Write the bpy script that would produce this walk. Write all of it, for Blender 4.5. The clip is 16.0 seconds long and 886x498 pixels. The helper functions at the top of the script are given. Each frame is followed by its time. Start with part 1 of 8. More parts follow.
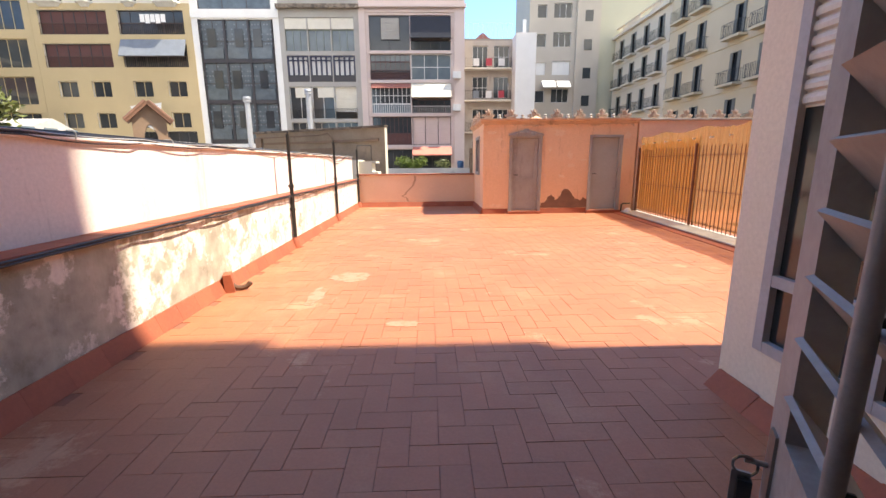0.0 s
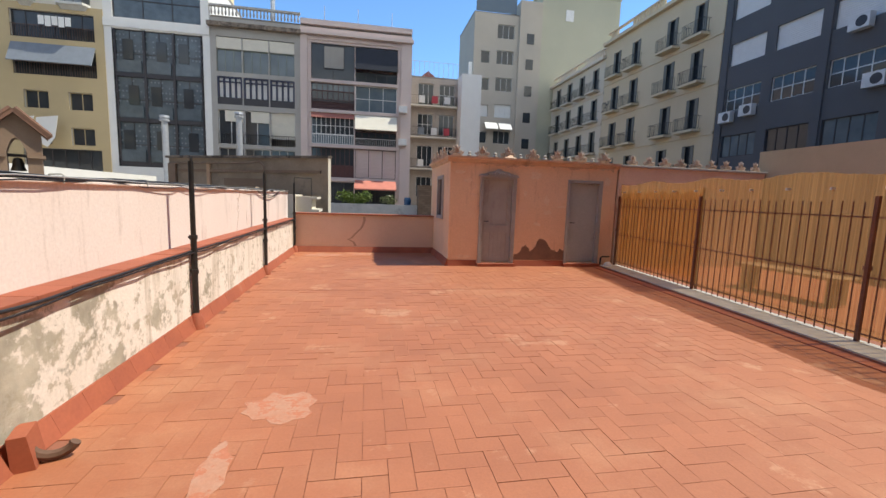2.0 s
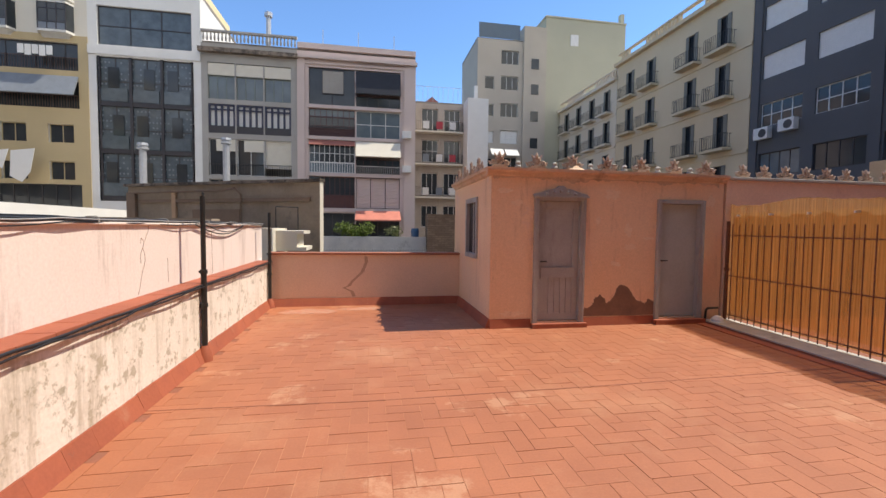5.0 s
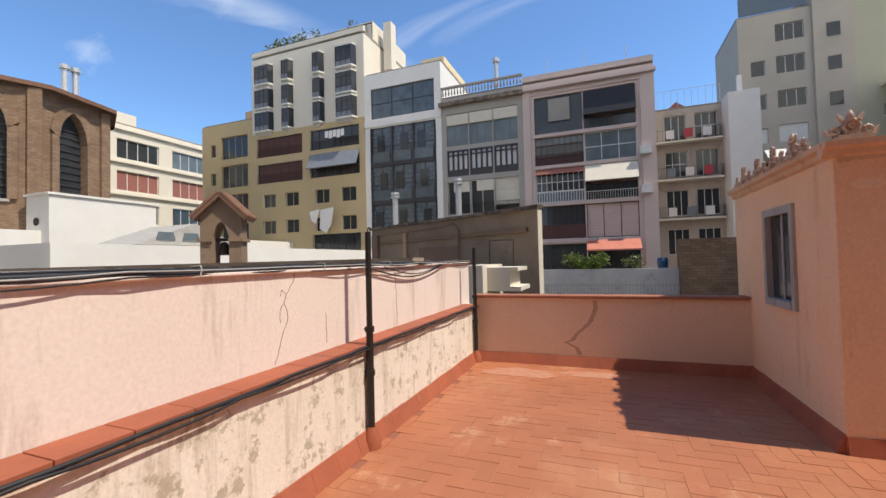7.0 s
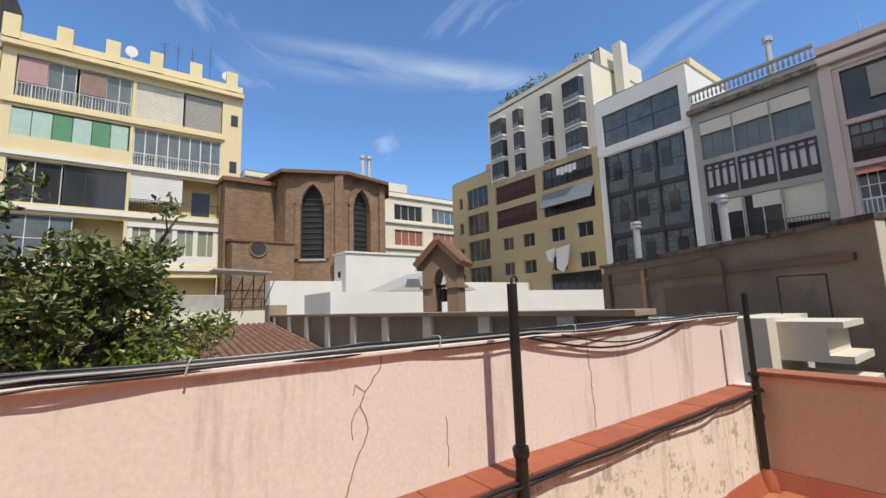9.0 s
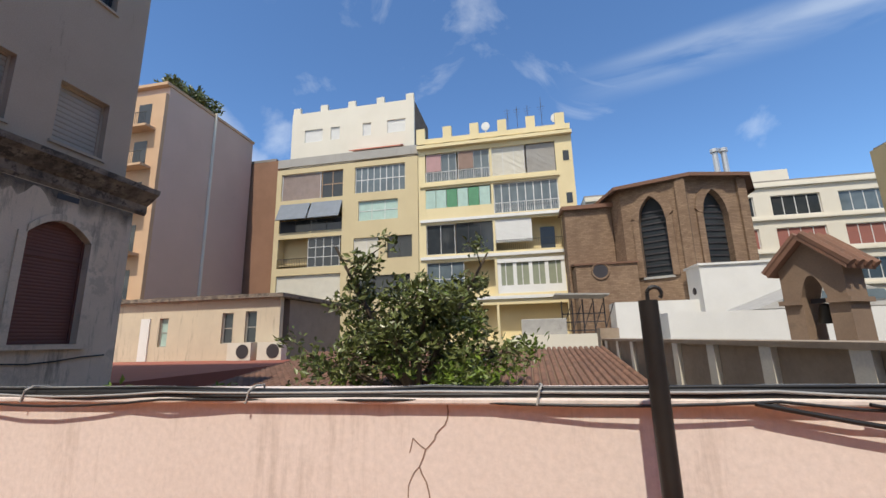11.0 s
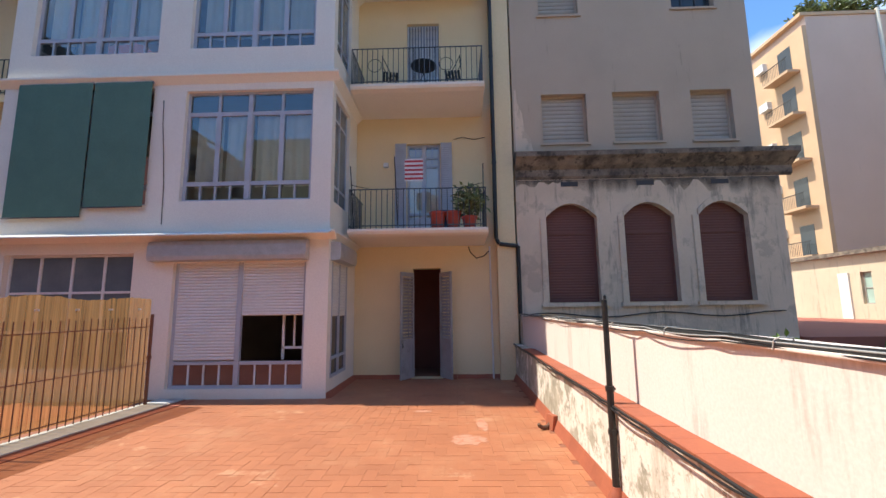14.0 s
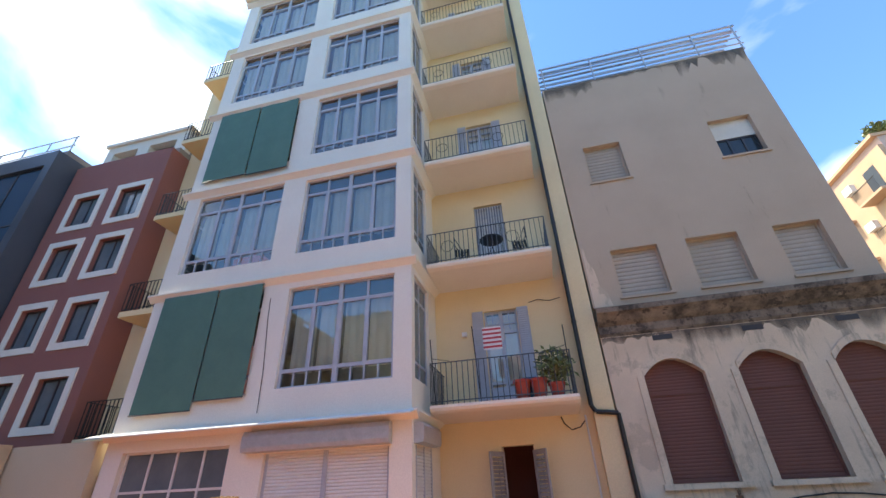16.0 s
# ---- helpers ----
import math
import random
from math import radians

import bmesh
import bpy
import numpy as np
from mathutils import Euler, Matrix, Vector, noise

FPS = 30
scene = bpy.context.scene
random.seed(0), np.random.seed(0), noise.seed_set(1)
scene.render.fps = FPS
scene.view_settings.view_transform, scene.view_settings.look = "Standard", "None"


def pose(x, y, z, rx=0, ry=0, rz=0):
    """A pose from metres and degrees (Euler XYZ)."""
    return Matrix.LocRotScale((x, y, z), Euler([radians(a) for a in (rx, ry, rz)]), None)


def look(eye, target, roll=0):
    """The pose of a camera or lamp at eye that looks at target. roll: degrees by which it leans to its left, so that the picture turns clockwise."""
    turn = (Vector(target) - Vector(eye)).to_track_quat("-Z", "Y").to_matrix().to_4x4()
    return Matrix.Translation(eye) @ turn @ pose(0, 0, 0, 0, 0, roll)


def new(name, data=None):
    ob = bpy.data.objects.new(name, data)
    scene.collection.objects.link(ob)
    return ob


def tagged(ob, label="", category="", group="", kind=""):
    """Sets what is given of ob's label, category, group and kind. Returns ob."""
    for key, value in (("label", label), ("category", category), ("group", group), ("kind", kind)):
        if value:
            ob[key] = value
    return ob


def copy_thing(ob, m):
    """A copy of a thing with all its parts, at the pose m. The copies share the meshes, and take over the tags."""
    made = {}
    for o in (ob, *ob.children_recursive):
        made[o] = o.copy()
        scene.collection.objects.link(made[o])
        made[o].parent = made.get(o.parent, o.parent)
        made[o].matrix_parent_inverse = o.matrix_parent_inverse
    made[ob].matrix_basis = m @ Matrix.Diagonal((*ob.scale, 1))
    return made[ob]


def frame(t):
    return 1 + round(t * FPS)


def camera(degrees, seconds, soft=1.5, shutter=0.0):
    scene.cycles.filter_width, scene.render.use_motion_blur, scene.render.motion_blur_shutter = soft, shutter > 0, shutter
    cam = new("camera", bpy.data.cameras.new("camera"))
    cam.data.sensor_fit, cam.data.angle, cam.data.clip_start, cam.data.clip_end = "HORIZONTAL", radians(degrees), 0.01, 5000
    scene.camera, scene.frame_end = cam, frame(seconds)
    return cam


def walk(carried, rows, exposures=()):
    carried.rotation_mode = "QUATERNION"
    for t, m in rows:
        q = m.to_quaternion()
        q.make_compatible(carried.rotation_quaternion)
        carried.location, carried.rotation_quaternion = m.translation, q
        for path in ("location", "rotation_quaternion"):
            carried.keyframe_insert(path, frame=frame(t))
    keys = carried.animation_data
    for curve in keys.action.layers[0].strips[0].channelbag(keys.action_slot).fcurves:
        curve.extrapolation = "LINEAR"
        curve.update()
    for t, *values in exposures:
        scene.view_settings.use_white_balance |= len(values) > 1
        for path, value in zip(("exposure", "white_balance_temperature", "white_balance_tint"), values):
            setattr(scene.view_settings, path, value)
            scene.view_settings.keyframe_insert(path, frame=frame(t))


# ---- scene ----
cam = camera(93.5, 16.0)
PATH = [
    (0, (-0.498, 0.062, 1.374), (-0.439, 2.02, 0.969), -0.5),
    (0.5, (-0.553, 0.537, 1.425), (-0.423, 2.493, 1.027), 0.4),
    (1, (-0.64, 0.97, 1.457), (-0.402, 2.918, 1.073), 1.4),
    (1.5, (-0.708, 1.497, 1.483), (-0.394, 3.444, 1.153), 1.9),
    (2, (-0.895, 2.065, 1.536), (-0.535, 4.017, 1.294), 1.9),
    (2.5, (-1.016, 2.595, 1.547), (-0.634, 4.552, 1.394), 1.7),
    (3, (-1.082, 3.097, 1.557), (-0.655, 5.048, 1.448), 1.4),
    (5.5, (-0.847, 5.662, 1.557), (-0.574, 7.641, 1.459), -0.0),
    (6, (-0.815, 6.141, 1.554), (-0.824, 8.14, 1.499), -0.6),
    (6.5, (-0.819, 6.597, 1.601), (-1.19, 8.562, 1.596), -1.2),
    (7, (-0.804, 7.081, 1.614), (-1.529, 8.944, 1.668), -1.4),
    (7.5, (-0.891, 7.55, 1.615), (-1.927, 9.258, 1.729), -2.1),
    (8, (-0.97, 7.887, 1.692), (-2.233, 9.43, 1.85), -2.0),
    (10.5, (-1.392, 9.723, 1.796), (-3.342, 9.88, 2.212), -1.8),
    (11, (-1.413, 9.916, 1.783), (-3.332, 9.539, 2.204), -1.4),
    (11.5, (-1.324, 10.073, 1.759), (-3.081, 9.206, 2.162), -1.0),
    (12, (-1.27, 10.313, 1.776), (-2.771, 9.049, 2.164), -1.1),
    (12.5, (-1.29, 10.566, 1.776), (-2.462, 8.987, 2.143), -1.0),
    (13, (-1.291, 10.765, 1.766), (-2.057, 8.948, 2.104), -0.7),
    (13.5, (-1.302, 10.906, 1.774), (-1.642, 8.958, 2.076), -0.7),
    (14, (-1.349, 11.031, 1.788), (-1.291, 9.051, 2.064), -0.7),
    (14.5, (-1.363, 11.078, 1.79), (-1.031, 9.148, 2.194), -1.1),
    (15, (-1.393, 11.097, 1.829), (-0.983, 9.253, 2.484), -1.1),
    (15.5, (-1.424, 11.095, 1.851), (-1.026, 9.346, 2.735), -1.8),
    (16, (-1.446, 11.127, 1.971), (-1.071, 9.435, 2.969), -2.7),
]
walk(cam, [(t, look(eye, target, roll)) for t, eye, target, roll in PATH],
     [(0, 2.14, 7700, 10), (0.5, 1.74, 7500, 9), (1, 1.34, 7200, 7), (1.5, 1.22, 7000, 5), (3, 1.02, 7000, 6), (5.5, 1.14, 7300, 10), (7, 0.92, 7250, 9), (8, 0.84, 7100, 8), (10.5, 0.68, 7050, 8), (11.5, 0.80, 7050, 7), (12.5, 0.94, 7050, 6), (13.5, 1.28, 6950, 5), (14.5, 1.72, 7000, 4), (15.5, 1.92, 7250, 4), (16, 1.90, 7300, 4)])

# ---- light ----
SUN_TO = Vector((0.61, -0.036, 1.0)).normalized()
world = bpy.data.worlds.new("sky")
scene.world = world
world.use_nodes = True
wt = world.node_tree
wt.nodes.clear()
w_out = wt.nodes.new("ShaderNodeOutputWorld")
w_bg = wt.nodes.new("ShaderNodeBackground")
w_sky = wt.nodes.new("ShaderNodeTexSky")
w_sky.sky_type, w_sky.sun_disc = "NISHITA", False
w_sky.sun_elevation = math.asin(SUN_TO.z)
w_sky.sun_rotation = math.atan2(SUN_TO.x, SUN_TO.y)
w_sky.air_density, w_sky.dust_density, w_sky.ozone_density = 1.0, 0.0, 4.5
w_tc = wt.nodes.new("ShaderNodeTexCoord")
w_map = wt.nodes.new("ShaderNodeMapping")
w_map.inputs["Scale"].default_value = (1.0, 1.3, 2.6)
w_map.inputs["Rotation"].default_value = (0.2, 0.35, 0.5)
w_noise = wt.nodes.new("ShaderNodeTexNoise")
w_noise.inputs["Scale"].default_value, w_noise.inputs["Detail"].default_value = 1.6, 8
w_noise.inputs["Distortion"].default_value = 0.5
w_ramp = wt.nodes.new("ShaderNodeValToRGB")
w_ramp.color_ramp.elements[0].position, w_ramp.color_ramp.elements[1].position = 0.54, 0.84
w_dot = wt.nodes.new("ShaderNodeVectorMath")
w_dot.operation = "DOT_PRODUCT"
w_dot.inputs[1].default_value = (0.20, -0.22, 0.0)
w_add = wt.nodes.new("ShaderNodeMath")
w_mix = wt.nodes.new("ShaderNodeMix")
w_mix.data_type = "RGBA"
w_mix.inputs["B"].default_value = (5.2, 5.25, 5.3, 1)
wt.links.new(w_tc.outputs["Generated"], w_map.inputs["Vector"])
wt.links.new(w_map.outputs["Vector"], w_noise.inputs["Vector"])
wt.links.new(w_tc.outputs["Generated"], w_dot.inputs[0])
wt.links.new(w_noise.outputs["Fac"], w_add.inputs[0])
wt.links.new(w_dot.outputs["Value"], w_add.inputs[1])
wt.links.new(w_add.outputs[0], w_ramp.inputs["Fac"])
wt.links.new(w_ramp.outputs["Color"], w_mix.inputs["Factor"])
w_tint = wt.nodes.new("ShaderNodeMix")
w_tint.data_type, w_tint.blend_type = "RGBA", "MULTIPLY"
w_tint.inputs["Factor"].default_value = 1.0
w_tint.inputs["B"].default_value = (0.52, 0.67, 0.82, 1)
# thin streaks of high cloud over the blue
w_map2, w_wisp, w_veil = wt.nodes.new("ShaderNodeMapping"), wt.nodes.new("ShaderNodeTexNoise"), wt.nodes.new("ShaderNodeMapRange")
w_map2.inputs["Rotation"].default_value = (0.3, 0.5, 0.9)
w_map2.inputs["Scale"].default_value = (0.5, 2.2, 2.8)
w_wisp.inputs["Scale"].default_value, w_wisp.inputs["Detail"].default_value = 1.5, 9
w_wisp.inputs["Roughness"].default_value, w_wisp.inputs["Distortion"].default_value = 0.55, 0.9
w_veil.inputs["From Min"].default_value, w_veil.inputs["From Max"].default_value = 0.58, 1.15
w_high = wt.nodes.new("ShaderNodeMix")
w_high.data_type = "RGBA"
w_high.inputs["B"].default_value = (5.0, 5.25, 5.55, 1)
wt.links.new(w_tc.outputs["Generated"], w_map2.inputs["Vector"])
wt.links.new(w_map2.outputs["Vector"], w_wisp.inputs["Vector"])
wt.links.new(w_wisp.outputs["Fac"], w_veil.inputs["Value"])
wt.links.new(w_veil.outputs["Result"], w_high.inputs["Factor"])
wt.links.new(w_sky.outputs["Color"], w_tint.inputs["A"])
wt.links.new(w_tint.outputs["Result"], w_high.inputs["A"])
# one long streak of cirrus across the north-west
w_side, w_off, w_abs, w_band, w_near, w_reach = (wt.nodes.new("ShaderNode" + k) for k in ("VectorMath", "Math", "Math", "MapRange", "VectorMath", "MapRange"))
w_side.operation = w_near.operation = "DOT_PRODUCT"
w_side.inputs[1].default_value, w_near.inputs[1].default_value = (-0.487, 0.175, -0.856), (-0.62, 0.58, 0.53)
w_off.operation, w_off.inputs[1].default_value = "ADD", 0.004
w_abs.operation = "ABSOLUTE"
w_band.interpolation_type = w_reach.interpolation_type = "SMOOTHSTEP"
w_band.inputs["From Min"].default_value, w_band.inputs["From Max"].default_value = 0.052, 0.0
w_reach.inputs["From Min"].default_value, w_reach.inputs["From Max"].default_value = 0.84, 0.97
w_map3, w_thread, w_soft = wt.nodes.new("ShaderNodeMapping"), wt.nodes.new("ShaderNodeTexNoise"), wt.nodes.new("ShaderNodeMapRange")
w_map3.inputs["Scale"].default_value = (1.6, 1.6, 9.0)
w_thread.inputs["Scale"].default_value, w_thread.inputs["Detail"].default_value, w_thread.inputs["Distortion"].default_value = 1.7, 8, 0.6
w_soft.inputs["From Min"].default_value, w_soft.inputs["From Max"].default_value = 0.3, 0.75
w_m1, w_m2, w_m3 = (wt.nodes.new("ShaderNodeMath") for _ in range(3))
w_m1.operation = w_m2.operation = w_m3.operation = "MULTIPLY"
w_m3.inputs[1].default_value = 0.55
w_cirrus = wt.nodes.new("ShaderNodeMix")
w_cirrus.data_type = "RGBA"
w_cirrus.inputs["B"].default_value = (4.4, 4.8, 5.2, 1)
for a, b in ((w_tc.outputs["Generated"], w_side.inputs[0]), (w_tc.outputs["Generated"], w_near.inputs[0]), (w_tc.outputs["Generated"], w_map3.inputs["Vector"]),
             (w_side.outputs["Value"], w_off.inputs[0]), (w_off.outputs[0], w_abs.inputs[0]), (w_abs.outputs[0], w_band.inputs["Value"]),
             (w_near.outputs["Value"], w_reach.inputs["Value"]), (w_map3.outputs["Vector"], w_thread.inputs["Vector"]), (w_thread.outputs["Fac"], w_soft.inputs["Value"]),
             (w_band.outputs["Result"], w_m1.inputs[0]), (w_reach.outputs["Result"], w_m1.inputs[1]), (w_m1.outputs[0], w_m2.inputs[0]), (w_soft.outputs["Result"], w_m2.inputs[1]),
             (w_m2.outputs[0], w_m3.inputs[0]), (w_m3.outputs[0], w_cirrus.inputs["Factor"]), (w_high.outputs["Result"], w_cirrus.inputs["A"]), (w_cirrus.outputs["Result"], w_mix.inputs["A"])):
    wt.links.new(a, b)
wt.links.new(w_mix.outputs["Result"], w_bg.inputs["Color"])
wt.links.new(w_bg.outputs["Background"], w_out.inputs["Surface"])
w_bg.inputs["Strength"].default_value = 0.15

sun = new("sun", bpy.data.lights.new("sun", "SUN"))
sun.data.energy, sun.data.angle, sun.data.color = 2.55, radians(0.55), (1.0, 0.95, 0.87)
sun.matrix_world = look(tuple(SUN_TO * 60), (0, 0, 0))


# ---- materials ----
def paint(name, base, second=None, rough=0.85, scale=2.0, stain=None, stain_at=0.6, streak=False, bump=0.15, fine=40.0,
          metal=0.0, spots=None, spots_at=0.66, spots_scale=1.2, rand=0.0):
    """A weathered surface: two tones at a large scale, fine grain, run-down stains and patches of another coat."""
    m = bpy.data.materials.new(name)
    m.use_nodes = True
    t = m.node_tree
    b = t.nodes["Principled BSDF"]
    geo = t.nodes.new("ShaderNodeNewGeometry")
    second = second or tuple(c * 0.82 for c in base)

    def noise_of(sc, det, squash=None, rgh=0.6):
        n = t.nodes.new("ShaderNodeTexNoise")
        n.inputs["Scale"].default_value, n.inputs["Detail"].default_value = sc, det
        n.inputs["Roughness"].default_value = rgh
        src = geo.outputs["Position"]
        if squash:
            mp = t.nodes.new("ShaderNodeMapping")
            mp.inputs["Scale"].default_value = squash
            t.links.new(src, mp.inputs["Vector"])
            src = mp.outputs["Vector"]
        t.links.new(src, n.inputs["Vector"])
        return n.outputs["Fac"]

    def ramp(fac, a, c):
        r = t.nodes.new("ShaderNodeMapRange")
        r.inputs["From Min"].default_value, r.inputs["From Max"].default_value = a, c
        t.links.new(fac, r.inputs["Value"])
        return r.outputs["Result"]

    def mix(fac, a, c, kind="MIX"):
        x = t.nodes.new("ShaderNodeMix")
        x.data_type, x.blend_type = "RGBA", kind
        for key, val in (("Factor", fac), ("A", a), ("B", c)):
            if isinstance(val, (tuple, float, int)):
                x.inputs[key].default_value = (*val, 1) if isinstance(val, tuple) else val
            else:
                t.links.new(val, x.inputs[key])
        return x.outputs["Result"]

    col = mix(ramp(noise_of(scale, 6), 0.3, 0.7), base, second)
    if spots:
        col = mix(ramp(noise_of(spots_scale, 9, None, 0.7), spots_at, spots_at + 0.05), col, spots)
    if stain:
        sq = (3.2, 3.2, 0.45) if streak else None
        col = mix(ramp(noise_of(1.3 if streak else scale * 0.6, 8, sq, 0.72), stain_at, stain_at + 0.2), col, stain)
    grain = noise_of(fine, 5)
    col = mix(ramp(grain, 0.2, 0.8), col, mix(1.0, col, (0.8, 0.8, 0.8), "MULTIPLY"))
    if rand:
        info = t.nodes.new("ShaderNodeObjectInfo")
        isl = t.nodes.new("ShaderNodeNewGeometry")
        add = t.nodes.new("ShaderNodeMath")
        add.operation = "ADD"
        t.links.new(info.outputs["Random"], add.inputs[0])
        t.links.new(isl.outputs["Random Per Island"], add.inputs[1])
        frac = t.nodes.new("ShaderNodeMath")
        frac.operation = "FRACT"
        t.links.new(add.outputs[0], frac.inputs[0])
        col = mix(ramp(frac.outputs[0], 0.0, 1.0), col, mix(1.0, col, (1 - rand,) * 3, "MULTIPLY"))
    t.links.new(col, b.inputs["Base Color"])
    b.inputs["Roughness"].default_value, b.inputs["Metallic"].default_value = rough, metal
    if bump:
        bp = t.nodes.new("ShaderNodeBump")
        bp.inputs["Strength"].default_value, bp.inputs["Distance"].default_value = bump, 0.01
        t.links.new(mix(0.5, noise_of(fine * 0.5, 7), noise_of(scale * 3, 5)), bp.inputs["Height"])
        t.links.new(bp.outputs["Normal"], b.inputs["Normal"])
    return m


def clear_glass(name, tint=(0.75, 0.8, 0.82), gloss=0.25):
    m = bpy.data.materials.new(name)
    m.use_nodes = True
    t = m.node_tree
    t.nodes.remove(t.nodes["Principled BSDF"])
    tr, gl, mx = t.nodes.new("ShaderNodeBsdfTransparent"), t.nodes.new("ShaderNodeBsdfGlossy"), t.nodes.new("ShaderNodeMixShader")
    fr, ad = t.nodes.new("ShaderNodeFresnel"), t.nodes.new("ShaderNodeMath")
    tr.inputs["Color"].default_value = (*tint, 1)
    gl.inputs["Roughness"].default_value = 0.02
    fr.inputs["IOR"].default_value = 1.5
    ad.inputs[1].default_value = gloss
    t.links.new(fr.outputs[0], ad.inputs[0])
    t.links.new(ad.outputs[0], mx.inputs["Fac"])
    t.links.new(tr.outputs[0], mx.inputs[1])
    t.links.new(gl.outputs[0], mx.inputs[2])
    t.links.new(mx.outputs[0], t.nodes["Material Output"].inputs["Surface"])
    return m


def screen_cloth(name, base):
    """Thin reed screen: light comes through it, with uneven vertical stems."""
    m = bpy.data.materials.new(name)
    m.use_nodes = True
    t = m.node_tree
    t.nodes.remove(t.nodes["Principled BSDF"])
    geo, mp, n = t.nodes.new("ShaderNodeNewGeometry"), t.nodes.new("ShaderNodeMapping"), t.nodes.new("ShaderNodeTexNoise")
    mp.inputs["Scale"].default_value = (1, 26, 0.35)
    n.inputs["Scale"].default_value, n.inputs["Detail"].default_value = 1.6, 6
    rp = t.nodes.new("ShaderNodeValToRGB")
    rp.color_ramp.elements[0].color = (*[c * 0.6 for c in base], 1)
    rp.color_ramp.elements[1].color = (*[min(1, c * 1.3) for c in base], 1)
    rp.color_ramp.elements[0].position, rp.color_ramp.elements[1].position = 0.3, 0.7
    df, tl, tp = t.nodes.new("ShaderNodeBsdfDiffuse"), t.nodes.new("ShaderNodeBsdfTranslucent"), t.nodes.new("ShaderNodeBsdfTransparent")
    a, c = t.nodes.new("ShaderNodeMixShader"), t.nodes.new("ShaderNodeMixShader")
    a.inputs["Fac"].default_value, c.inputs["Fac"].default_value = 0.55, 0.52
    tp.inputs["Color"].default_value = (0.88, 0.68, 0.45, 1)
    t.links.new(geo.outputs["Position"], mp.inputs["Vector"])
    t.links.new(mp.outputs["Vector"], n.inputs["Vector"])
    t.links.new(n.outputs["Fac"], rp.inputs["Fac"])
    t.links.new(rp.outputs["Color"], df.inputs["Color"])
    t.links.new(rp.outputs["Color"], tl.inputs["Color"])
    t.links.new(df.outputs[0], a.inputs[1])
    t.links.new(tl.outputs[0], a.inputs[2])
    t.links.new(a.outputs[0], c.inputs[1])
    t.links.new(tp.outputs[0], c.inputs[2])
    t.links.new(c.outputs[0], t.nodes["Material Output"].inputs["Surface"])
    return m


TILE = paint("red_floor_paint", (0.485, 0.178, 0.085), (0.405, 0.143, 0.069), 0.6, 1.1, stain=(0.53, 0.24, 0.125), stain_at=0.51, bump=0.25,
             fine=60, rand=0.09, spots=(0.56, 0.27, 0.15), spots_at=0.585, spots_scale=0.9)
JOINT = paint("dark_joint", (0.33, 0.128, 0.077), None, 0.9, 6)
PALEJ = paint("pale_worn_joint", (0.60, 0.29, 0.16), (0.40, 0.15, 0.075), 0.9, 0.9)
SKIRT = paint("red_skirting", (0.44, 0.125, 0.062), (0.36, 0.10, 0.055), 0.7, 3, stain=(0.46, 0.24, 0.16), stain_at=0.60, rand=0.15, spots=(0.27, 0.11, 0.075), spots_at=0.63, spots_scale=4)
PINK = paint("pink_limewash", (0.85, 0.745, 0.69), (0.82, 0.705, 0.645), 0.92, 1.1, stain=(0.54, 0.44, 0.385), stain_at=0.53, streak=True, bump=0.35,
             spots=(0.60, 0.49, 0.41), spots_at=0.66, spots_scale=6.0)
WORN = paint("mildewed_plaster", (0.86, 0.79, 0.71), (0.78, 0.70, 0.61), 0.95, 1.6, stain=(0.45, 0.38, 0.29), stain_at=0.50, streak=True, bump=0.9,
             spots=(0.50, 0.44, 0.35), spots_at=0.545, spots_scale=8)
HUTP = paint("salmon_plaster", (0.90, 0.63, 0.43), (0.88, 0.57, 0.36), 0.9, 1.2, stain=(0.55, 0.34, 0.24), stain_at=0.57, streak=True, bump=0.4,
             spots=(0.82, 0.58, 0.46), spots_at=0.60, spots_scale=1.5)
DAMP = paint("damp_patch", (0.27, 0.16, 0.11), (0.2, 0.125, 0.09), 0.95, 5)
NOOKP = paint("salmon_parapet", (0.85, 0.64, 0.49), (0.80, 0.58, 0.44), 0.9, 1.1, stain=(0.62, 0.42, 0.31), stain_at=0.56, bump=0.3)
COPING = paint("red_coping", (0.44, 0.17, 0.10), None, 0.7, 4)
CORNICE = paint("weathered_cornice", (0.74, 0.52, 0.37), (0.60, 0.42, 0.30), 0.95, 4, stain=(0.26, 0.19, 0.14), stain_at=0.54, bump=0.6)
CERAM = paint("glazed_ornament", (0.46, 0.27, 0.17), (0.60, 0.50, 0.42), 0.5, 14, stain=(0.16, 0.1, 0.07), stain_at=0.55, bump=0.3)
GREYDOOR = paint("grey_door_paint", (0.43, 0.43, 0.42), (0.35, 0.345, 0.335), 0.65, 3, stain=(0.20, 0.17, 0.15), stain_at=0.55, streak=True)
STEELDOOR = paint("grey_steel_paint", (0.47, 0.50, 0.48), (0.41, 0.43, 0.41), 0.5, 2, stain=(0.2, 0.17, 0.15), stain_at=0.6)
IRON = paint("black_iron", (0.018, 0.018, 0.019), (0.032, 0.031, 0.03), 0.45, 20, metal=0.2)
RUST = paint("rusted_iron", (0.24, 0.10, 0.055), (0.15, 0.065, 0.04), 0.85, 15)
CABLE = paint("cable_rubber", (0.02, 0.02, 0.022), None, 0.5, 10)
CABLEW = paint("grey_cable", (0.42, 0.41, 0.40), None, 0.5, 10)
CONC = paint("grey_cement", (0.46, 0.44, 0.41), (0.36, 0.35, 0.33), 0.95, 3, stain=(0.22, 0.2, 0.18), stain_at=0.6)
REED = screen_cloth("reed_screen", (0.52, 0.31, 0.14))
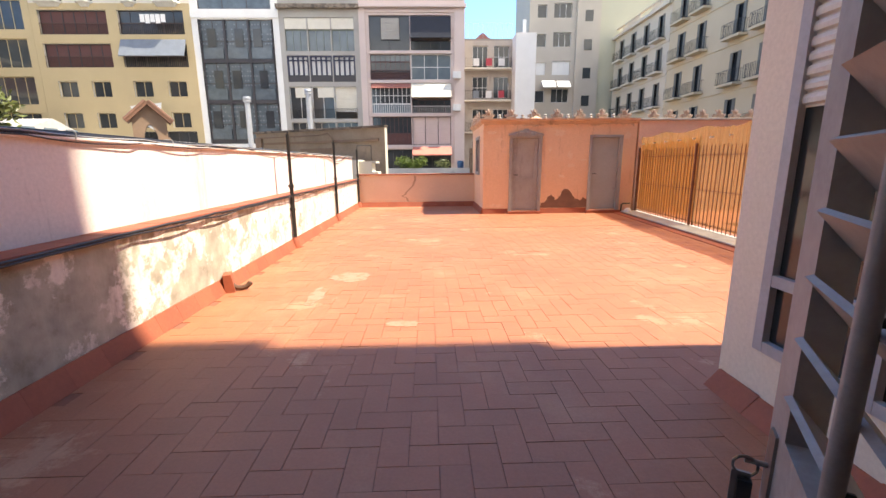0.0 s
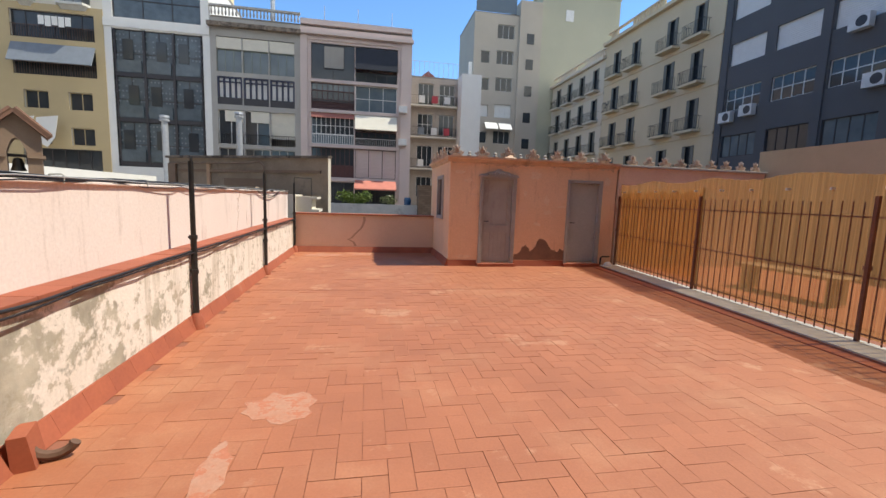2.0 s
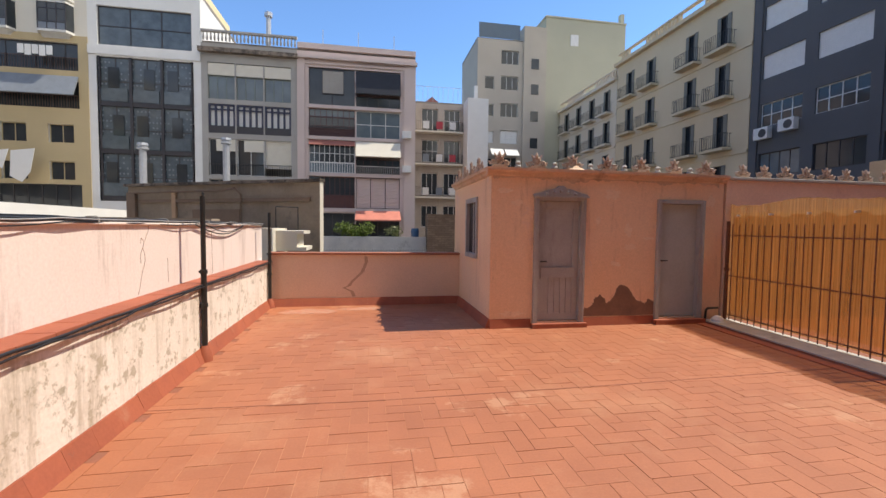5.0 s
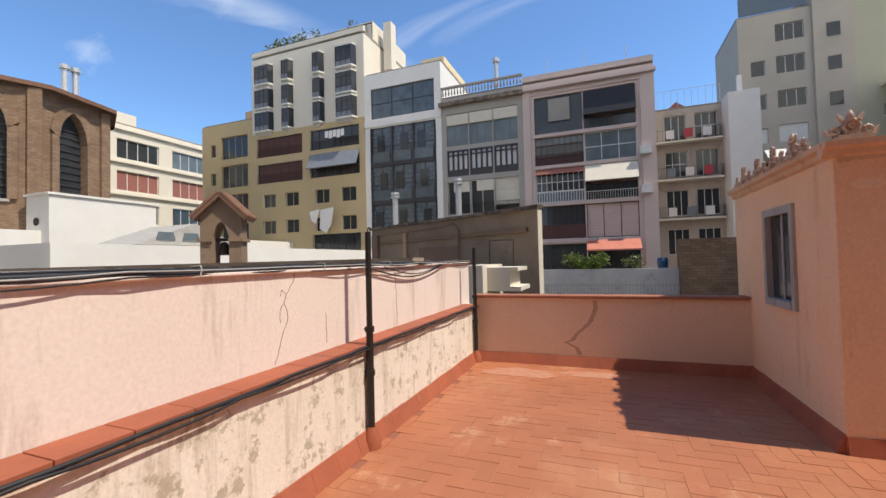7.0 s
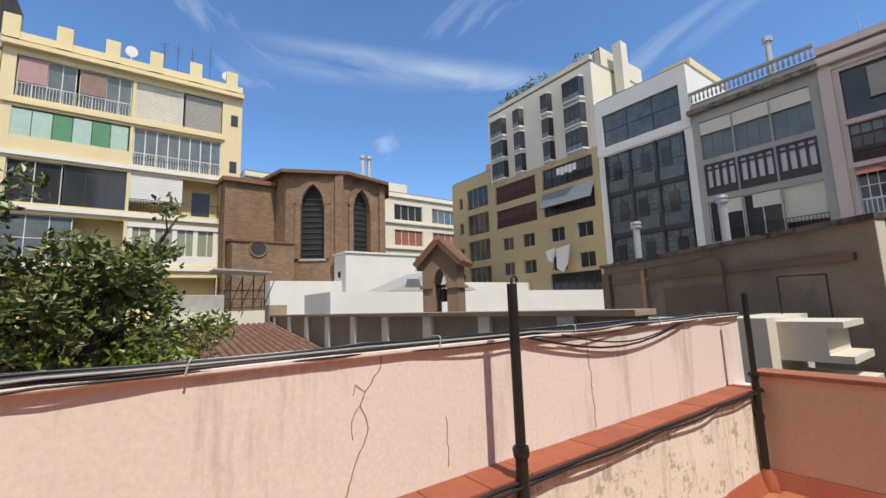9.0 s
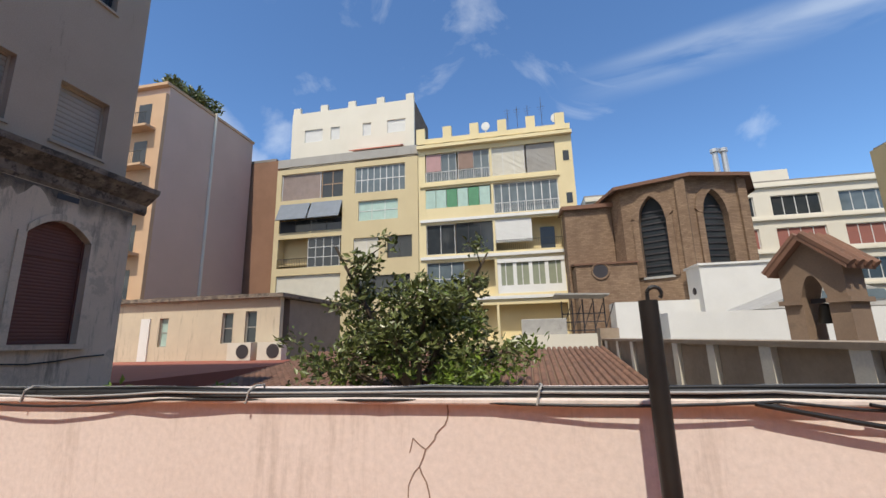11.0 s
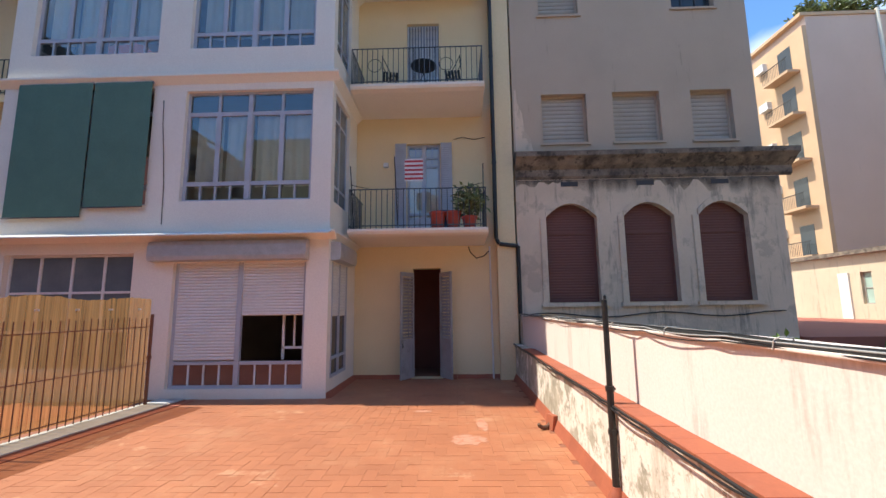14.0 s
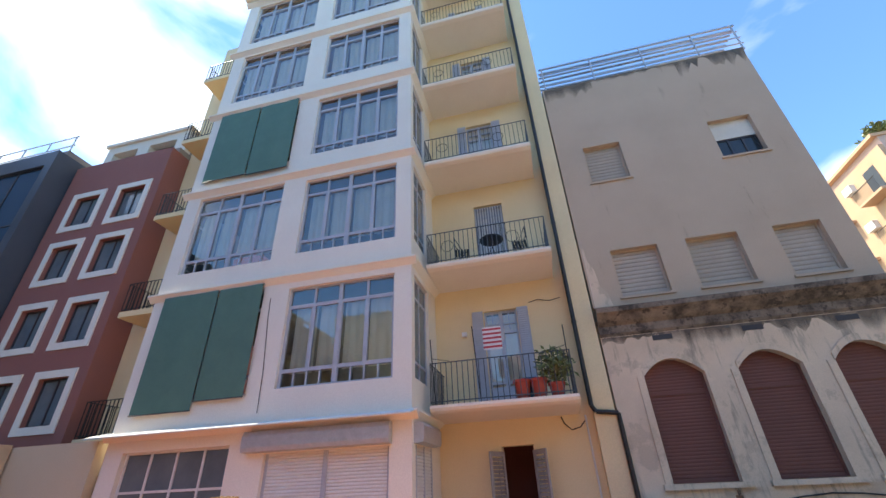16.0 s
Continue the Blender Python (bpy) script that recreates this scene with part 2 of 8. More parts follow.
BAYW = paint("white_render", (0.86, 0.80, 0.70), (0.82, 0.75, 0.65), 0.85, 0.9, stain=(0.55, 0.47, 0.42), stain_at=0.66, streak=True, bump=0.12)
YELW = paint("yellow_render", (0.84, 0.67, 0.40), (0.78, 0.61, 0.36), 0.88, 0.8, stain=(0.52, 0.40, 0.24), stain_at=0.66, streak=True, bump=0.12)
LEAFG = paint("weathered_grey_shutter", (0.40, 0.37, 0.36), (0.33, 0.305, 0.295), 0.6, 5, stain=(0.2, 0.185, 0.18), stain_at=0.56)
BLUEG = paint("blue_grey_joinery", (0.46, 0.48, 0.54), (0.40, 0.42, 0.47), 0.55, 4)
SLATW = paint("white_roller_slat", (0.78, 0.76, 0.74), (0.72, 0.70, 0.68), 0.5, 3)
ALU = paint("aluminium", (0.55, 0.57, 0.6), None, 0.4, 6, metal=0.4)
GREENB = paint("green_awning_cloth", (0.10, 0.205, 0.155), (0.085, 0.175, 0.135), 0.8, 2)
GREYW = paint("grey_brown_render", (0.56, 0.425, 0.31), (0.50, 0.38, 0.275), 0.9, 0.6, stain=(0.2, 0.165, 0.12), stain_at=0.62, streak=True, bump=0.15)
GREYL = paint("stained_old_render", (0.80, 0.62, 0.45), (0.66, 0.51, 0.37), 0.95, 1.0, stain=(0.22, 0.18, 0.14), stain_at=0.53, streak=True, bump=0.5, spots=(0.58, 0.45, 0.33), spots_at=0.55, spots_scale=1.1)
GREYC = paint("blackened_cornice", (0.34, 0.27, 0.21), (0.17, 0.135, 0.11), 0.95, 3.2, stain=(0.06, 0.05, 0.042), stain_at=0.46, bump=0.8, spots=(0.09, 0.072, 0.06), spots_at=0.54, spots_scale=4.5)
BRSHUT = paint("brown_shutter", (0.185, 0.062, 0.044), (0.155, 0.052, 0.037), 0.6, 2)
INNER = paint("dim_room", (0.34, 0.27, 0.22), None, 0.9, 2)
# black iron lightened to grey-blue: glare haze over the house railings, put into the colour
RAILM = paint("hazed_iron", (0.09, 0.095, 0.105), None, 0.5, 8, metal=0.2)
REDROOM = paint("dark_red_wall", (0.24, 0.085, 0.065), None, 0.8, 2)
CURTAIN = paint("cream_curtain", (0.80, 0.72, 0.57), (0.72, 0.64, 0.5), 0.9, 3)
GLASS = clear_glass("window_glass", (0.88, 0.91, 0.93), 0.10)
DGLASS = paint("dark_glass", (0.03, 0.036, 0.042), (0.05, 0.056, 0.06), 0.08, 0.8, bump=0)
LGLASS = paint("pale_glass", (0.16, 0.20, 0.22), (0.10, 0.13, 0.15), 0.10, 0.9, bump=0)
WHITE = paint("white_paint", (0.80, 0.79, 0.76), (0.74, 0.73, 0.70), 0.7, 1.0, stain=(0.6, 0.57, 0.53), stain_at=0.68, streak=True)
WFRAME = paint("white_frame", (0.78, 0.77, 0.75), None, 0.5, 3)
DFRAME = paint("dark_frame", (0.045, 0.04, 0.045), None, 0.5, 3)
PINKB = paint("pale_pink_render", (0.66, 0.54, 0.50), (0.6, 0.49, 0.45), 0.9, 0.5, stain=(0.48, 0.39, 0.36), stain_at=0.66, streak=True)
GREYB = paint("grey_render", (0.42, 0.40, 0.37), (0.36, 0.34, 0.31), 0.9, 0.5, stain=(0.2, 0.18, 0.16), stain_at=0.6, streak=True)
CREAMB = paint("cream_render", (0.76, 0.71, 0.61), (0.71, 0.66, 0.56), 0.9, 0.4, stain=(0.60, 0.55, 0.47), stain_at=0.68, streak=True)
OCHREB = paint("ochre_render", (0.56, 0.44, 0.25), (0.51, 0.40, 0.23), 0.9, 0.4, stain=(0.42, 0.31, 0.17), stain_at=0.66, streak=True)
YELB = paint("yellow_ochre_render", (0.79, 0.67, 0.41), (0.73, 0.61, 0.36), 0.9, 0.4, stain=(0.55, 0.42, 0.2), stain_at=0.66, streak=True)
BEIGEB = paint("beige_render", (0.66, 0.54, 0.37), (0.61, 0.49, 0.33), 0.9, 0.4, stain=(0.4, 0.31, 0.2), stain_at=0.66, streak=True)
SAGEB = paint("sage_render", (0.50, 0.48, 0.36), (0.46, 0.44, 0.33), 0.9, 0.3)
DARKB = paint("dark_grey_render", (0.115, 0.115, 0.122), (0.10, 0.10, 0.107), 0.85, 0.5)
REDB = paint("wine_red_render", (0.33, 0.13, 0.105), (0.30, 0.115, 0.095), 0.88, 0.5)
MAUVEB = paint("mauve_blank_render", (0.67, 0.485, 0.40), (0.61, 0.44, 0.36), 0.92, 0.3, stain=(0.38, 0.28, 0.24), stain_at=0.62, streak=True)
ORANGEB = paint("orange_render", (0.62, 0.41, 0.26), (0.57, 0.37, 0.23), 0.9, 0.5)
BRICK = paint("old_brick", (0.33, 0.225, 0.15), (0.25, 0.165, 0.11), 0.95, 1.2, stain=(0.2, 0.13, 0.09), stain_at=0.58, bump=0.6, fine=8)


def coursed(m, width=0.34, height=0.115):
    """Lays brick courses into a painted material."""
    t = m.node_tree
    b = t.nodes["Principled BSDF"]
    src = b.inputs["Base Color"].links[0].from_socket
    geo, sep, com, add, br = (t.nodes.new("ShaderNode" + n) for n in ("NewGeometry", "SeparateXYZ", "CombineXYZ", "Math", "TexBrick"))
    t.links.new(geo.outputs["Position"], sep.inputs[0])
    t.links.new(sep.outputs["X"], add.inputs[0])
    t.links.new(sep.outputs["Y"], add.inputs[1])
    t.links.new(add.outputs[0], com.inputs["X"])
    t.links.new(sep.outputs["Z"], com.inputs["Y"])
    t.links.new(com.outputs[0], br.inputs["Vector"])
    br.inputs["Scale"].default_value = 1.0
    br.inputs["Brick Width"].default_value, br.inputs["Row Height"].default_value, br.inputs["Mortar Size"].default_value = width, height, 0.012
    br.inputs["Color1"].default_value, br.inputs["Color2"].default_value, br.inputs["Mortar"].default_value = (1, 1, 1, 1), (0.72, 0.68, 0.66, 1), (0.62, 0.6, 0.58, 1)
    mx = t.nodes.new("ShaderNodeMix")
    mx.data_type, mx.blend_type = "RGBA", "MULTIPLY"
    mx.inputs["Factor"].default_value = 1.0
    t.links.new(src, mx.inputs["A"])
    t.links.new(br.outputs["Color"], mx.inputs["B"])
    t.links.new(mx.outputs["Result"], b.inputs["Base Color"])


coursed(BRICK)
BROWNW = paint("brown_rough_wall", (0.40, 0.315, 0.235), (0.29, 0.225, 0.165), 0.95, 1.5, stain=(0.10, 0.08, 0.065), stain_at=0.58, bump=0.6, fine=14)
STONE = paint("brown_sandstone", (0.30, 0.205, 0.14), (0.25, 0.17, 0.12), 0.95, 3, stain=(0.16, 0.11, 0.08), stain_at=0.6, bump=0.4)
RTILE = paint("old_roof_tile", (0.28, 0.14, 0.09), (0.2, 0.11, 0.075), 0.9, 4, stain=(0.14, 0.1, 0.075), stain_at=0.58, rand=0.3)
MAROON = paint("maroon_blind", (0.12, 0.05, 0.045), (0.1, 0.042, 0.038), 0.8, 2)
GREYBL = paint("grey_blue_awning", (0.22, 0.25, 0.29), None, 0.8, 2)
CLOTH = paint("cream_awning", (0.72, 0.68, 0.58), (0.66, 0.62, 0.53), 0.85, 2)
SALMONA = paint("salmon_awning", (0.62, 0.22, 0.16), None, 0.85, 2)
GREENS = paint("green_shutter", (0.10, 0.30, 0.16), None, 0.7, 2)
MINT = paint("mint_shutter", (0.45, 0.62, 0.55), None, 0.7, 2)
BARK = paint("bark", (0.12, 0.085, 0.06), None, 0.95, 8, bump=0.6)
LEAF = paint("leaf_green", (0.16, 0.205, 0.055), (0.215, 0.235, 0.075), 0.38, 1.2, bump=0, rand=0.5)
LEAFY = paint("bright_leaf", (0.19, 0.27, 0.03), (0.14, 0.22, 0.03), 0.5, 2, bump=0, rand=0.4)
TERRA = paint("terracotta_red", (0.50, 0.07, 0.035), None, 0.6, 4)
BLUEP = paint("blue_plastic", (0.03, 0.10, 0.22), None, 0.4, 4)
REDST = paint("red_stripe_cloth", (0.50, 0.06, 0.08), None, 0.8, 4)
BRONZE = paint("old_bronze", (0.07, 0.06, 0.045), None, 0.5, 6, metal=0.7)
GROUND = paint("courtyard_ground", (0.20, 0.18, 0.16), (0.16, 0.145, 0.13), 0.95, 0.3)
ROOFG = paint("flat_roof_grey", (0.30, 0.27, 0.24), (0.24, 0.215, 0.19), 0.95, 0.6, stain=(0.15, 0.13, 0.12), stain_at=0.6)
ROOFR = paint("flat_roof_red", (0.36, 0.11, 0.07), (0.3, 0.095, 0.065), 0.85, 0.8)
METALK = paint("key_steel", (0.35, 0.33, 0.30), None, 0.3, 30, metal=1.0)
BLUEGL = paint("blue_curtain_wall", (0.05, 0.10, 0.16), (0.06, 0.11, 0.17), 0.12, 0.5, bump=0)


# ---- geometry helpers ----
class Geo:
    """Collects plain faces for one mesh."""

    def __init__(self):
        self.v, self.f = [], []

    def box(self, x0, x1, y0, y1, z0, z1):
        x0, x1, y0, y1, z0, z1 = min(x0, x1), max(x0, x1), min(y0, y1), max(y0, y1), min(z0, z1), max(z0, z1)
        n = len(self.v)
        self.v += [(x0, y0, z0), (x1, y0, z0), (x1, y1, z0), (x0, y1, z0), (x0, y0, z1), (x1, y0, z1), (x1, y1, z1), (x0, y1, z1)]
        self.f += [tuple(n + i for i in q) for q in ((0, 3, 2, 1), (4, 5, 6, 7), (0, 1, 5, 4), (1, 2, 6, 5), (2, 3, 7, 6), (3, 0, 4, 7))]
        return self

    def prism(self, pts, axis, a, b):
        """A closed outline pts (2D, counter-clockwise in the two other axes in order) pushed from a to b along axis."""
        n, k = len(self.v), len(pts)
        for w in (a, b):
            for p, q in pts:
                self.v.append({"x": (w, p, q), "y": (p, w, q), "z": (p, q, w)}[axis])
        flip = (axis == "y") != (b < a)
        fs = [tuple(range(k))[::-1], tuple(range(k, 2 * k))] + [(i, (i + 1) % k, k + (i + 1) % k, k + i) for i in range(k)]
        self.f += [tuple(n + i for i in (q[::-1] if flip else q)) for q in fs]
        return self

    def rod(self, p, q, r, n=8, r2=None):
        p, q = Vector(p), Vector(q)
        d = (q - p).normalized()
        s = d.orthogonal().normalized()
        u = d.cross(s)
        k = len(self.v)
        for c, rr in ((p, r), (q, r if r2 is None else r2)):
            for i in range(n):
                a = 2 * math.pi * i / n
                self.v.append(tuple(c + rr * (math.cos(a) * s + math.sin(a) * u)))
        self.f += [(k + i, k + (i + 1) % n, k + n + (i + 1) % n, k + n + i) for i in range(n)]
        self.f += [tuple(k + i for i in range(n))[::-1], tuple(k + n + i for i in range(n))]
        return self

    def lathe(self, c, prof, n=12, sx=1.0, sy=1.0):
        """Rings of (radius, height) about the upright through c."""
        k = len(self.v)
        for r, h in prof:
            for i in range(n):
                a = 2 * math.pi * i / n
                self.v.append((c[0] + sx * r * math.cos(a), c[1] + sy * r * math.sin(a), c[2] + h))
        for j in range(len(prof) - 1):
            self.f += [(k + j * n + i, k + j * n + (i + 1) % n, k + (j + 1) * n + (i + 1) % n, k + (j + 1) * n + i) for i in range(n)]
        self.f += [tuple(k + i for i in range(n))[::-1], tuple(k + (len(prof) - 1) * n + i for i in range(n))]
        return self

    def path(self, pts, r, n=6):
        for p, q in zip(pts, pts[1:]):
            self.rod(p, q, r, n)
        return self

    def quad(self, *pts):
        n = len(self.v)
        self.v += [tuple(p) for p in pts]
        self.f.append(tuple(range(n, n + len(pts))))
        return self

    def sheet(self, u0, u1, y, z0, z1):
        """One face that looks along +y."""
        return self.quad((u1, y, z0), (u0, y, z0), (u0, y, z1), (u1, y, z1))

    def mesh(self, name, material, smooth=False):
        me = bpy.data.meshes.new(name)
        me.from_pydata(self.v, [], self.f)
        me.materials.append(material)
        if smooth:
            me.polygons.foreach_set("use_smooth", [True] * len(me.polygons))
            me.set_sharp_from_angle(angle=radians(40))
        return me


def part(name, geo, material, parent, label="", kind="", smooth=False):
    ob = new(name, geo.mesh(name, material, smooth))
    ob.parent = parent
    return tagged(ob, label, "", "", kind)


def thing(name, m, label, category, group="", kind=""):
    ob = new(name)
    ob.empty_display_size = 0.2
    ob.matrix_world = m
    return tagged(ob, label, category, group, kind)


def solid(name, geo, material, label, category, group="", kind="", smooth=False, bevel=0.0):
    ob = new(name, geo.mesh(name, material, smooth))
    if bevel:
        b = ob.modifiers.new("edge", "BEVEL")
        b.width, b.segments, b.limit_method = bevel, 2, "ANGLE"
    return tagged(ob, label, category, group, kind)


def holed(g, u0, u1, z0, z1, holes, y0, y1):
    """A wall between depths y0 and y1 with rectangular openings (u0, u1, z0, z1), as one closed shell."""
    us = sorted({u0, u1, *[min(max(h[i], u0), u1) for h in holes for i in (0, 1)]})
    zs = sorted({z0, z1, *[min(max(h[i], z0), z1) for h in holes for i in (2, 3)]})
    ids = {}

    def vert(i, j, k):
        if (i, j, k) not in ids:
            ids[i, j, k] = len(g.v)
            g.v.append((us[i], (y0, y1)[k], zs[j]))
        return ids[i, j, k]

    full = {(i, j) for i in range(len(us) - 1) for j in range(len(zs) - 1)
            if not any(h[0] < (us[i] + us[i + 1]) / 2 < h[1] and h[2] < (zs[j] + zs[j + 1]) / 2 < h[3] for h in holes)}
    for i, j in full:
        g.f.append(tuple(vert(*q) for q in ((i, j, 0), (i + 1, j, 0), (i + 1, j + 1, 0), (i, j + 1, 0))))
        g.f.append(tuple(vert(*q) for q in ((i, j, 1), (i, j + 1, 1), (i + 1, j + 1, 1), (i + 1, j, 1))))
        if (i - 1, j) not in full:
            g.f.append(tuple(vert(*q) for q in ((i, j, 0), (i, j + 1, 0), (i, j + 1, 1), (i, j, 1))))
        if (i + 1, j) not in full:
            g.f.append(tuple(vert(*q) for q in ((i + 1, j, 0), (i + 1, j, 1), (i + 1, j + 1, 1), (i + 1, j + 1, 0))))
        if (i, j - 1) not in full:
            g.f.append(tuple(vert(*q) for q in ((i, j, 0), (i, j, 1), (i + 1, j, 1), (i + 1, j, 0))))
        if (i, j + 1) not in full:
            g.f.append(tuple(vert(*q) for q in ((i, j + 1, 0), (i + 1, j + 1, 0), (i + 1, j + 1, 1), (i, j + 1, 1))))
    return g


def slatted(g, u0, u1, z0, z1, y, step=0.055, deep=0.016):
    """A rolling shutter curtain as one corrugated sheet."""
    n = max(3, int((z1 - z0) / step))
    front = []
    for i in range(n):
        a, b = z0 + (z1 - z0) * i / n, z0 + (z1 - z0) * (i + 1) / n
        h = b - a
        front += [(y - deep, a), (y - deep, a + 0.16 * h), (y, a + 0.3 * h), (y + 0.002, a + 0.65 * h), (y - deep * 0.3, b - 0.04 * h)]
    front.append((y - deep, z1))
    n0, k = len(g.v), len(front)
    for u in (u0, u1):
        g.v += [(u, p, q) for p, q in front]
    g.f += [(n0 + i, n0 + i + 1, n0 + k + i + 1, n0 + k + i) for i in range(k - 1)]
    return g


def arched(g, u0, u1, z0, z1, a0, a1, sill, spring, crown, y0, y1, pointed=False, n=12):
    """A wall piece with one arched opening."""
    g.box(u0, a0, y0, y1, z0, z1).box(a1, u1, y0, y1, z0, z1)
    if sill > z0:
        g.box(a0, a1, y0, y1, z0, sill)
    pts = arch_line(a0, a1, spring, crown, pointed, n)
    for (ua, za), (ub, zb) in zip(pts, pts[1:]):
        g.prism([(ua, za), (ub, zb), (ub, z1), (ua, z1)], "y", y0, y1)
    return g


def arch_line(a0, a1, spring, crown, pointed=False, n=12):
    c, w, out = (a0 + a1) / 2, (a1 - a0) / 2, []
    for i in range(n + 1):
        s = -1 + 2 * i / n
        h = math.sqrt(max(0, 4 - (1 + abs(s)) ** 2)) / math.sqrt(3) if pointed else 1 - s * s
        out.append((c + s * w, spring + (crown - spring) * max(0, h)))
    return out


def window_unit(parent, u0, u1, z0, z1, style, frame_mat=None, pane_mat=None, cols=2, rows=1, y=-0.16, name="window"):
    """A window in a wall opening; styles: glazed, roller, open, cloth."""
    fm, pm = frame_mat or WFRAME, pane_mat or DGLASS
    t = 0.05 if u1 - u0 < 4 else 0.07
    us = [u0] + [u0 + (u1 - u0) * i / cols for i in range(1, cols)] + [u1]
    zs = [z0] + [z0 + (z1 - z0) * i / rows for i in range(1, rows)] + [z1]
    panes = []
    for i in range(cols):
        for j in range(rows):
            panes.append((us[i] + (t if i == 0 else t / 2), us[i + 1] - (t if i == cols - 1 else t / 2),
                          zs[j] + (t if j == 0 else t / 2), zs[j + 1] - (t if j == rows - 1 else t / 2)))
    fr = part(name, holed(Geo(), u0, u1, z0, z1, panes, y - 0.06, y), fm, parent)
    if style == "roller":
        part("roller_blind", slatted(Geo(), u0 + t, u1 - t, z0 + t, z1 - t, y - 0.022, 0.11), pm, fr)
    elif len(panes) <= 12:
        for a, b, c, d in panes:
            part("pane", Geo().box(a, b, y - 0.04, y - 0.03, c, d), pm, fr)
    else:
        part("pane", Geo().box(u0 + t, u1 - t, y - 0.04, y - 0.03, z0 + t, z1 - t), pm, fr)
    return fr


def railing(parent, u0, u1, y0, y1, z0, z1, step=0.14, mat=None, r=0.009, name="railing", near=False):
    """A three-sided balcony railing from the wall (y0) out to y1."""
    mat = mat or IRON
    g = Geo()
    for z in (z0 + 0.08, z1):
        g.path([(u0, y0, z), (u0, y1, z), (u1, y1, z), (u1, y0, z)], 0.014, 5)
    rail = part(name, g, mat, parent)
    spots = [(u0 + (u1 - u0) * i / max(3, int((u1 - u0) / step)), y1) for i in range(max(3, int((u1 - u0) / step)) + 1)]
    m = max(2, int((y1 - y0) / step))
    spots += [(u, y0 + (y1 - y0) * i / m) for u in (u0, u1) for i in range(1, m)]
    bars = Geo()
    for u, y in spots:
        if near:
            part("baluster", Geo().box(u - r, u + r, y - r, y + r, z0, z1), mat, rail)
        else:
            bars.box(u - r, u + r, y - r, y + r, z0, z1)
    if not near:
        part("balustrade", bars, mat, rail, "", "stuff")
    return rail


def block(name, label, m, u0, u1, z0, z1, depth, mat, holes, recess=1.3, back=None):
    """A building: front wall with openings, a recessed inner wall, sides and a roof slab."""
    b = thing(name, m, label, "building")
    part("wall", holed(Geo(), u0, u1, z0, z1, holes, -0.3, 0.0), mat, b)
    part("body", Geo().box(u0 + 0.01, u1 - 0.01, -depth, -recess, z0, z1 - 0.02), back or mat, b)
    part("side_wall", Geo().box(u0, u0 + 0.3, -recess, -0.3, z0, z1), mat, b)
    part("side_wall", Geo().box(u1 - 0.3, u1, -recess, -0.3, z0, z1), mat, b)
    for z in sorted({h[2] for h in holes}):
        part("floor_slab", Geo().box(u0 + 0.3, u1 - 0.3, -recess, -0.3, z - 0.14, z - 0.02), mat, b)
    part("roof", Geo().box(u0, u1, -depth, -0.3, z1, z1 + 0.25), ROOFG, b)
    return b

# ---- terrace: floor bed, walls, hut ----
GAP = 0.003
WX = -2.80          # face of the low wall
UX = -3.00          # face of the upper wall
HX0, HX1, HY0, HY1 = 0.93, 5.02, 11.34, 13.9
NY = 13.57
FENCE_A, FENCE_B = (4.52, 3.05), (5.12, 11.34)

floor = solid("floor", Geo().box(WX - 0.02, 5.6, -4.5, 13.7, -0.25, -0.006), JOINT, "roof terrace floor painted red over clay tiles", "floor", "", "structure")
part("mortar_bed", Geo().box(WX + 0.16, 4.45, 5.6, 13.42, -0.02, -0.0028), PALEJ, floor, "pale worn joints")
g = Geo().box(-3.35, WX, 0.43, 13.9, -0.2, 0.86)
solid("wall_west_low", g, WORN, "low mildewed plaster wall below a red ledge", "wall", "", "structure")


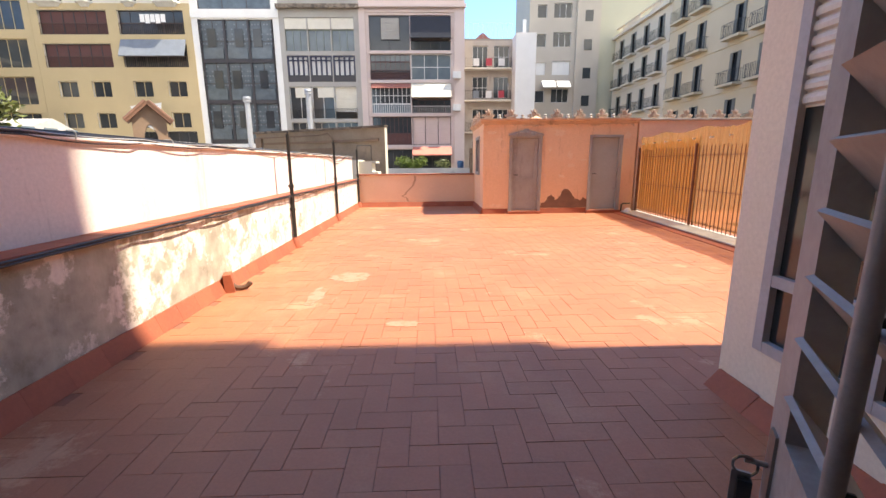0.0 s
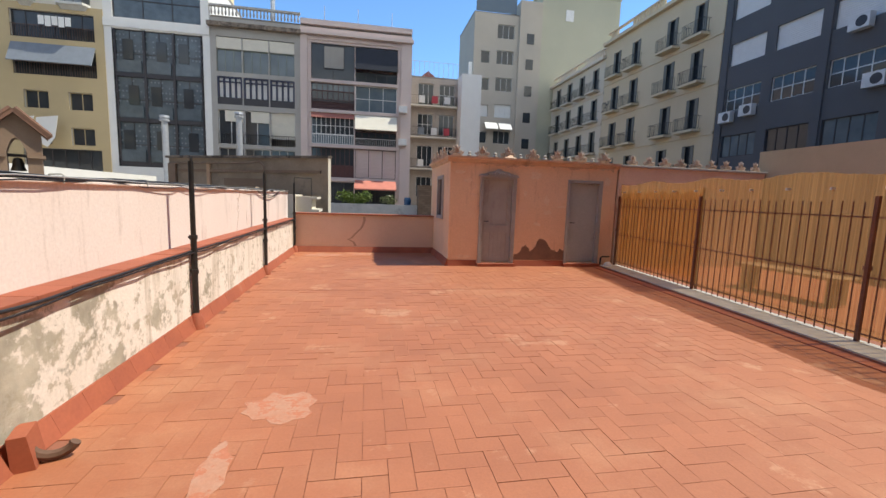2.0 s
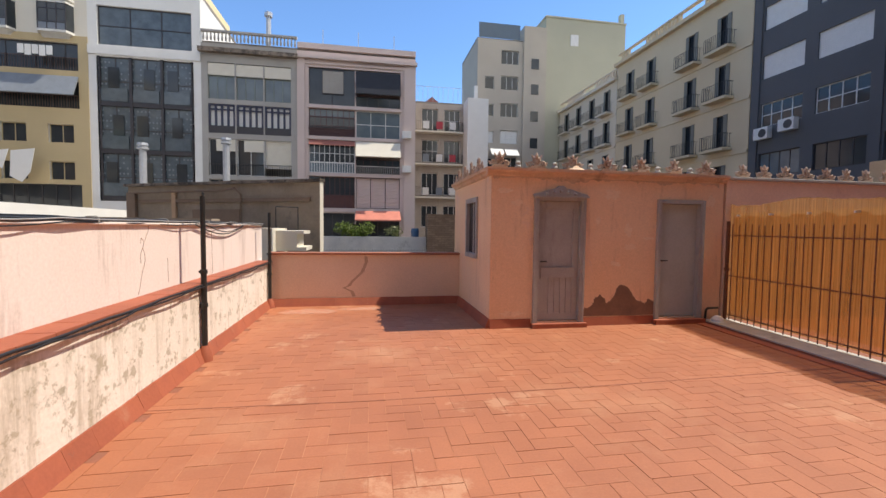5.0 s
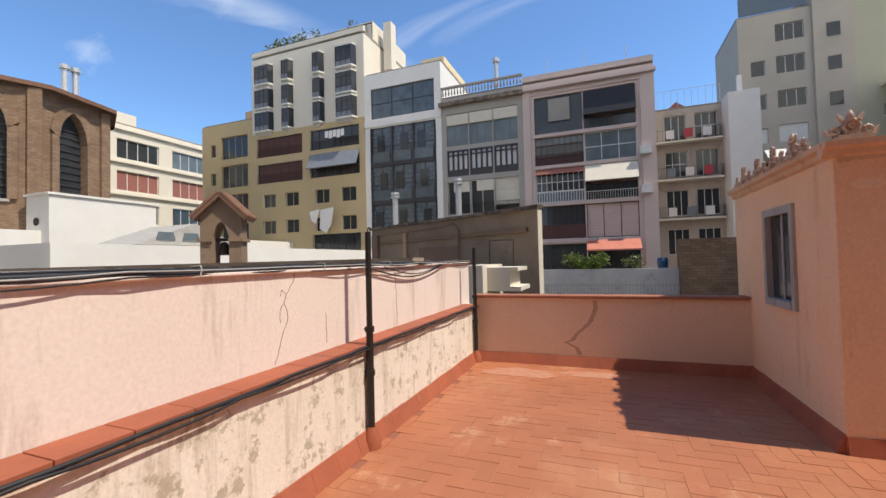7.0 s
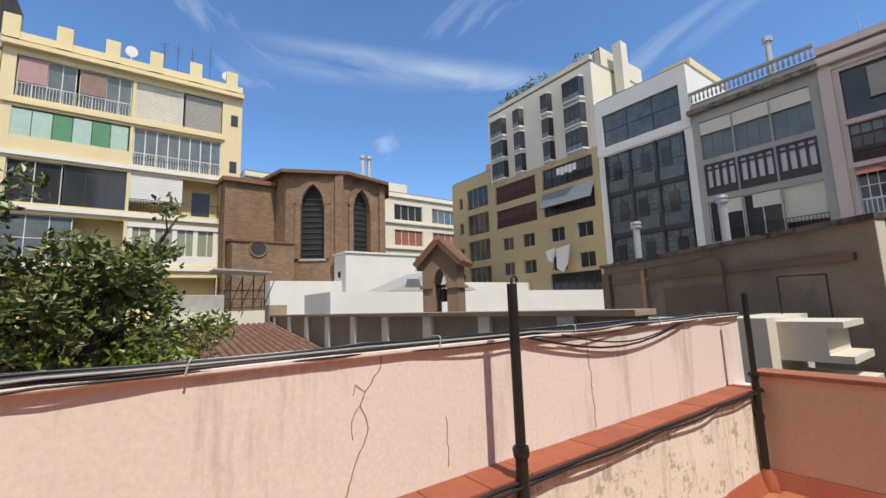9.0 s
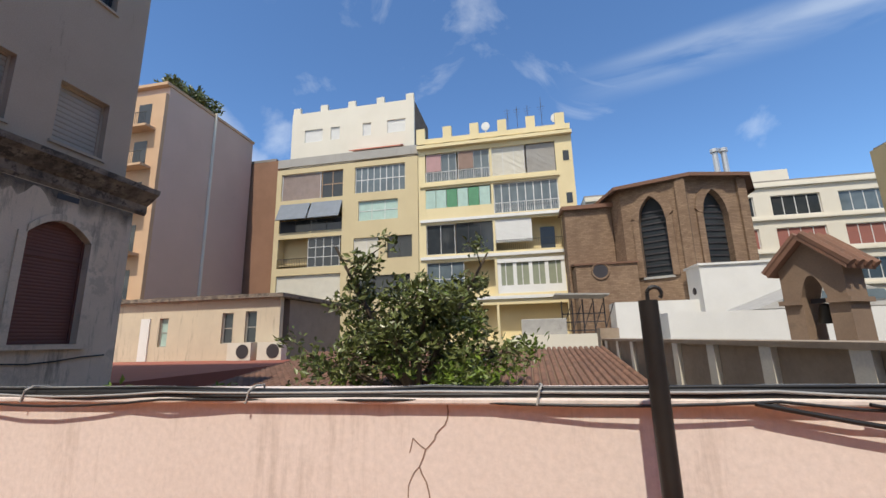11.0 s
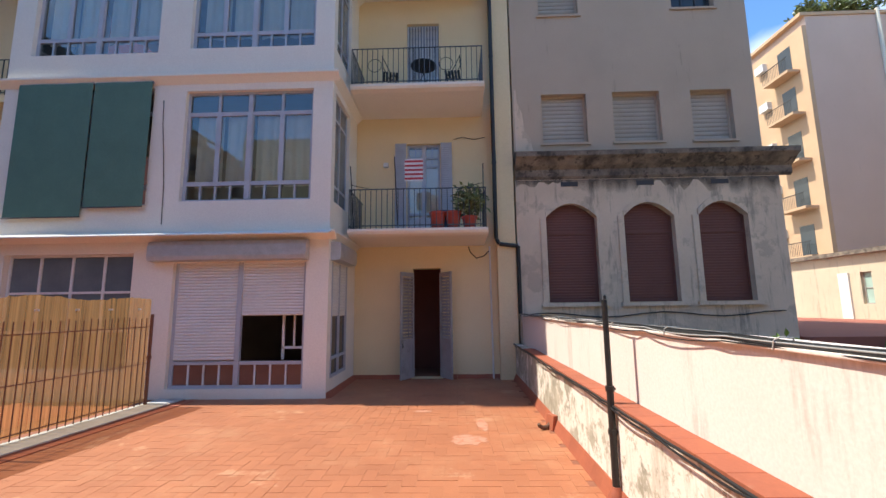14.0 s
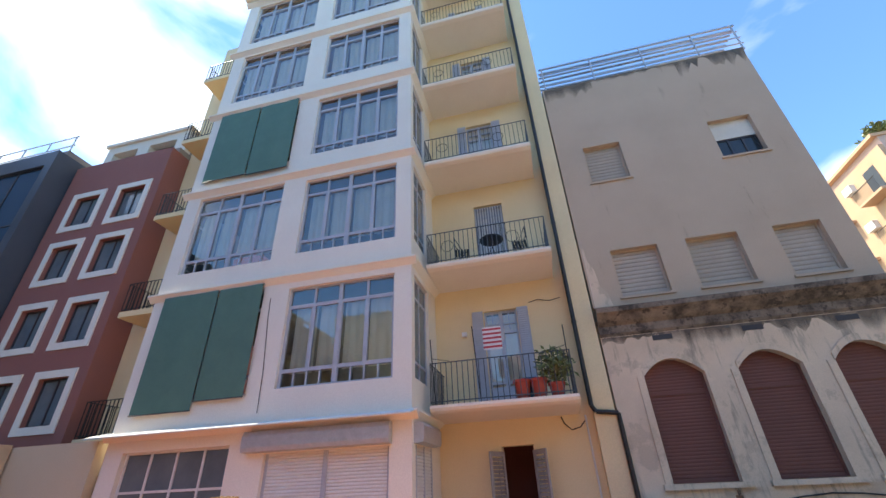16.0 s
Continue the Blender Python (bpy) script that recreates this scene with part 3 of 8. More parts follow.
def weathered_end(m, dirt, second, y_clear, fade):
    """Old mildew that covers the damp end of the wall and breaks up into blots further along."""
    t = m.node_tree
    b = t.nodes["Principled BSDF"]
    src = b.inputs["Base Color"].links[0].from_socket
    geo, sep, n, n2 = (t.nodes.new("ShaderNode" + k) for k in ("NewGeometry", "SeparateXYZ", "TexNoise", "TexNoise"))
    n.inputs["Scale"].default_value, n.inputs["Detail"].default_value, n.inputs["Roughness"].default_value = 2.6, 9, 0.68
    n2.inputs["Scale"].default_value, n2.inputs["Detail"].default_value = 5.0, 6
    for k in (n, n2):
        t.links.new(geo.outputs["Position"], k.inputs["Vector"])
    t.links.new(geo.outputs["Position"], sep.inputs[0])
    far, cut, fac, tone = (t.nodes.new("ShaderNodeMapRange") for _ in range(4))
    far.inputs["From Min"].default_value, far.inputs["From Max"].default_value = y_clear - fade, y_clear
    far.inputs["To Min"].default_value, far.inputs["To Max"].default_value = 0.44, 0.66
    t.links.new(sep.outputs["Y"], far.inputs["Value"])
    sub = t.nodes.new("ShaderNodeMath")
    sub.operation = "SUBTRACT"
    t.links.new(n.outputs["Fac"], sub.inputs[0])
    t.links.new(far.outputs["Result"], sub.inputs[1])
    cut.inputs["From Min"].default_value, cut.inputs["From Max"].default_value = 0.0, 0.045
    cut.inputs["To Max"].default_value = 0.85
    t.links.new(sub.outputs[0], cut.inputs["Value"])
    tint, mx = t.nodes.new("ShaderNodeMix"), t.nodes.new("ShaderNodeMix")
    tint.data_type = mx.data_type = "RGBA"
    tint.inputs["A"].default_value, tint.inputs["B"].default_value = (*dirt, 1), (*second, 1)
    tone.inputs["From Min"].default_value, tone.inputs["From Max"].default_value = 0.35, 0.65
    t.links.new(n2.outputs["Fac"], tone.inputs["Value"])
    t.links.new(tone.outputs["Result"], tint.inputs["Factor"])
    t.links.new(cut.outputs["Result"], mx.inputs["Factor"])
    t.links.new(src, mx.inputs["A"])
    t.links.new(tint.outputs["Result"], mx.inputs["B"])
    t.links.new(mx.outputs["Result"], b.inputs["Base Color"])


weathered_end(WORN, (0.24, 0.22, 0.165), (0.44, 0.40, 0.31), 9.0, 4.5)
g = Geo().box(-3.35, UX, 0.43, 13.9, 0.86, 1.55)
wall_up = solid("wall_west_upper", g, PINK, "upper pink limewashed wall with rain streaks", "wall", "", "structure")
g = Geo()
y = 1.9
while y < 13.55:
    g.box(UX + GAP, WX + 0.025, y, min(y + 0.288, 13.57), 0.862, 0.892 + random.uniform(-0.002, 0.002))
    y += 0.292
solid("ledge_trim", g, SKIRT, "ledge of red clay tiles along the wall", "trim", "", "structure", False, 0.004)
g = Geo().box(-3.38, UX + 0.03, 0.43, 13.9, 1.55, 1.572)
solid("wall_top_trim", g, PINK, "thin mortar coping on the wall", "trim", "", "structure", False, 0.006)


def skirting(name, p, q, h=0.15, lean=0.07):
    """Sloping row of red tiles along the foot of a wall from p to q; its face looks to the left of that way."""
    p, q = Vector((*p, 0)), Vector((*q, 0))
    d = (q - p).normalized()
    nrm = Vector((-d.y, d.x, 0))
    base = thing(name, Matrix(), "row of sloping red skirting tiles", "skirting", "", "structure")
    n = int((q - p).length / 0.29)
    for i in range(n):
        a, b = p + (q - p) * (i / n) + d * 0.0008, p + (q - p) * ((i + 1) / n) - d * 0.0008
        g2, up, hh = Geo(), Vector((0, 0, 1)), h + random.uniform(-0.004, 0.004)
        g2.v = [tuple(w) for w in (a, b, b + up * hh, a + up * hh, a + nrm * lean, b + nrm * lean, b + nrm * 0.012 + up * hh, a + nrm * 0.012 + up * hh)]
        g2.f = [(4, 5, 6, 7), (7, 6, 2, 3), (0, 4, 7, 3), (5, 1, 2, 6), (0, 1, 5, 4), (1, 0, 3, 2)]
        g2.f = [f[::-1] for f in g2.f]
        part("skirting_tile", g2, SKIRT, base)


skirting("baseboard_west", (WX, 13.57), (WX, 0.2))
skirting("baseboard_nook", (HX0, NY), (WX, NY))
skirting("baseboard_hut_side", (HX0, HY0), (HX0, NY))
skirting("baseboard_hut_front", (1.60, HY0), (HX0, HY0), 0.14, 0.03)
skirting("baseboard_hut_mid", (3.76, HY0), (2.50, HY0), 0.14, 0.03)
skirting("baseboard_facade", (-2.43, 0.15), (-1.0, 0.15), 0.10, 0.03)
skirting("baseboard_facade_b", (-0.18, 0.15), (1.3, 0.15), 0.10, 0.03)
skirting("baseboard_bay_side", (1.3, 0.18), (1.3, 2.40), 0.10, 0.10)

solid("wall_nook", Geo().box(WX - 0.01, HX0, NY, NY + 0.2, -0.2, 1.0), NOOKP, "low salmon parapet at the end of the terrace", "wall", "", "structure")
solid("coping_nook", Geo().box(WX - 0.01, HX0 + 0.0, NY - 0.04, NY + 0.24, 1.0, 1.045), COPING, "thin red tile coping of the parapet", "trim", "", "structure", False, 0.008)
# jagged brownish line that climbs the parapet at a slant
slant = Geo()
pts = [(-1.20, 0.17), (-1.24, 0.27), (-1.40, 0.345), (-1.30, 0.38), (-1.24, 0.47), (-1.12, 0.58), (-1.04, 0.66), (-1.0, 0.76), (-0.96, 0.86), (-0.97, 0.97)]
for (xa, za), (xb, zb) in zip(pts, pts[1:]):
    w = 0.036
    slant.prism([(xa - w, za), (xa + w, za), (xb + w * 0.8, zb), (xb - w * 0.8, zb)], "y", NY - 0.004, NY + 0.01)
solid("seam_trim", slant, paint("brown_slant", (0.60, 0.41, 0.30), None, 0.95, 8), "brownish jagged slanting line across the parapet", "trim", "", "structure")

# hut with two doors and a side window
hut = thing("rooftop_hut", Matrix(), "salmon-plastered rooftop hut with two grey doors and a ceramic crest", "hut")
D1, D2 = (1.70, 2.41, 0.09, 2.0), (3.84, 4.57, 0.10, 2.0)
g = holed(Geo(), HX0, HX1, -0.1, 2.42, [D1, D2], 0.0, 0.18)
for i, v in enumerate(g.v):
    g.v[i] = (v[0], HY0 + v[1], v[2])
part("wall", g, HUTP, hut, "flaking salmon plaster")
WIN = (12.14, 12.90, 1.06, 2.06)
g = holed(Geo(), HY0 + 0.18, HY1, -0.1, 2.42, [WIN], 0, 0.18)
for i, v in enumerate(g.v):
    g.v[i] = (HX0 + v[1], v[0], v[2])
part("wall", g, HUTP, hut)
part("wall", Geo().box(HX0, HX1, HY1, HY1 + 0.18, -0.1, 2.42), HUTP, hut)
part("wall", Geo().box(HX1 - 0.18, HX1, HY0 + 0.18, HY1, -0.1, 2.42), HUTP, hut)
part("roof", Geo().box(HX0 - 0.02, HX1 + 0.02, HY0 - 0.02, HY1 + 0.18, 2.425, 2.47), ROOFG, hut)
g = Geo()
prof = [(0.0, 2.36), (-0.03, 2.38), (-0.04, 2.42), (-0.085, 2.44), (-0.09, 2.485), (0.06, 2.50), (0.06, 2.36)]
g.prism([(HY0 + p, z) for p, z in prof], "x", HX0 - 0.08, HX1 + 0.04)
g2 = Geo().prism([(HX0 + p, z) for p, z in prof][::-1], "y", HY0 - 0.02, HY1 + 0.18)
part("cornice", g, CORNICE, hut, "weathered moulded cornice")
part("cornice", g2, CORNICE, hut)
eave_rnd = random.Random(8)
low_edge, hang = [], 0.04
for i in range(160):
    hang = min(0.16, max(0.01, hang + eave_rnd.uniform(-0.02, 0.0195)))
    low_edge.append((HX0 + 0.02 + 0.025 * i, 2.355 - hang))
part("eave_stain", Geo().prism(low_edge + [(low_edge[-1][0], 2.365), (low_edge[0][0], 2.365)], "y", HY0 + 0.004, HY0 - 0.003), CORNICE, hut, "ragged weathering under the cornice")
PEEL = paint("peeled_plaster", (0.93, 0.71, 0.53), (0.88, 0.62, 0.43), 0.95, 6, stain=(0.72, 0.48, 0.33), stain_at=0.58)


def peel(cx, cz, rx, rz, seed):
    rq = random.Random(seed)
    ring = []
    for i in range(18):
        a = 2 * math.pi * i / 18
        k = rq.uniform(0.55, 1.15)
        ring.append((cx + rx * k * math.cos(a), cz + rz * k * math.sin(a)))
    part("peeled_patch", Geo().prism(ring, "y", HY0 + 0.004, HY0 - 0.0025), PEEL, hut, "flaked paler plaster")


for cx, cz, rx, rz, sd0 in ((2.95, 2.12, 0.16, 0.10, 1), (3.25, 1.55, 0.07, 0.12, 2), (3.3, 1.28, 0.12, 0.06, 3), (3.05, 1.0, 0.10, 0.05, 4), (1.35, 1.95, 0.10, 0.06, 5), (1.15, 2.14, 0.13, 0.05, 6),
                            (3.62, 1.42, 0.14, 0.03, 7), (2.72, 1.70, 0.05, 0.09, 8), (1.30, 0.22, 0.24, 0.05, 9), (4.78, 2.05, 0.10, 0.10, 10)):
    peel(cx, cz, rx, rz, sd0)
lump = thing("mortar_lump", pose(2.30, HY0 - 0.02, 2.485), "pale lump of old mortar on the cornice", "mortar")
part("lump", Geo().lathe((0, 0, 0), [(0.15, 0), (0.13, 0.02), (0.07, 0.035), (0.05, 0.06), (0.02, 0.07)], 10, 1.0, 0.5), PEEL, lump, "", "", True)
# damp stain between the doors and peeled patches
g = Geo()
blob = [(2.50, 0.15), (3.78, 0.15), (3.77, 0.36), (3.66, 0.42), (3.60, 0.33), (3.50, 0.38), (3.42, 0.42), (3.36, 0.52), (3.28, 0.62), (3.16, 0.66),
        (3.08, 0.60), (3.05, 0.48), (2.98, 0.40), (2.90, 0.36), (2.86, 0.44), (2.78, 0.50), (2.70, 0.44), (2.66, 0.34), (2.58, 0.28), (2.52, 0.3)]
rb = random.Random(6)
edge = [blob[0], blob[1]]
for (ua, za), (ub, zb) in zip(blob[1:], blob[2:] + blob[:1]):
    n = max(2, int(math.hypot(ub - ua, zb - za) / 0.02))
    edge += [(ua + (ub - ua) * k / n + rb.uniform(-0.016, 0.016), max(0.152, za + (zb - za) * k / n + rb.uniform(-0.016, 0.016))) for k in range(1, n)] + [(ub, zb)]
g.prism(edge[:-1], "y", HY0 + 0.005, HY0 - 0.003)
part("damp_stain", g, DAMP, hut, "dark damp stain with ragged edge")


def plank_door(parent, d, mat, pediment):
    u0, u1, z0, z1 = d
    y = HY0
    fr = Geo()
    fr.box(u0 - 0.075, u0 + 0.005, y - 0.03, y + 0.12, z0 - 0.02, z1 + 0.06).box(u1 - 0.005, u1 + 0.075, y - 0.03, y + 0.12, z0 - 0.02, z1 + 0.06)
    fr.box(u0 + 0.005, u1 - 0.005, y - 0.03, y + 0.12, z1 - 0.005, z1 + 0.06)
    for u in (u0 - 0.075, u1 + 0.045):
        fr.box(u, u + 0.03, y - 0.045, y - 0.03, z0 - 0.02, z1 + 0.06)
    ob = part("door_frame", fr, GREYDOOR, parent)
    leaf = Geo().box(u0 + 0.008, u1 - 0.008, y + 0.05, y + 0.09, z0 + 0.01, z1 - 0.01)
    dr = part("door", leaf, mat, parent, "weathered grey panelled door" if pediment else "flat grey steel door")
    if pediment:
        a, b = u0 + 0.008, u1 - 0.008
        gaps = [(a + 0.1, b - 0.1, z0 + 0.12, z0 + 0.72), (a + 0.1, b - 0.1, z0 + 0.83, z1 - 0.12)]
        part("rail", holed(Geo(), a, b, z0 + 0.01, z1 - 0.01, gaps, y + 0.03, y + 0.05), mat, dr)
        part("moulding", holed(Geo(), a + 0.06, b - 0.06, z0 + 0.69, z0 + 0.86, [], y + 0.018, y + 0.03), mat, dr)
        n = 5
        for i in range(n):
            ua = a + 0.1 + (b - a - 0.2) * i / n
            part("plank", Geo().box(ua + 0.003, ua + (b - a - 0.2) / n - 0.003, y + 0.038, y + 0.05, z0 + 0.12, z0 + 0.72), mat, dr)
        cr = Geo()
        line = [(u0 - 0.1, z1 + 0.06), (u1 + 0.1, z1 + 0.06), (u1 + 0.09, z1 + 0.10), (u1 - 0.02, z1 + 0.12), (u1 - 0.16, z1 + 0.17), (u1 - 0.27, z1 + 0.19),
                ((u0 + u1) / 2 + 0.04, z1 + 0.23), ((u0 + u1) / 2 - 0.04, z1 + 0.23), (u0 + 0.27, z1 + 0.19), (u0 + 0.16, z1 + 0.17), (u0 + 0.02, z1 + 0.12), (u0 - 0.09, z1 + 0.10)]
        cr.prism(line, "y", y + 0.01, y - 0.05)
        cr.box(u0 - 0.11, u1 + 0.11, y - 0.065, y - 0.03, z1 + 0.05, z1 + 0.08)
        part("pediment", cr, GREYDOOR, ob, "carved wooden pediment")
        for k in range(5):
            c = (u0 + 0.12 + (u1 - u0 - 0.24) * k / 4, y - 0.05, z1 + 0.11 + 0.035 * math.sin(math.pi * k / 4))
            part("rosette", Geo().lathe(c, [(0.025, -0.02), (0.03, 0), (0.015, 0.02)], 8), GREYDOOR, ob)
    part("door_handle", Geo().rod((u0 + 0.07, y + 0.055, z0 + 0.95), (u0 + 0.07, y - 0.0, z0 + 0.95), 0.012).rod((u0 + 0.07, y + 0.005, z0 + 0.95), (u0 + 0.16, y + 0.005, z0 + 0.95), 0.009),
         IRON, dr)
    part("threshold", Geo().box(u0 - 0.1, u1 + 0.1, y - 0.12, y + 0.1, -0.01, z0 - 0.022), SKIRT, parent, "red painted step")


plank_door(hut, D1, GREYDOOR, True)
plank_door(hut, D2, STEELDOOR, False)
g = Geo()
x, (a, b, c, d) = HX0, WIN
g.box(x - 0.03, x + 0.1, a - 0.03, a + 0.05, c - 0.03, d + 0.03).box(x - 0.03, x + 0.1, b - 0.05, b + 0.03, c - 0.03, d + 0.03)
g.box(x - 0.03, x + 0.1, a + 0.05, b - 0.05, d - 0.05, d + 0.03).box(x - 0.045, x + 0.1, a + 0.05, b - 0.05, c - 0.03, c + 0.05)
wn = part("window", g, GREYDOOR, hut, "grey wooden window with dusty dark panes")
part("window_frame", Geo().box(x + 0.02, x + 0.05, (a + b) / 2 - 0.02, (a + b) / 2 + 0.02, c + 0.05, d - 0.05), GREYDOOR, wn)
part("pane", Geo().box(x + 0.03, x + 0.036, a + 0.05, b - 0.05, c + 0.05, d - 0.05), DGLASS, wn)


def finial(m):
    """Glazed ceramic crest piece: base, scrolled leaves and a bud."""
    f = thing("roof_finial", m, "brown glazed ceramic crest ornament on the cornice", "finial", "crest ornaments")
    part("base", Geo().box(-0.12, 0.12, -0.05, 0.05, 0, 0.025).box(-0.09, 0.09, -0.04, 0.04, 0.025, 0.045), CERAM, f)

    def disc(x, z, r, d):
        g3 = Geo()
        for k in range(10):
            p, q = 2 * math.pi * k / 10, 2 * math.pi * (k + 1) / 10
            g3.rod((x + r * math.cos(p), 0, z + r * math.sin(p)), (x + r * math.cos(q), 0, z + r * math.sin(q)), d, 6)
        return g3

    part("rosette", disc(0, 0.115, 0.05, 0.021).rod((0, -0.025, 0.115), (0, 0.025, 0.115), 0.026, 8), CERAM, f)
    for sgn in (-1, 1):
        part("volute", disc(sgn * 0.105, 0.078, 0.026, 0.017), CERAM, f)
        part("leaf", Geo().rod((sgn * 0.05, 0, 0.16), (sgn * 0.085, 0, 0.215), 0.022, 7, 0.009), CERAM, f)
        part("leaf", Geo().rod((sgn * 0.135, 0, 0.045), (sgn * 0.175, 0, 0.10), 0.02, 7, 0.008), CERAM, f)
    part("bud", Geo().lathe((0, 0, 0.17), [(0.022, 0), (0.03, 0.025), (0.018, 0.055), (0.006, 0.075)], 8), CERAM, f, "", "", True)
    return f


first = finial(pose(HX0 + 0.12, HY0, 2.49))
for i in range(1, 7):
    copy_thing(first, pose(HX0 + 0.12 + 0.60 * i, HY0, 2.49, 0, 0, random.uniform(-8, 8)))
for i in range(1, 5):
    copy_thing(first, pose(HX0 - 0.05, HY0 + 0.1 + 0.50 * i, 2.487, 0, 0, 90 + random.uniform(-8, 8)))
for i in range(5):
    finial_y = HY0 + 0.35 + 0.50 * i
    copy_thing(first, pose(HX0 - 0.06, finial_y, 2.487, 0, 0, 90)).scale = (0.6, 0.6, 0.6)
small = thing("roof_finial", pose(HX0 + 0.42, HY0, 2.49), "small pale ceramic knob on the cornice", "finial", "crest knobs")
part("knob", Geo().lathe((0, 0, 0), [(0.05, 0), (0.055, 0.02), (0.03, 0.05), (0.045, 0.08), (0.015, 0.11)], 8), CONC, small, "", "", True)
for i in range(1, 6):
    copy_thing(small, pose(HX0 + 0.42 + 0.60 * i, HY0, 2.49))

# pole sockets along the low wall
def wall_post(y, top, hook):
    p = thing("iron_post", pose(WX + 0.045, y, 0), "black iron clothes-line post fixed to the low wall", "post", "wall posts")
    part("shaft", Geo().rod((0, 0, 0.0), (0, 0, 1.05), 0.032, 10).rod((0, 0, 1.0), (0, 0, top), 0.027, 10), IRON, p, "", "", True)
    part("foot", Geo().lathe((0, 0, 0), [(0.085, 0), (0.075, 0.10), (0.045, 0.16), (0.04, 0.18)], 10), SKIRT, p, "red painted mortar foot", "", True)
    for z in (0.62, 1.0):
        part("clamp", Geo().lathe((0, 0, z), [(0.04, 0), (0.043, 0.02), (0.04, 0.05)], 10).box(-0.05, 0, -0.012, 0.012, z + 0.015, z + 0.035), IRON, p)
    if hook:
        pts3 = [(0, 0, top), (0.0, 0, top + 0.02)] + [(0, 0.02 - 0.02 * math.cos(a), top + 0.02 + 0.02 * math.sin(a)) for a in (0.3, 0.9, 1.5, 2.1, 2.7, 3.3, 3.9)]
        part("hook", Geo().path(pts3, 0.0065), IRON, p, "curled iron hook")
    return p


wall_post(7.0, 1.84, True)
wall_post(10.27, 1.88, True)
wall_post(13.44, 1.80, False)


def cable(name, pts, r, mat, label, group=""):
    cu = bpy.data.curves.new(name, "CURVE")
    cu.dimensions, cu.bevel_depth, cu.bevel_resolution = "3D", r, 2
    sp = cu.splines.new("POLY")
    sp.points.add(len(pts) - 1)
    for q, p in zip(sp.points, pts):
        q.co = (*p, 1)
    cu.materials.append(mat)
    return tagged(new(name, cu), label, "cable", group)


def sagging(y0, y1, x, z, sag, wob, step=1.0):
    out, y, k = [], y0, 0
    while y < y1:
        for j in range(6):
            f = j / 6
            out.append((x + wob * math.sin(2.1 * y + 5 * f + x * 90), y + f * step, z - sag * 4 * f * (1 - f) * (0.5 + 0.5 * math.sin(y * 1.7 + x * 50))))
        y += step
    return out


for i, (dx, dz, r, m3, sg) in enumerate(((-0.01, 0.016, 0.014, CABLE, 0.006), (-0.04, 0.015, 0.012, CABLE, 0.008), (0.016, 0.010, 0.008, CABLE, 0.016), (0.034, -0.006, 0.005, CABLE, 0.035),
                                       (-0.065, 0.014, 0.010, CABLE, 0.006), (0.022, 0.022, 0.005, CABLEW, 0.020), (-0.02, 0.034, 0.007, CABLE, 0.012), (-0.03, 0.037, 0.004, CABLEW, 0.016))):
    cable("cable", sagging(0.5, 13.6, UX - 0.0 + dx, 1.572 + dz, sg, 0.012, 1.13), r, m3, "black cables slung along the wall top" if m3 == CABLE else "pale grey cable along the wall top", "wall cables")
for i in range(12):
    y = 0.9 + i * 1.13
    solid("cable_bracket", Geo().path([(UX - 0.07, y, 1.575), (UX - 0.06, y + 0.004, 1.612), (UX + 0.01, y + 0.01, 1.616), (UX + 0.034, y, 1.60), (UX + 0.036, y - 0.012, 1.55)], 0.0042, 6), CONC, "small metal cable clip on the wall top", "bracket", "cable clips")
cable("cable", sagging(0.5, 13.6, WX + 0.04, 0.875, 0.012, 0.006, 0.8), 0.012, CABLE, "black cable pinned along the ledge edge", "ledge cables")
cable("cable", sagging(0.5, 13.6, WX + 0.055, 0.86, 0.025, 0.006, 0.93), 0.008, CABLE, "thin black cable below the ledge edge", "ledge cables")
# hanging tangle near the corner
cable("cable", [(UX + 0.04, 10.6 + 0.25 * i, 1.56 - 0.13 * math.sin(math.pi * i / 8)) for i in range(9)], 0.008, CABLE, "loose black cable loop hanging on the wall", "loops")
cable("cable", [(UX + 0.05, 10.9 + 0.2 * i, 1.56 - 0.10 * math.sin(math.pi * i / 8)) for i in range(9)], 0.006, CABLE, "loose black cable loop hanging on the wall", "loops")

# cracks in the upper wall
def crack(pts, w, seed=1):
    g3, rc = Geo(), random.Random(seed)
    fine = [pts[0]]
    for (ya, za), (yb, zb) in zip(pts, pts[1:]):
        n = max(2, int(math.hypot(yb - ya, zb - za) / 0.022))
        fine += [(ya + (yb - ya) * k / n + rc.uniform(-0.007, 0.007), za + (zb - za) * k / n) for k in range(1, n)] + [(yb, zb)]
    pts = fine
    for (ya, za), (yb, zb) in zip(pts, pts[1:]):
        g3.prism([(ya - w, za), (yb - w * 0.9, zb), (yb + w * 0.9, zb), (ya + w, za)], "x", UX - 0.01, UX + 0.0025)
    return g3


CRK = paint("crack_dirt", (0.34, 0.23, 0.18), None, 0.95, 10)
solid("crack_trim", crack([(9.606, 1.545), (9.596, 1.477), (9.522, 1.392), (9.498, 1.334), (9.523, 1.284), (9.537, 1.222), (9.512, 1.155), (9.479, 1.10), (9.44, 1.0), (9.40, 0.905)], 0.0026, 2), CRK,
      "branching crack in the pink wall", "crack", "", "structure")
solid("crack_trim", crack([(9.522, 1.392), (9.475, 1.43), (9.462, 1.38)], 0.0018, 3), CRK, "side branch of the crack in the pink wall", "crack", "", "structure")
solid("crack_trim", crack([(9.498, 1.334), (9.47, 1.30), (9.455, 1.24), (9.462, 1.19)], 0.0018, 4), CRK, "side branch of the crack in the pink wall", "crack", "", "structure")
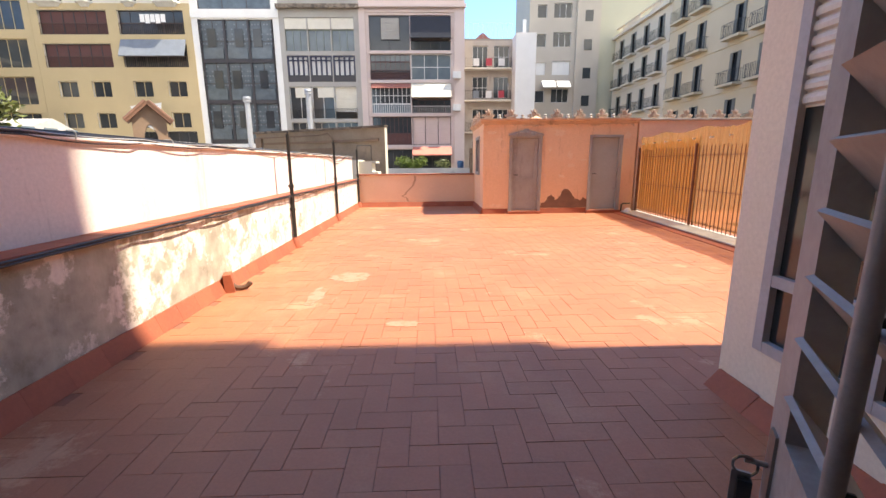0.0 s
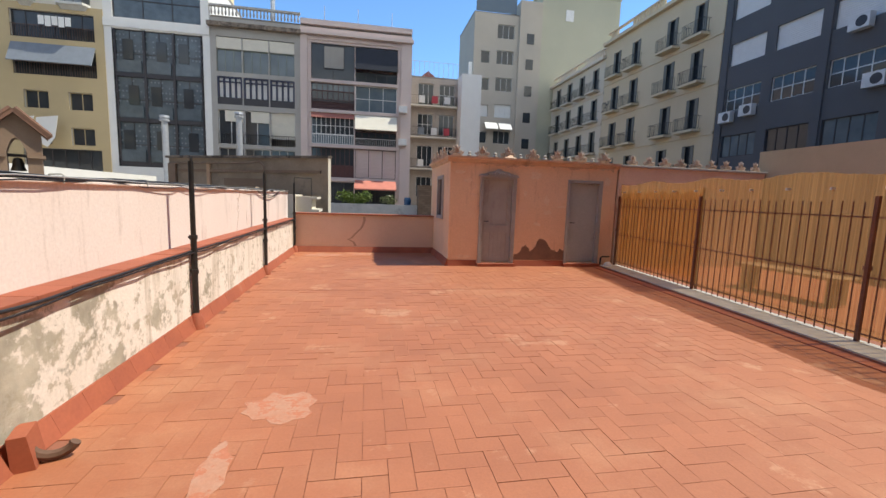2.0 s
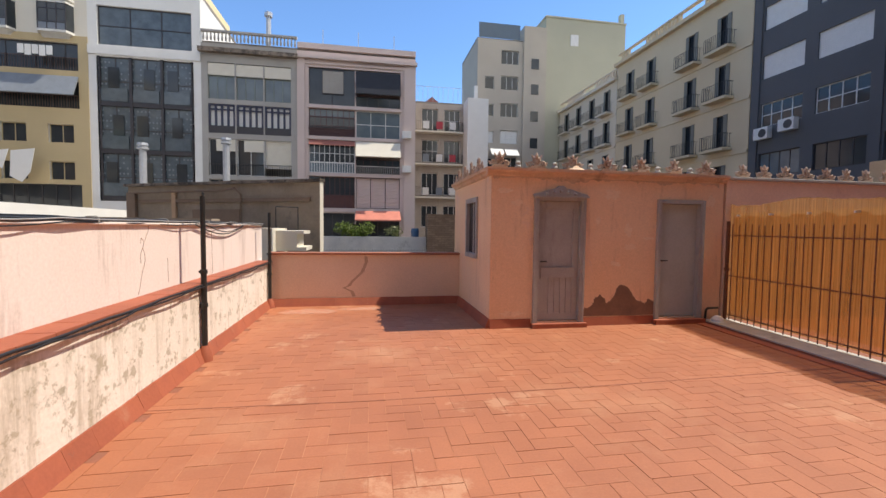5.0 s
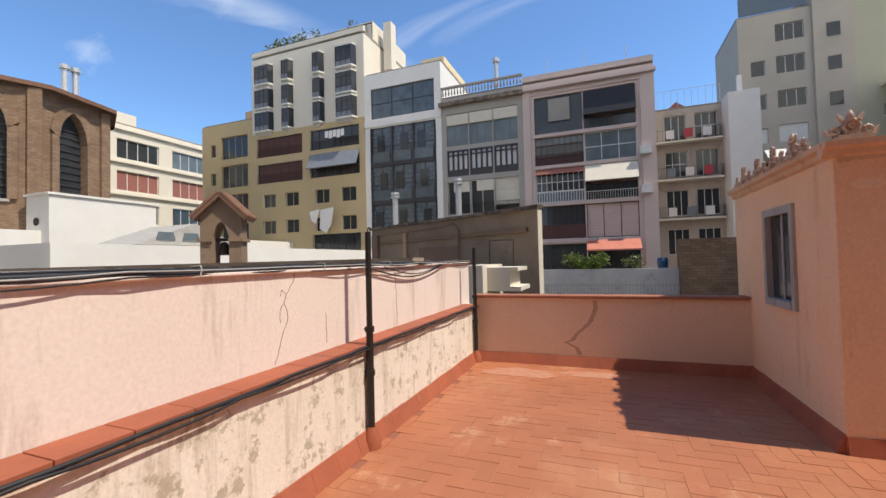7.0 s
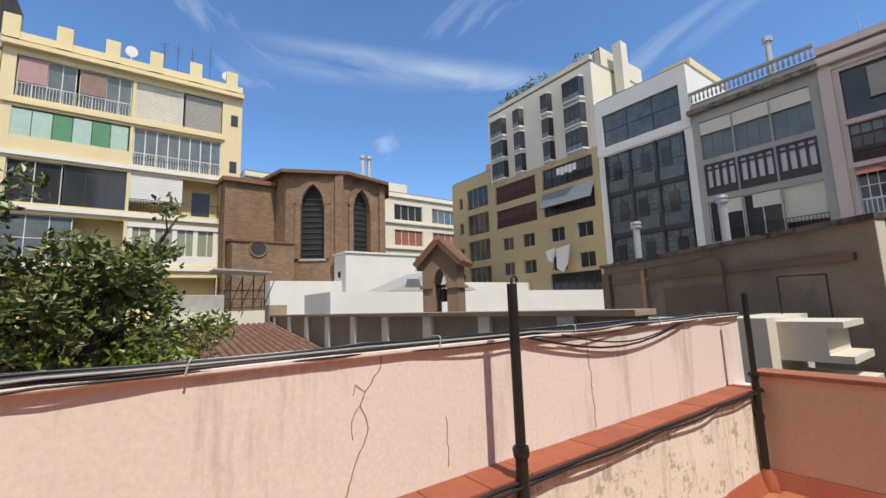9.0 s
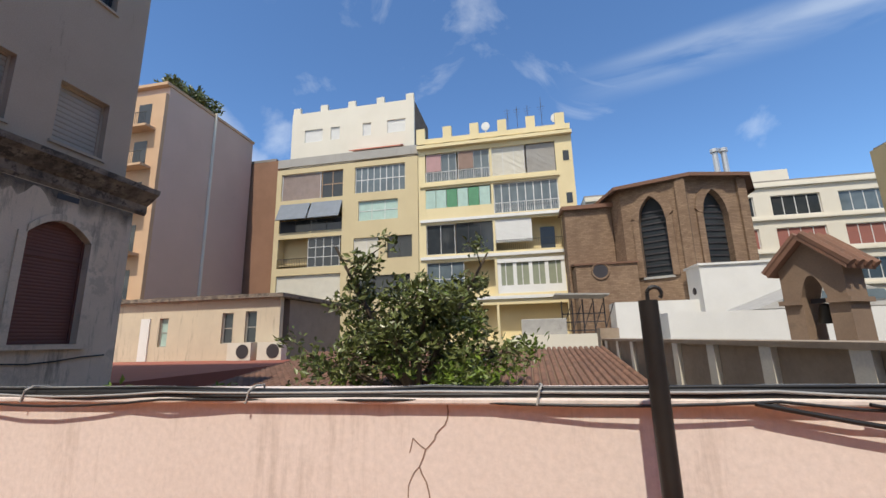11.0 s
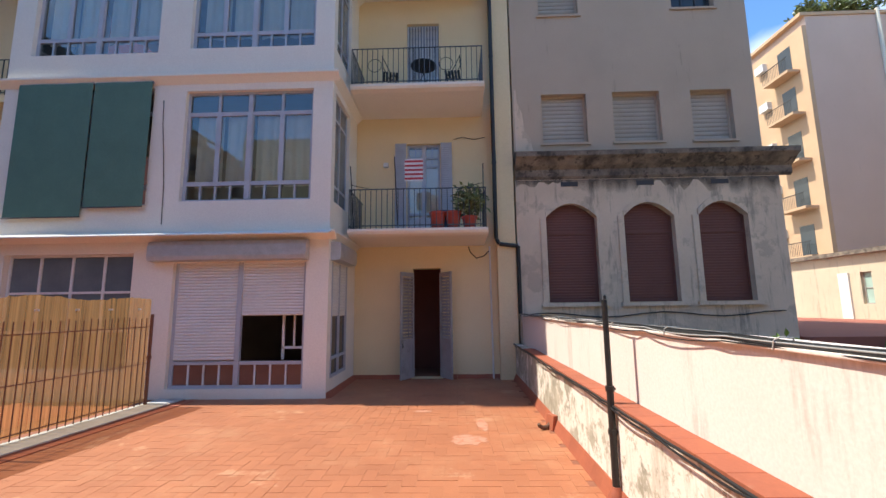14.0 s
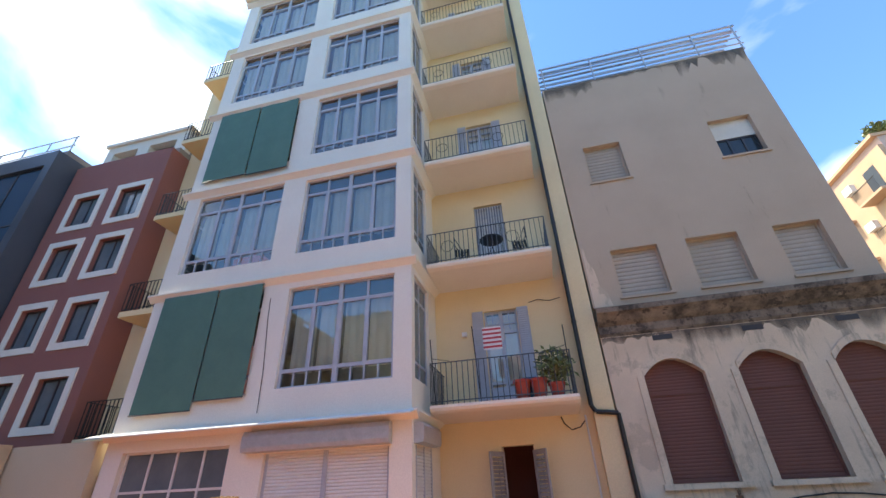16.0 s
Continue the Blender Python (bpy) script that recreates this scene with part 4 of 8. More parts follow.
solid("crack_trim", crack([(11.21, 1.54), (11.218, 1.49), (11.228, 1.348), (11.25, 1.25), (11.237, 1.19), (11.26, 1.02), (11.25, 0.9)], 0.0026, 5), CRK, "thin crack in the pink wall", "crack", "", "structure")
solid("crack_trim", crack([(9.98, 1.2), (9.99, 1.05), (9.985, 0.95)], 0.002, 6), CRK, "thin crack in the pink wall", "crack", "", "structure")

# drain spout by the low wall
dr = thing("drain_spout", pose(WX + 0.18, 4.62, 0, 0, 0, 20), "curved clay drain spout lying by the low wall", "drain")
bowl_line = [(0.10 * math.cos(math.pi * (0.1 + 0.8 * i / 9)), -0.02, 0.11 - 0.08 * math.sin(math.pi * (0.1 + 0.8 * i / 9))) for i in range(10)]
g = Geo()
for i, c in enumerate(bowl_line):
    n0 = len(g.v)
    d = (Vector(bowl_line[min(i + 1, 9)]) - Vector(bowl_line[max(i - 1, 0)])).normalized()
    u = Vector((0, 1, 0)).cross(d)
    for k in range(8):
        a = 2 * math.pi * k / 8
        g.v.append(tuple(Vector(c) + 0.028 * (math.cos(a) * Vector((0, 1, 0)) + math.sin(a) * u)))
    if i:
        g.f += [(n0 - 8 + k, n0 - 8 + (k + 1) % 8, n0 + (k + 1) % 8, n0 + k) for k in range(8)]
g.f += [tuple(range(8))[::-1], tuple(range(72, 80))]
part("bowl", g, paint("old_clay", (0.16, 0.09, 0.06), None, 0.9, 9), dr, "", "", True)
part("collar", Geo().prism([(-0.16, 0.0), (-0.06, 0.0), (-0.09, 0.2), (-0.17, 0.2)], "y", -0.09, 0.09), SKIRT, dr, "red painted collar")

# ---- fence towards the neighbouring terrace ----
fa, fb = Vector((*FENCE_A, 0)), Vector((*FENCE_B, 0))
flen = (fb - fa).length
fang = math.degrees(math.atan2(-(fb - fa).x, (fb - fa).y))
fm = pose(fa.x, fa.y, 0, 0, 0, fang)
fence = thing("fence", fm, "rusted iron bar fence between the terraces", "fence")
n = 66
for i in range(n + 1):
    y = flen * i / n
    if i % 22 == 0:
        continue
    tilt = random.uniform(-0.012, 0.012)
    part("bar", Geo().rod((0, y, 0.06), (random.uniform(-0.01, 0.01), y + tilt, 1.66 + random.uniform(-0.015, 0.015)), 0.0085, 6), RUST, fence)
for i in range(4):
    y = min(flen * i / 3, flen - 0.03)
    part("post", Geo().box(-0.02, 0.02, y - 0.02, y + 0.02, 0.0, 1.72).box(-0.03, 0.03, y - 0.03, y + 0.03, 0.88, 0.93), RUST, fence)
for z in (1.48, 0.80, 0.14):
    part("rail", Geo().box(0.01, 0.016, 0, flen, z - 0.009, z + 0.009), RUST, fence)
scr = thing("reed_screen", fm, "orange translucent reed screen tied behind the fence bars", "screen")
g = Geo()
m = 150
cols = [(0.045 + 0.012 * math.sin(i * 0.9) + 0.006 * math.sin(i * 2.7), flen * i / m, 2.0 + 0.03 * math.sin(i * 0.21) + random.uniform(-0.012, 0.012)) for i in range(m + 1)]
for (xa, ya, za), (xb, yb, zb) in zip(cols, cols[1:]):
    g.quad((xa, ya, 0.10), (xb, yb, 0.10), (xb, yb, zb), (xa, ya, za))
part("screen_sheet", g, REED, scr)
for i in range(14):
    y = 0.3 + i * 0.6
    part("cable_tie", Geo().box(-0.012, 0.06, y - 0.012, y + 0.012, 1.80, 1.83), WFRAME, scr, "white cable tie")
scr2 = thing("reed_screen", fm, "second layer of orange reed screen beside the hut", "screen")
g = Geo()
for i in range(40):
    ya, yb = flen - 2.75 + 2.7 * i / 40, flen - 2.75 + 2.7 * (i + 1) / 40
    g.quad((0.085 + 0.01 * math.sin(i), ya, 0.2), (0.085 + 0.01 * math.sin(i + 1), yb, 0.2), (0.085 + 0.01 * math.sin(i + 1), yb, 1.86), (0.085 + 0.01 * math.sin(i), ya, 1.86))
part("screen_sheet", g, REED, scr2)
part("batten", Geo().box(0.06, 0.1, flen - 2.77, flen - 2.75, 0.03, 1.88), RUST, scr2)
tbl = thing("garden_bench", pose(6.6, 8.2, 0, 0, 0, 5), "low wooden bench on the next terrace, seen through the screen", "bench")
part("seat", Geo().box(-0.25, 0.25, -0.9, 0.9, 0.42, 0.47), STONE, tbl)
for q in (-0.75, 0.7):
    part("leg", Geo().box(-0.22, 0.22, q, q + 0.06, 0, 0.42), STONE, tbl)
curb = thing("kerb", fm, "grey cement kerb under the fence, partly whitewashed", "kerb", "", "structure")
part("kerb_block", Geo().box(-0.42, 0.10, -0.5, flen, -0.05, 0.045), paint("whitewashed_cement", (0.54, 0.52, 0.48), (0.40, 0.39, 0.36), 0.95, 4, stain=(0.3, 0.27, 0.25), stain_at=0.55), curb)
part("gutter", Geo().box(-0.62, -0.425, -0.5, flen, -0.05, 0.012), SKIRT, curb)
part("gutter_line", Geo().box(-0.44, -0.424, -0.5, flen, -0.05, 0.03), JOINT, curb)
solid("paper_sheet", Geo().prism([(0, 0), (0.42, 0.04), (0.44, 0.16), (0.05, 0.2)], "z", 0.046, 0.062), WFRAME, "white folded board lying by the fence end", "board").matrix_world = pose(4.1, 2.85, 0)
solid("plaster_lump", Geo().lathe((4.86, 11.18, 0.04), [(0.11, 0), (0.1, 0.04), (0.05, 0.09), (0.01, 0.1)], 9), WHITE, "lump of white plaster in the corner by the hut", "plaster")
pp = thing("drain_pipe", pose(4.72, 11.30, 0), "black pipe bent into the floor beside the door", "pipe")
part("tube", Geo().path([(0, 0, 0.04), (0, -0.02, 0.22), (0.03, -0.03, 0.25), (0.22, -0.03, 0.25)], 0.018, 8), IRON, pp)

# neighbouring terrace
solid("floor_neighbour", Geo().box(5.62, 15.0, 2.6, 14.0, -0.25, 0.0), ROOFR, "neighbouring red terrace floor", "floor", "", "structure")
nw = solid("wall_neighbour", Geo().box(HX1 + 0.05, 9.2, HY0, HY0 + 0.3, -0.2, 2.42), NOOKP, "cream rendered garden wall of the next terrace", "wall", "", "structure")
solid("coping_neighbour", Geo().box(HX1 + 0.05, 9.25, HY0 - 0.04, HY0 + 0.34, 2.42, 2.475), CONC, "whitish wall coping", "trim", "", "structure", False, 0.01)
for i in range(9):
    copy_thing(first, pose(HX1 + 0.45 + 0.44 * i, HY0 + 0.1, 2.475, 0, 0, random.uniform(-10, 10)))
solid("wall_neighbour_east", Geo().box(11.6, 11.9, 2.6, 13.8, -0.2, 3.35), paint("ochre_cream_render", (0.62, 0.47, 0.30), None, 0.9, 1.0), "ochre rendered side wall of the next terrace", "wall", "", "structure")
solid("wall_neighbour_north", Geo().box(9.2, 11.6, 13.5, 13.8, -0.2, 2.7), paint("grey_wall", (0.3, 0.26, 0.22), None, 0.9, 2), "grey end wall of the next terrace", "wall", "", "structure")

# ---- room behind the first door ----
g = Geo()
g.box(-1.6, 0.9, -1.7, -1.6, 0, 3.1).box(-1.7, -1.6, -4.0, -0.21, 0, 3.1).box(0.9, 1.0, -4.0, -0.21, 0, 3.1).box(-1.6, 0.9, -4.0, -0.21, 3.0, 3.1)
solid("wall_room", g, REDROOM, "dark red walls of the room behind the door", "wall", "", "structure")


# ---- our building: main wall, balconies, glazed bay ----
house = thing("apartment_building", Matrix(), "yellow and white apartment building with glazed bays and balconies", "building")
DOOR = (-0.96, -0.22, 0.0, 2.80)
FD = []
for k in range(6):
    z = 3.6 + 3.58 * k
    FD.append((-0.98, -0.08, z + 0.02, z + 2.62))
part("wall", holed(Geo(), -2.43, 1.3, -0.2, 24.6, [DOOR] + FD, -0.2, 0.15), YELW, house, "smooth yellow render")
part("pilaster", Geo().box(-2.90, -2.43, -0.2, 0.44, -0.2, 24.6), YELW, house)
g = Geo().box(-2.8, 1.3, -8.0, -4.2, 0, 24.5)
for k in range(6):
    g.box(-2.8, 1.28, -4.2, -0.22, 3.28 + 3.58 * k, 3.40 + 3.58 * k)
part("core", g, INNER, house)
part("roof_cornice", Geo().box(-2.9, 1.5, 0.2, 1.0, 24.6, 24.85), YELW, house)
BX0, BX1, BY = 1.3, 8.85, 2.42
GW = [(1.78, 4.62, 0.19, 2.78), (5.50, 8.35, 0.55, 3.0)]
UW = []
for k in range(5):
    z = 3.58 * k
    UW += [(1.74, 4.62, 4.12 + z, 6.66 + z), (5.36, 8.36, 4.05 + z, 6.75 + z)]
part("bay_wall", holed(Geo(), BX0, BX1, -0.2, 21.5, GW + UW, BY - 0.22, BY), BAYW, house, "white rendered bay front")
sideW = [(0.95, 2.18, 0.35, 2.78)] + [(0.95, 2.18, 4.12 + 3.58 * k, 6.66 + 3.58 * k) for k in range(5)]
for xs in ((BX0, BX0 + 0.22), (BX1 - 0.22, BX1)):
    g = holed(Geo(), 0.15, BY - 0.22, -0.2, 21.5, sideW, 0, 0.22)
    for i, v in enumerate(g.v):
        g.v[i] = (xs[0] + v[1], v[0], v[2])
    part("bay_side", g, BAYW, house)
for k in range(6):
    z = 3.30 + 3.58 * k
    part("floor_slab", Geo().box(BX0 + 0.23, BX1 - 0.23, -3.0, BY - 0.23, z - 0.15, z + 0.1), INNER, house)
part("inner_wall", Geo().box(BX0 + 0.2, BX1 - 0.23, -3.2, -3.0, 0, 21.4), INNER, house)
part("inner_wall", Geo().box(BX0 + 0.02, BX0 + 0.2, -3.0, 0.1, 0, 21.4), INNER, house)
for k in range(6):
    z = 3.36 + 3.58 * k
    g = Geo()
    pr = [(0, z - 0.12), (0.06, z - 0.06), (0.10, z - 0.02), (0.15, z + 0.02), (0.15, z + 0.07), (0.0, z + 0.10)]
    g.prism([(BY + p, q) for p, q in pr], "x", BX0 - 0.15, BX1 + 0.15)
    g.prism([(BX0 - p, q) for p, q in pr], "y", 0.15, BY)
    part("string_course", g, BAYW, house)
part("awning_strip", Geo().prism([(BY + 0.15, 3.38), (BY + 0.42, 3.30), (BY + 0.42, 3.325), (BY + 0.15, 3.41)], "x", BX0 - 0.1, BX1 + 0.3), WFRAME, house, "white awning strip over the ground floor")
part("roof", Geo().box(BX0 - 0.2, BX1 + 0.2, -3.0, BY + 0.25, 21.5, 21.75), BAYW, house)


def bay_window(u0, u1, z0, z1, cols=4, curtain=True, sash=True):
    """Blue-grey casement wall: top lights, casements and a bottom row of small panes."""
    y = BY - 0.10
    t, h = 0.055, z1 - z0
    a, c = z0 + 0.16 * h, z0 + 0.80 * h
    um = (u0 + u1) / 2
    lights = []
    for s0, s1 in ((u0 + t, um - 0.05), (um + 0.05, u1 - t)):
        mid = (s0 + s1) / 2
        for q0, q1 in ((s0, mid - 0.03), (mid + 0.03, s1)):
            lights += [(q0 + 0.02, q1 - 0.02, a + 0.05, c - 0.05), (q0, q1, c + 0.04, z1 - t)]
        for i in range(4):
            lights.append((s0 + (s1 - s0) * i / 4 + 0.02, s0 + (s1 - s0) * (i + 1) / 4 - 0.02, z0 + t, a - 0.04))
    fr = part("window", holed(Geo(), u0, u1, z0, z1, lights, y - 0.06, y), BLUEG, house, "blue-grey casement window with small lower panes")
    part("window_frame", Geo().box(um - 0.05, um + 0.05, y, y + 0.02, z0 + t, z1 - t), BLUEG, fr)
    p = part("pane", Geo().sheet(u0 + t, u1 - t, y - 0.03, z0 + t, z1 - t), GLASS, fr)
    p.visible_shadow = False
    if curtain:
        g3 = Geo()
        n3 = 60
        pts3 = [(u0 + 0.1 + (u1 - u0 - 0.2) * i / n3, y - 0.14 + 0.02 * math.sin(i * 1.1) + 0.012 * math.sin(i * 0.37)) for i in range(n3 + 1)]
        for i in range(n3):
            if i % 15 in (13, 14):
                continue
            (xa, ya), (xb, yb) = pts3[i], pts3[i + 1]
            g3.quad((xb, yb, a - 0.05), (xa, ya, a - 0.05), (xa, ya, c + 0.0), (xb, yb, c + 0.0))
        part("curtain", g3, CURTAIN, fr, "cream curtain behind the glass")
    return fr


for k in range(5):
    z = 3.58 * k
    bay_window(1.74, 4.62, 4.12 + z, 6.66 + z)
    bay_window(5.36, 8.36, 4.05 + z, 6.75 + z, 4, k != 0)
    for ws in ((BX0 + 0.1, 1), (BX1 - 0.1, -1)):
        g = Geo()
        for ya, yb in ((0.95, 1.0), (1.54, 1.6), (2.13, 2.18)):
            g.box(ws[0] - 0.03, ws[0] + 0.03, ya, yb, 4.12 + z, 6.66 + z)
        for za in (4.12, 4.5, 6.1, 6.6):
            g.box(ws[0] - 0.028, ws[0] + 0.028, 1.0, 2.13, za + z, za + z + 0.06)
        sw = part("window", g, BLUEG, house)
        part("pane", Geo().box(ws[0] - 0.004, ws[0] + 0.004, 1.0, 2.13, 4.15 + z, 6.6 + z), LGLASS, sw)
# green cloth blinds on the first and third floors
for zz, u0, u1 in ((3.80, 6.70, 8.42), (4.0, 5.34, 6.66), (10.9, 5.34, 6.8), (10.95, 6.84, 8.42)):
    top = 6.86 if zz < 5 else 14.0
    bl = thing("roller_awning", Matrix(), "dark green cloth blind hung outside the bay window", "blind", "green blinds")
    g = Geo()
    line = [(u0 + (u1 - u0) * i / 14, BY + 0.10 + 0.009 * math.sin(i * 0.8)) for i in range(15)]
    g.prism(line + [(u, v + 0.006) for u, v in line[::-1]], "z", zz, top)
    part("cloth", g, GREENB, bl)
    part("weight_bar", Geo().rod((u0, BY + 0.105, zz), (u1, BY + 0.105, zz), 0.014), DFRAME, bl)
    part("roller", Geo().rod((u0, BY + 0.06, top), (u1, BY + 0.06, top), 0.035), ALU, bl)

# ground floor window with rolling shutters
u0, u1, z0, z1 = GW[0]
y = BY - 0.10
um = (u0 + u1) / 2
g = Geo().box(u0, u1, y - 0.06, y, z0, z0 + 0.06).box(u0, u0 + 0.07, y - 0.06, y, z0 + 0.06, z1).box(u1 - 0.07, u1, y - 0.06, y, z0 + 0.06, z1)
g.box(um - 0.05, um + 0.05, y - 0.06, y + 0.03, z0 + 0.06, z1).box(u0 + 0.07, u1 - 0.07, y - 0.06, y, 0.66, 0.73)
gwin = part("window", g, BLUEG, house, "blue-grey window with white rolling shutters, one half raised")
g = Geo()
for s0, s1 in ((u0 + 0.07, um - 0.05), (um + 0.05, u1 - 0.07)):
    for i in range(1, 4):
        u = s0 + (s1 - s0) * i / 4
        g.box(u - 0.016, u + 0.016, y - 0.05, y - 0.01, z0 + 0.06, 0.66)
part("window_frame", g, WFRAME, gwin)
part("apron_panel", Geo().box(u0 + 0.07, u1 - 0.07, y - 0.05, y - 0.04, z0 + 0.06, 0.66), paint("terracotta_glass", (0.2, 0.085, 0.065), None, 0.25, 3), gwin)
for s0, s1, zb in ((um + 0.05, u1 - 0.07, 0.75), (u0 + 0.07, um - 0.05, 1.66)):
    part("roller_blind", slatted(Geo(), s0, s1, zb, z1, y - 0.002, 0.062, 0.022), SLATW, gwin, "white slatted rolling shutter")
part("inner_sash", Geo().box(u0 + 0.10, u0 + 0.16, y - 0.30, y - 0.26, 0.73, 1.7).box(u0 + 0.55, u0 + 0.60, y - 0.30, y - 0.26, 0.73, 1.7).box(u0 + 0.1, u0 + 0.6, y - 0.30, y - 0.26, 0.95, 1.0).box(u0 + 0.32, u0 + 0.36, y - 0.295, y - 0.265, 1.0, 1.7), WFRAME, gwin)
sbx = part("shutter_box", Geo().prism([(BY, 2.80), (BY + 0.20, 2.82), (BY + 0.22, 2.90), (BY + 0.22, 3.12), (BY + 0.17, 3.22), (BY, 3.22)], "x", 1.72, 5.06), ALU, house, "aluminium rolling-shutter box")
for z in (2.92, 3.0, 3.08):
    part("rib", Geo().box(1.73, 5.05, BY + 0.22, BY + 0.226, z, z + 0.015), ALU, sbx)
# its side light by the door
g = Geo()
for ya, yb in ((0.95, 1.01), (1.54, 1.60), (2.12, 2.18)):
    g.box(BX0 - 0.01, BX0 + 0.05, ya, yb, 0.35, 2.78)
for za in (0.35, 0.72):
    g.box(BX0 - 0.008, BX0 + 0.048, 1.01, 2.12, za, za + 0.06)
sd = part("window", g, BLUEG, house)
g = slatted(Geo(), 1.01, 2.12, 1.62, 2.78, 0.0, 0.062, 0.02)
g.v = [(BX0 + 0.005 - q, p, r) for p, q, r in g.v]
part("roller_blind", g, SLATW, sd)
part("pane", Geo().box(BX0 + 0.03, BX0 + 0.036, 1.01, 2.12, 0.4, 1.62), DGLASS, sd)
part("shutter_box", Geo().prism([(BX0, 2.80), (BX0 - 0.2, 2.82), (BX0 - 0.22, 2.9), (BX0 - 0.22, 3.12), (BX0 - 0.17, 3.2), (BX0, 3.2)], "y", 0.85, 2.30), ALU, house)
# second ground floor window
window_unit(house, *GW[1], "glazed", WFRAME, LGLASS, 4, 3, BY - 0.12)

# balconies with French doors
for k in range(6):
    z = 3.6 + 3.58 * k
    bal = part("balcony", Geo().prism([(0.15, z - 0.22), (1.45, z - 0.16), (1.58, z - 0.12), (1.62, z - 0.06), (1.62, z), (0.15, z)], "x", -2.12, BX0 - 0.16), BAYW, house)
    railing(bal, -2.08, BX0 - 0.18, 0.15, 1.56, z, z + 0.95, 0.125, RAILM, near=k < 2)
    a, b = FD[k][0], FD[k][1]
    fz = z + 0.02
    g = Geo().box(a, a + 0.06, -0.010, 0.050, fz, fz + 2.6).box(b - 0.06, b, -0.010, 0.050, fz, fz + 2.6).box(a + 0.06, b - 0.06, -0.010, 0.050, fz + 2.53, fz + 2.6)
    m_ = (a + b) / 2
    g.box(m_ - 0.06, m_ + 0.06, 0.000, 0.055, fz, fz + 2.53)
    for zz, hh in ((0.0, 0.55), (0.62, 0.08), (1.95, 0.06), (2.2, 0.05)):
        g.box(a + 0.06, m_ - 0.06, 0.005, 0.045, fz + zz, fz + zz + hh).box(m_ + 0.06, b - 0.06, 0.005, 0.045, fz + zz, fz + zz + hh)
    for q in ((a + m_) / 2, (b + m_) / 2):
        g.box(q - 0.015, q + 0.015, 0.010, 0.040, fz + 2.01, fz + 2.53)
    dd = part("french_door", g, BLUEG, house, "blue-grey French door")
    part("pane", Geo().sheet(a + 0.06, b - 0.06, 0.02, fz + 0.55, fz + 2.53), GLASS, dd).visible_shadow = False
    part("curtain", Geo().box(a + 0.06, b - 0.06, -0.050, -0.040, fz + 0.3, fz + 2.5), CURTAIN, dd)
    if k != 1:
        for s, hinge in ((-1, a), (1, b)):
            hx = hinge + s * 0.02
            g = Geo().box(hx, hx + s * 0.30, 0.165, 0.205, fz, fz + 2.6)
            sh = part("shutter", g, BLUEG, house, "folded blue-grey louvred shutter")
            lv = Geo()
            for i in range(40):
                q = fz + 0.12 + i * 0.06
                lv.prism([(0.205, q), (0.220, q - 0.012), (0.220, q + 0.02), (0.205, q + 0.04)], "x", hx + s * 0.04, hx + s * 0.26)
            part("louvres", lv, BLUEG, sh)
    else:
        for i in range(22):
            u = a + (b - a) * i / 22
            part("curtain_strip", Geo().box(u, u + 0.022, 0.070, 0.090, fz, fz + 2.55), WFRAME if i % 2 else GREYBL, house)
    if k > 0:
        orn = Geo()
        for c in (0.55, -1.2):
            for i in range(12):
                p, q = 2 * math.pi * i / 12, 2 * math.pi * (i + 1) / 12
                orn.rod((c + 0.17 * math.cos(p), 1.565, z + 0.5 + 0.17 * math.sin(p)), (c + 0.17 * math.cos(q), 1.565, z + 0.5 + 0.17 * math.sin(q)), 0.008, 5)
        part("scroll_ornament", orn, IRON, bal)

# louvred door shutters at the terrace door
def door_leaf(hinge, free, keys):
    d = Vector((free[0] - hinge[0], free[1] - hinge[1], 0))
    w = d.length
    m2 = pose(hinge[0], hinge[1], 0, 0, 0, math.degrees(math.atan2(d.y, d.x)))
    lf = thing("shutter_door", m2, "open grey louvred shutter door with keys in the lock" if keys else "open grey louvred shutter door leaf", "door")
    h = 2.68
    for u in (0, w - 0.075):
        part("stile", Geo().box(u, u + 0.075, -0.02, 0.02, 0.03, h), LEAFG, lf)
    for z0_, z1_ in ((0.03, 0.2), (0.86, 1.0), (h - 0.1, h)):
        part("rail", Geo().box(0.075, w - 0.075, -0.02, 0.02, z0_, z1_), LEAFG, lf)
    part("lower_panel", Geo().box(0.075, w - 0.075, -0.008, 0.008, 0.2, 0.86), LEAFG, lf)
    z = 1.04
    while z < h - 0.14:
        part("slat", Geo().prism([(-0.030, z - 0.028), (-0.022, z - 0.032), (0.03, z + 0.028), (0.022, z + 0.032)], "x", 0.078, w - 0.078), LEAFG, lf)
        z += 0.082
    part("control_rod", Geo().rod((w * 0.5, 0.036, 1.03), (w * 0.5, 0.036, h - 0.14), 0.009, 10), LEAFG, lf, "", "", True)
    z = 1.08
    while z < h - 0.16:
        part("eyelet", Geo().rod((w * 0.5, 0.02, z), (w * 0.5, 0.036, z), 0.005, 6), IRON, lf)
        z += 0.164
    if keys:
        part("lock_plate", Geo().box(w - 0.05, w - 0.02, 0.02, 0.024, 0.88, 0.99), METALK, lf)
        part("keyring", Geo().path([(w - 0.035, 0.05 + 0.016 * math.sin(a), 0.925 + 0.016 * math.cos(a)) for a in [i * 0.6283 for i in range(11)]], 0.0022), METALK, lf)
        part("key", Geo().rod((w - 0.035, 0.02, 0.935), (w - 0.035, 0.052, 0.935), 0.004).box(w - 0.037, w - 0.033, 0.042, 0.066, 0.86, 0.915), METALK, lf)
        part("key_fob", Geo().box(w - 0.045, w - 0.025, 0.04, 0.058, 0.80, 0.905), IRON, lf, "dark key fob")
    return lf


